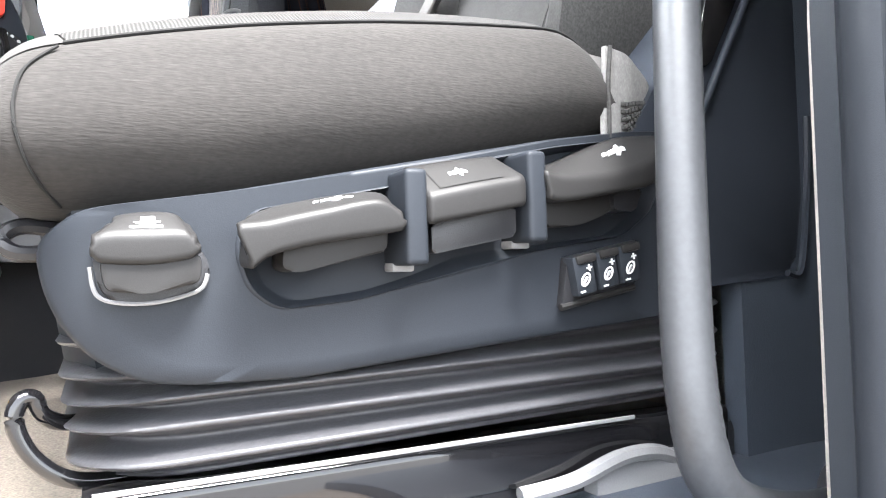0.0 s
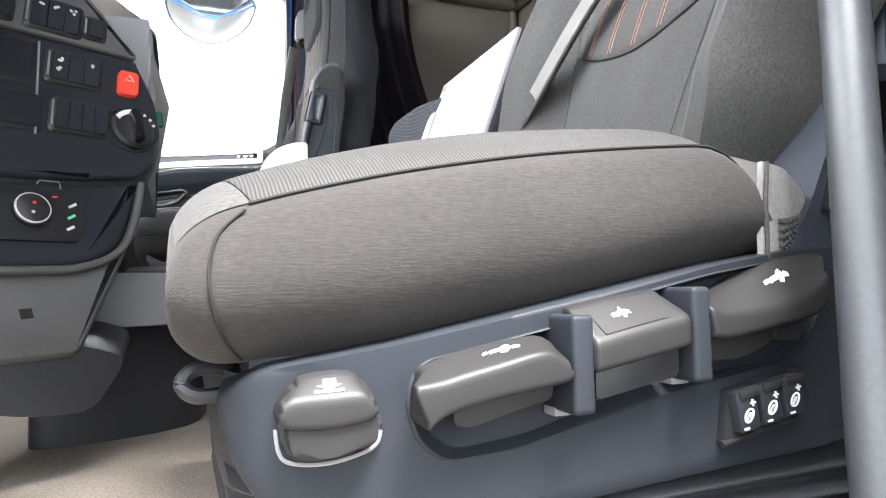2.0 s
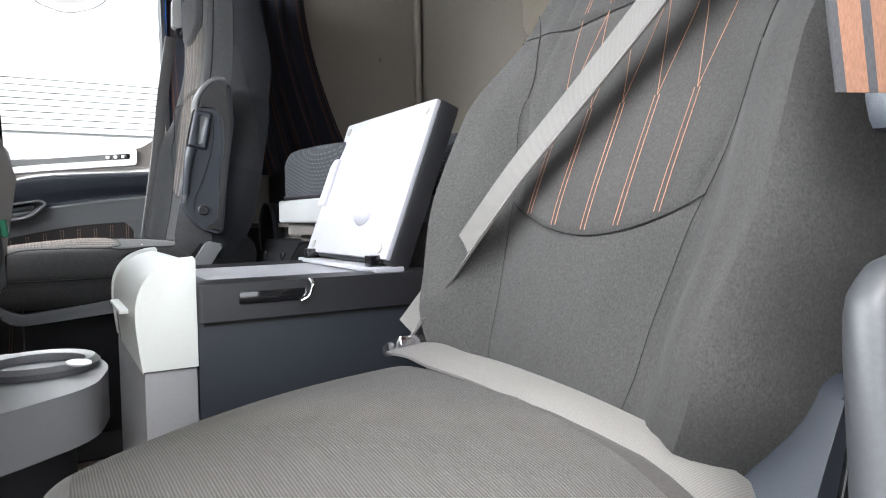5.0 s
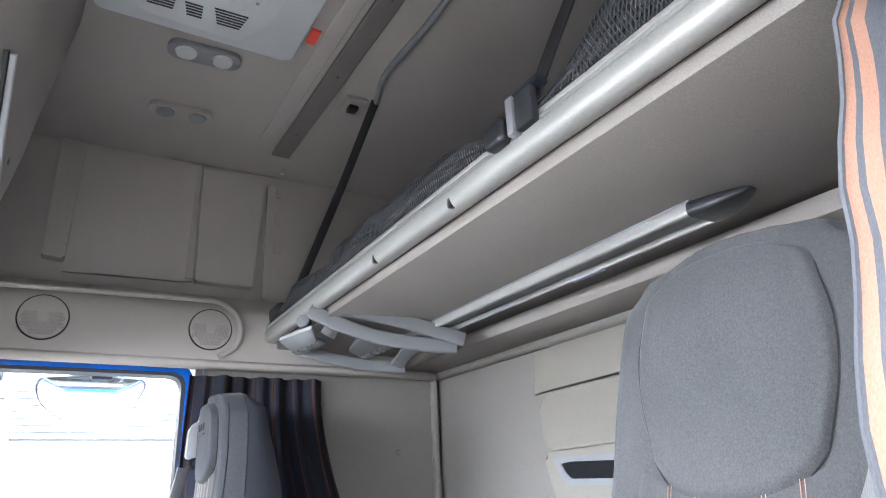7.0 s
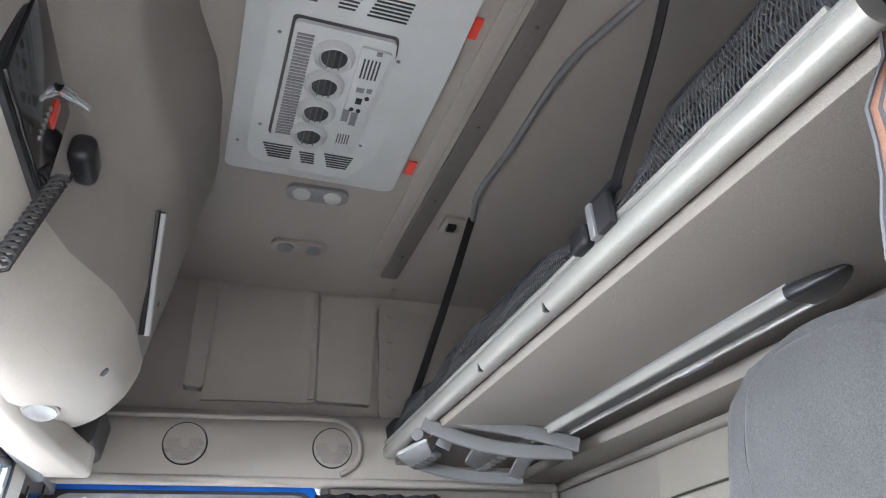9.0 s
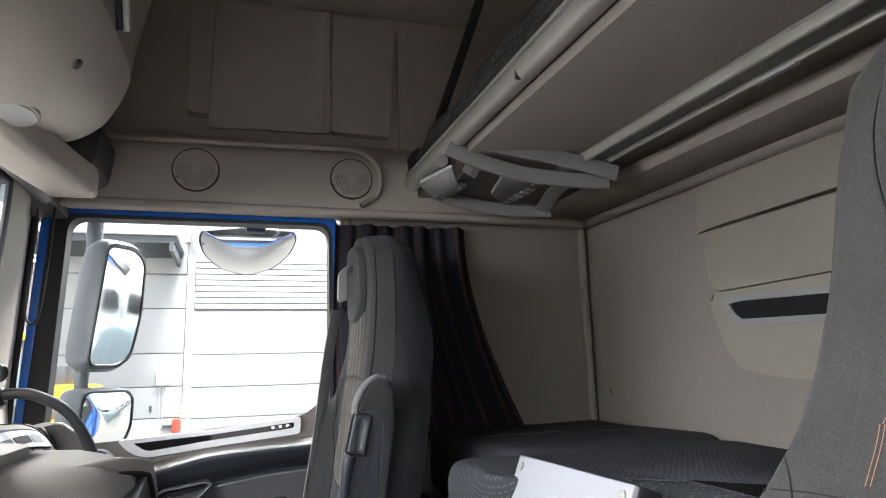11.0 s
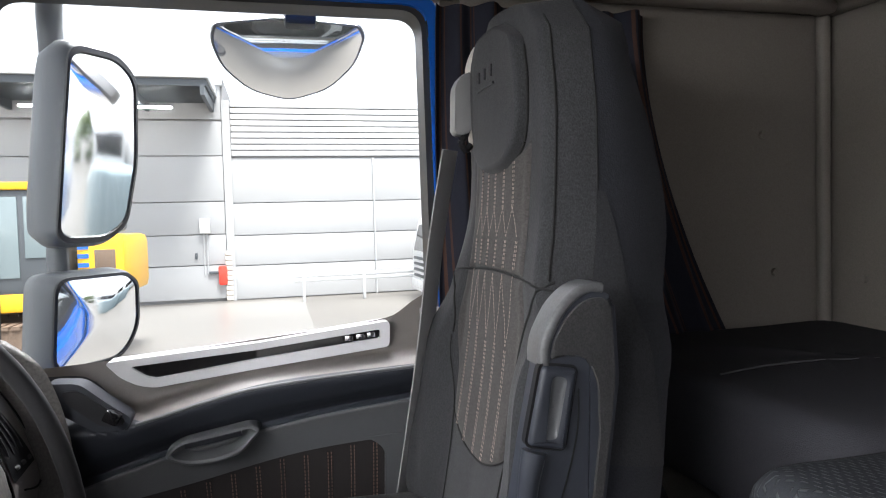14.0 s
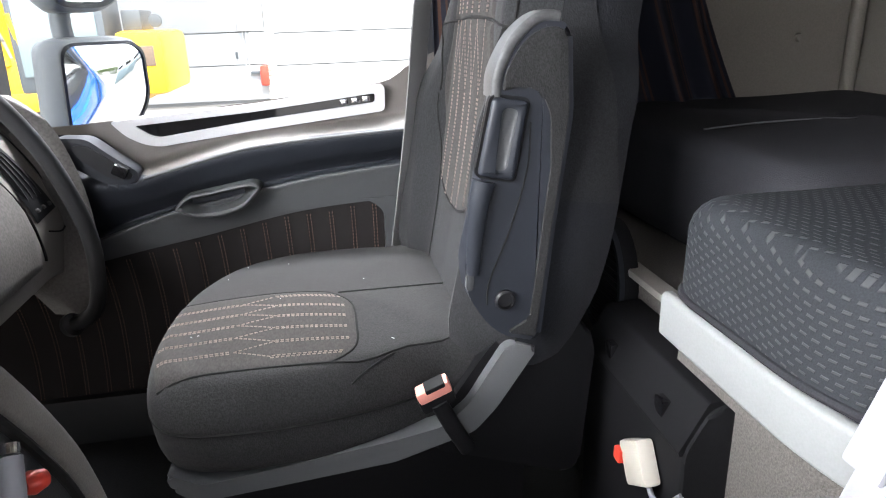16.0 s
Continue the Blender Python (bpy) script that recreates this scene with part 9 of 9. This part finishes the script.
part("hose_box", box((-1.40, BY - 0.2, -0.75), (-1.16, BY - 0.03, -0.18), 0.08), red_plastic, hall, "red wall-mounted box")
canopy = part("canopy", box((-26, BY - 2.6, 4.62), (-1.25, BY, 4.85), 0.03), galvanised, hall, "steel entrance canopy")
for k in range(18):
    part("canopy_joist", box((-26, BY - 2.5 + 0.14 * k, 4.44), (-1.3, BY - 2.46 + 0.14 * k, 4.62)), dark_steel, canopy)
for k in range(14):
    part("canopy_beam", box((-1.45 - 1.7 * k, BY - 2.6, 4.20), (-1.35 - 1.7 * k, BY, 4.46)), dark_steel, canopy)
for k in range(9):
    part("tube_light", box((-3.6 - 2.3 * k, BY - 1.3, 4.08), (-2.3 - 2.3 * k, BY - 1.22, 4.14), 0.01), glow_white, canopy, "lit tube light")
part("eaves", box((-40, BY - 0.1, 4.95), (-1.1, BY + 0.2, 5.25), 0.03), galvanised, hall)

fence = thing("guard_rail", "galvanised steel guard rail along the hall wall", "guard rail", (4, BY - 1.4, GZ))
gy = BY - 1.3
for zc in (-0.62, -0.50):
    part("beam", sweep([(0.70, gy, zc), (9.0, gy, zc + 0.02)], rounded(0.04, 0.10, 0.018)), galvanised, fence)
for k in range(6):
    part("post", box((0.90 + 1.68 * k, gy - 0.03, GZ), (0.98 + 1.68 * k, gy + 0.05, -0.46), 0.01), galvanised, fence)

# excavator
ex = thing("excavator", "yellow tracked excavator with folded boom", "excavator", (-4.4, 13, GZ))
EY = 13.2
for y in (EY - 0.95, EY + 0.75):
    tr = part("track", xz(soften([(-7.6, GZ), (-3.2, GZ), (-2.75, GZ + 0.30), (-3.1, GZ + 0.72), (-7.7, GZ + 0.72), (-8.0, GZ + 0.3)], 0.22, 5), y - 0.25, y + 0.25), rust_track, ex, "rusty steel track")
    for k in range(30):
        part("track_pad", box((-7.5 + 0.15 * k, y - 0.28, GZ + 0.70), (-7.39 + 0.15 * k, y + 0.28, GZ + 0.755)), rust_track, tr)
part("turntable", lathe([(0.8, 0), (0.8, 0.3), (0.001, 0.3)], (-5.2, EY, GZ + 0.68), (0, 0, 1), 24), dark_steel, ex)
house_ = part("house", box((-4.45, EY - 0.9, GZ + 0.92), (-2.70, EY + 1.0, GZ + 1.22), 0.06), tan_paint, ex, "yellow upper frame")
part("counterweight", box((-2.78, EY - 0.95, GZ + 1.10), (-2.06, EY + 1.05, GZ + 2.08), 0.14), tan_paint, ex, "yellow engine house and counterweight")
part("side_grille", box((-2.50, EY - 0.965, GZ + 1.55), (-2.20, EY - 0.93, GZ + 1.85), 0.01), rust_track, house_, "brown side grille")
for k in range(5):
    part("stripe", box((-2.74, EY - 0.96, GZ + 1.30 + 0.14 * k), (-2.58, EY - 0.94, GZ + 1.37 + 0.14 * k)), blue_paint, house_, "blue stripe")
part("exhaust_grid", box((-2.72, EY - 0.5, GZ + 2.06), (-2.42, EY + 0.3, GZ + 2.40), 0.04), dark_steel, house_)
part("round_lamp", lathe([(0.10, 0), (0.10, 0.06), (0.001, 0.07)], (-2.18, EY - 0.6, GZ + 2.22), (0, -1, 0), 14), dark_steel, house_)
cabin = part("cabin", box((-4.25, EY - 0.9, GZ + 1.18), (-2.86, EY + 0.1, GZ + 2.85), 0.10), dark_steel, ex, "dark framed cabin")
part("cabin_glass", box((-4.13, EY - 0.925, GZ + 1.45), (-3.55, EY - 0.89, GZ + 2.7), 0.02), material("cabin_glass_dark", (0.16, 0.20, 0.21), 0.05, coat=0.6), cabin)
part("cabin_glass", box((-3.47, EY - 0.925, GZ + 1.75), (-2.98, EY - 0.89, GZ + 2.7), 0.02), bpy.data.materials["cabin_glass_dark"], cabin)
part("cabin_roof", box((-4.30, EY - 0.95, GZ + 2.80), (-2.80, EY + 0.15, GZ + 2.92), 0.03), tan_paint, cabin)


def plate_beam(poly, y0, y1, name, parent, label="", mat=None):
    return part(name, xz(soften(poly, 0.10, 4), y0, y1, 0.02), mat or tan_paint, parent, label)


boom = plate_beam([(-7.4, 2.30), (-6.6, 2.72), (-5.7, 2.66), (-5.04, 2.48), (-4.55, 2.33), (-4.24, 2.15), (-4.03, 1.82), (-3.95, 1.52), (-4.00, 0.90), (-4.10, 0.45), (-4.31, 0.45), (-4.39, 0.80), (-4.51, 1.15), (-4.64, 1.40), (-4.86, 1.68), (-5.22, 1.90), (-5.75, 2.06), (-6.5, 2.15), (-7.3, 1.85)], EY - 0.70, EY - 0.36, "boom", ex, "curved yellow boom")
part("weld_line", sweep([(-6.5, EY - 0.705, 2.62), (-5.4, EY - 0.705, 2.52), (-4.60, EY - 0.705, 2.27), (-4.26, EY - 0.705, 2.05), (-4.06, EY - 0.705, 1.70)], circle(0.02, 6)), dark_steel, boom)
for bx, bz in ((-4.36, 1.86), (-4.63, 2.08)):
    part("pin", lathe([(0.10, 0), (0.10, 0.05), (0.05, 0.07), (0.001, 0.07)], (bx, EY - 0.70, bz), (0, -1, 0), 16), tan_paint if bz < 2 else dark_steel, boom)
part("hose", sweep(curve_points([(-5.3, EY - 0.72, 2.62), (-5.0, EY - 0.74, 2.56), (-4.55, EY - 0.74, 2.40), (-4.20, EY - 0.74, 2.20), (-4.00, EY - 0.74, 1.86), (-3.93, EY - 0.74, 1.5)], 5), circle(0.03, 8)), tan_paint, boom, "yellow pipe along the boom")
for hx0, hz0, hx1, hz1 in ((-4.78, 1.60, -4.56, 1.12), (-4.32, 1.82, -4.17, 1.10)):
    part("piston", sweep([(hx0, EY - 0.80, hz0), (hx1, EY - 0.80, hz1)], circle(0.045, 12)), galvanised, boom)
for hx0, hz0, hx1, hz1 in ((-4.59, 1.18, -4.38, 0.40), (-4.19, 1.16, -4.07, 0.42)):
    part("cylinder", sweep([(hx0, EY - 0.82, hz0), (hx1, EY - 0.82, hz1)], circle(0.085, 12)), tan_paint, boom)
part("cylinder_head", box((-4.68, EY - 0.93, 1.08), (-4.50, EY - 0.72, 1.24), 0.03), tan_paint, boom)
part("lower_bracket", box((-4.9, EY - 0.85, -0.25), (-3.9, EY + 0.1, 0.50), 0.08), tan_paint, ex)
part("mirror_arm", sweep(curve_points([(-4.75, EY - 0.95, 1.08), (-5.20, EY - 1.0, 1.10), (-5.22, EY - 1.0, 0.40)], 4), circle(0.022, 8)), dark_steel, ex)
part("mirror_arm", sweep(curve_points([(-4.65, EY - 0.95, 0.84), (-4.95, EY - 1.0, 0.84), (-4.98, EY - 1.0, 0.45)], 4), circle(0.022, 8)), dark_steel, ex)
part("mirror", box((-5.40, EY - 1.1, 0.60), (-5.12, EY - 0.95, 0.84), 0.04), plastic_black, ex)

# white lorry at the far end of the yard
lor = thing("white_lorry", "white lorry parked beyond the guard rail", "lorry", (5.2, 19, GZ))
lx = 4.02
part("cab", xz(soften([(lx, GZ + 0.45), (lx + 0.02, GZ + 1.3), (lx + 0.22, GZ + 2.25), (lx + 2.0, GZ + 2.35), (lx + 2.0, GZ + 0.45)], 0.10, 4), 17.6, 19.6, 0.08), white_paint, lor)
part("screen", xz([(lx + 0.005, GZ + 1.34), (lx + 0.19, GZ + 2.1), (lx + 0.25, GZ + 2.1), (lx + 0.07, GZ + 1.34)], 17.75, 19.45), plastic_gloss, lor, "dark windscreen")
part("side_glass", box((lx + 0.45, 17.56, GZ + 1.35), (lx + 1.2, 17.62, GZ + 2.05), 0.03), plastic_gloss, lor)
for k in range(4):
    part("grille_bar", box((lx - 0.03, 17.9, GZ + 0.62 + 0.16 * k), (lx + 0.02, 19.3, GZ + 0.70 + 0.16 * k), 0.02), dark_steel, lor)
part("bumper", box((lx - 0.06, 17.62, GZ + 0.25), (lx + 0.5, 19.58, GZ + 0.55), 0.05), white_paint, lor)
for k in range(3):
    part("roof_lamp", lathe([(0.09, 0), (0.10, 0.06), (0.001, 0.09)], (lx + 0.35, 17.8 + 0.4 * k, GZ + 2.45), (-1, 0, 0), 12), dark_steel, lor)
part("tyre", lathe([(0.3, -0.15), (0.5, -0.12), (0.5, 0.12), (0.3, 0.15), (0.001, 0.15)], (lx + 0.9, 17.75, GZ + 0.5), (0, -1, 0), 28), rubber, lor)
part("load_box", box((lx + 2.1, 17.55, GZ + 0.9), (lx + 8.0, 19.65, GZ + 3.2), 0.04), white_paint, lor)
# yard behind the truck, seen in the mirrors
box_blue, rib_blue = material("pale_blue_container", (0.20, 0.26, 0.28), 0.5), material("pale_blue_rib", (0.27, 0.33, 0.35), 0.5)
for cx, cy_ in ((12.5, 2.75), (13.8, 5.3)):
    yard_box = thing("container", "pale blue-grey ribbed container in the yard", "container", (cx, cy_, GZ), "containers")
    part("body", box((cx, cy_, GZ), (cx + 6.0, cy_ + 2.0, GZ + 1.65), 0.05), box_blue, yard_box)
    for k in range(7):
        part("rib", box((cx - 0.04, cy_ + 0.1 + 0.26 * k, GZ + 0.15), (cx + 0.04, cy_ + 0.22 + 0.26 * k, GZ + 1.55), 0.02), rib_blue, yard_box)
    for k in range(20):
        part("rib", box((cx + 0.15 + 0.29 * k, cy_ - 0.04, GZ + 0.15), (cx + 0.30 + 0.29 * k, cy_ + 0.04, GZ + 1.55), 0.02), rib_blue, yard_box)
for k in range(5):
    px_, py_ = 24.0 + 0.8 * k, 2.6 + 3.1 * k
    pl = thing("parked_lorry", "white lorry parked in a row across the yard", "lorry", (px_, py_, GZ), "parked lorries")
    part("cab", box((px_, py_, GZ + 0.5), (px_ + 2.0, py_ + 2.4, GZ + 3.1), 0.15), white_paint, pl)
    part("screen", box((px_ - 0.02, py_ + 0.15, GZ + 1.7), (px_ + 0.1, py_ + 2.25, GZ + 2.6), 0.05), plastic_gloss, pl, "dark windscreen")
    part("grille", box((px_ - 0.03, py_ + 0.4, GZ + 0.7), (px_ + 0.05, py_ + 2.0, GZ + 1.45), 0.04), dark_steel, pl)
    for sg in (0.15, 1.85):
        part("tyre", lathe([(0.3, -0.15), (0.5, -0.12), (0.5, 0.12), (0.3, 0.15), (0.001, 0.15)], (px_ + 0.8, py_ + 0.15 + sg, GZ + 0.5), (0, -1, 0), 20), rubber, pl)
    part("load_box", box((px_ + 2.2, py_ - 0.05, GZ + 0.9), (px_ + 10, py_ + 2.5, GZ + 3.7), 0.05), white_paint, pl)
rng = random.Random(4)
hedge = bmesh.new()
for k in range(700):
    y = -40 + 110 * rng.random()
    z = GZ + 4.6 * rng.random() ** 0.7 * (0.75 + 0.25 * math.sin(y * 0.21) + 0.2 * math.sin(y * 0.6))
    bmesh.ops.create_icosphere(hedge, subdivisions=1, radius=0.5 + 0.7 * rng.random(), matrix=Matrix.Translation((62 + 5 * rng.random(), y, z)) @ Matrix.Diagonal((1, 1, 0.7, 1)))
solo("tree_line", hedge, material("dull_green_leaves", (0.07, 0.10, 0.035), 0.8, grain=0.5, grain_size=3, blotch=0.4, blotch_size=0.5), "dull green line of trees beyond the yard", "trees", kind="stuff")
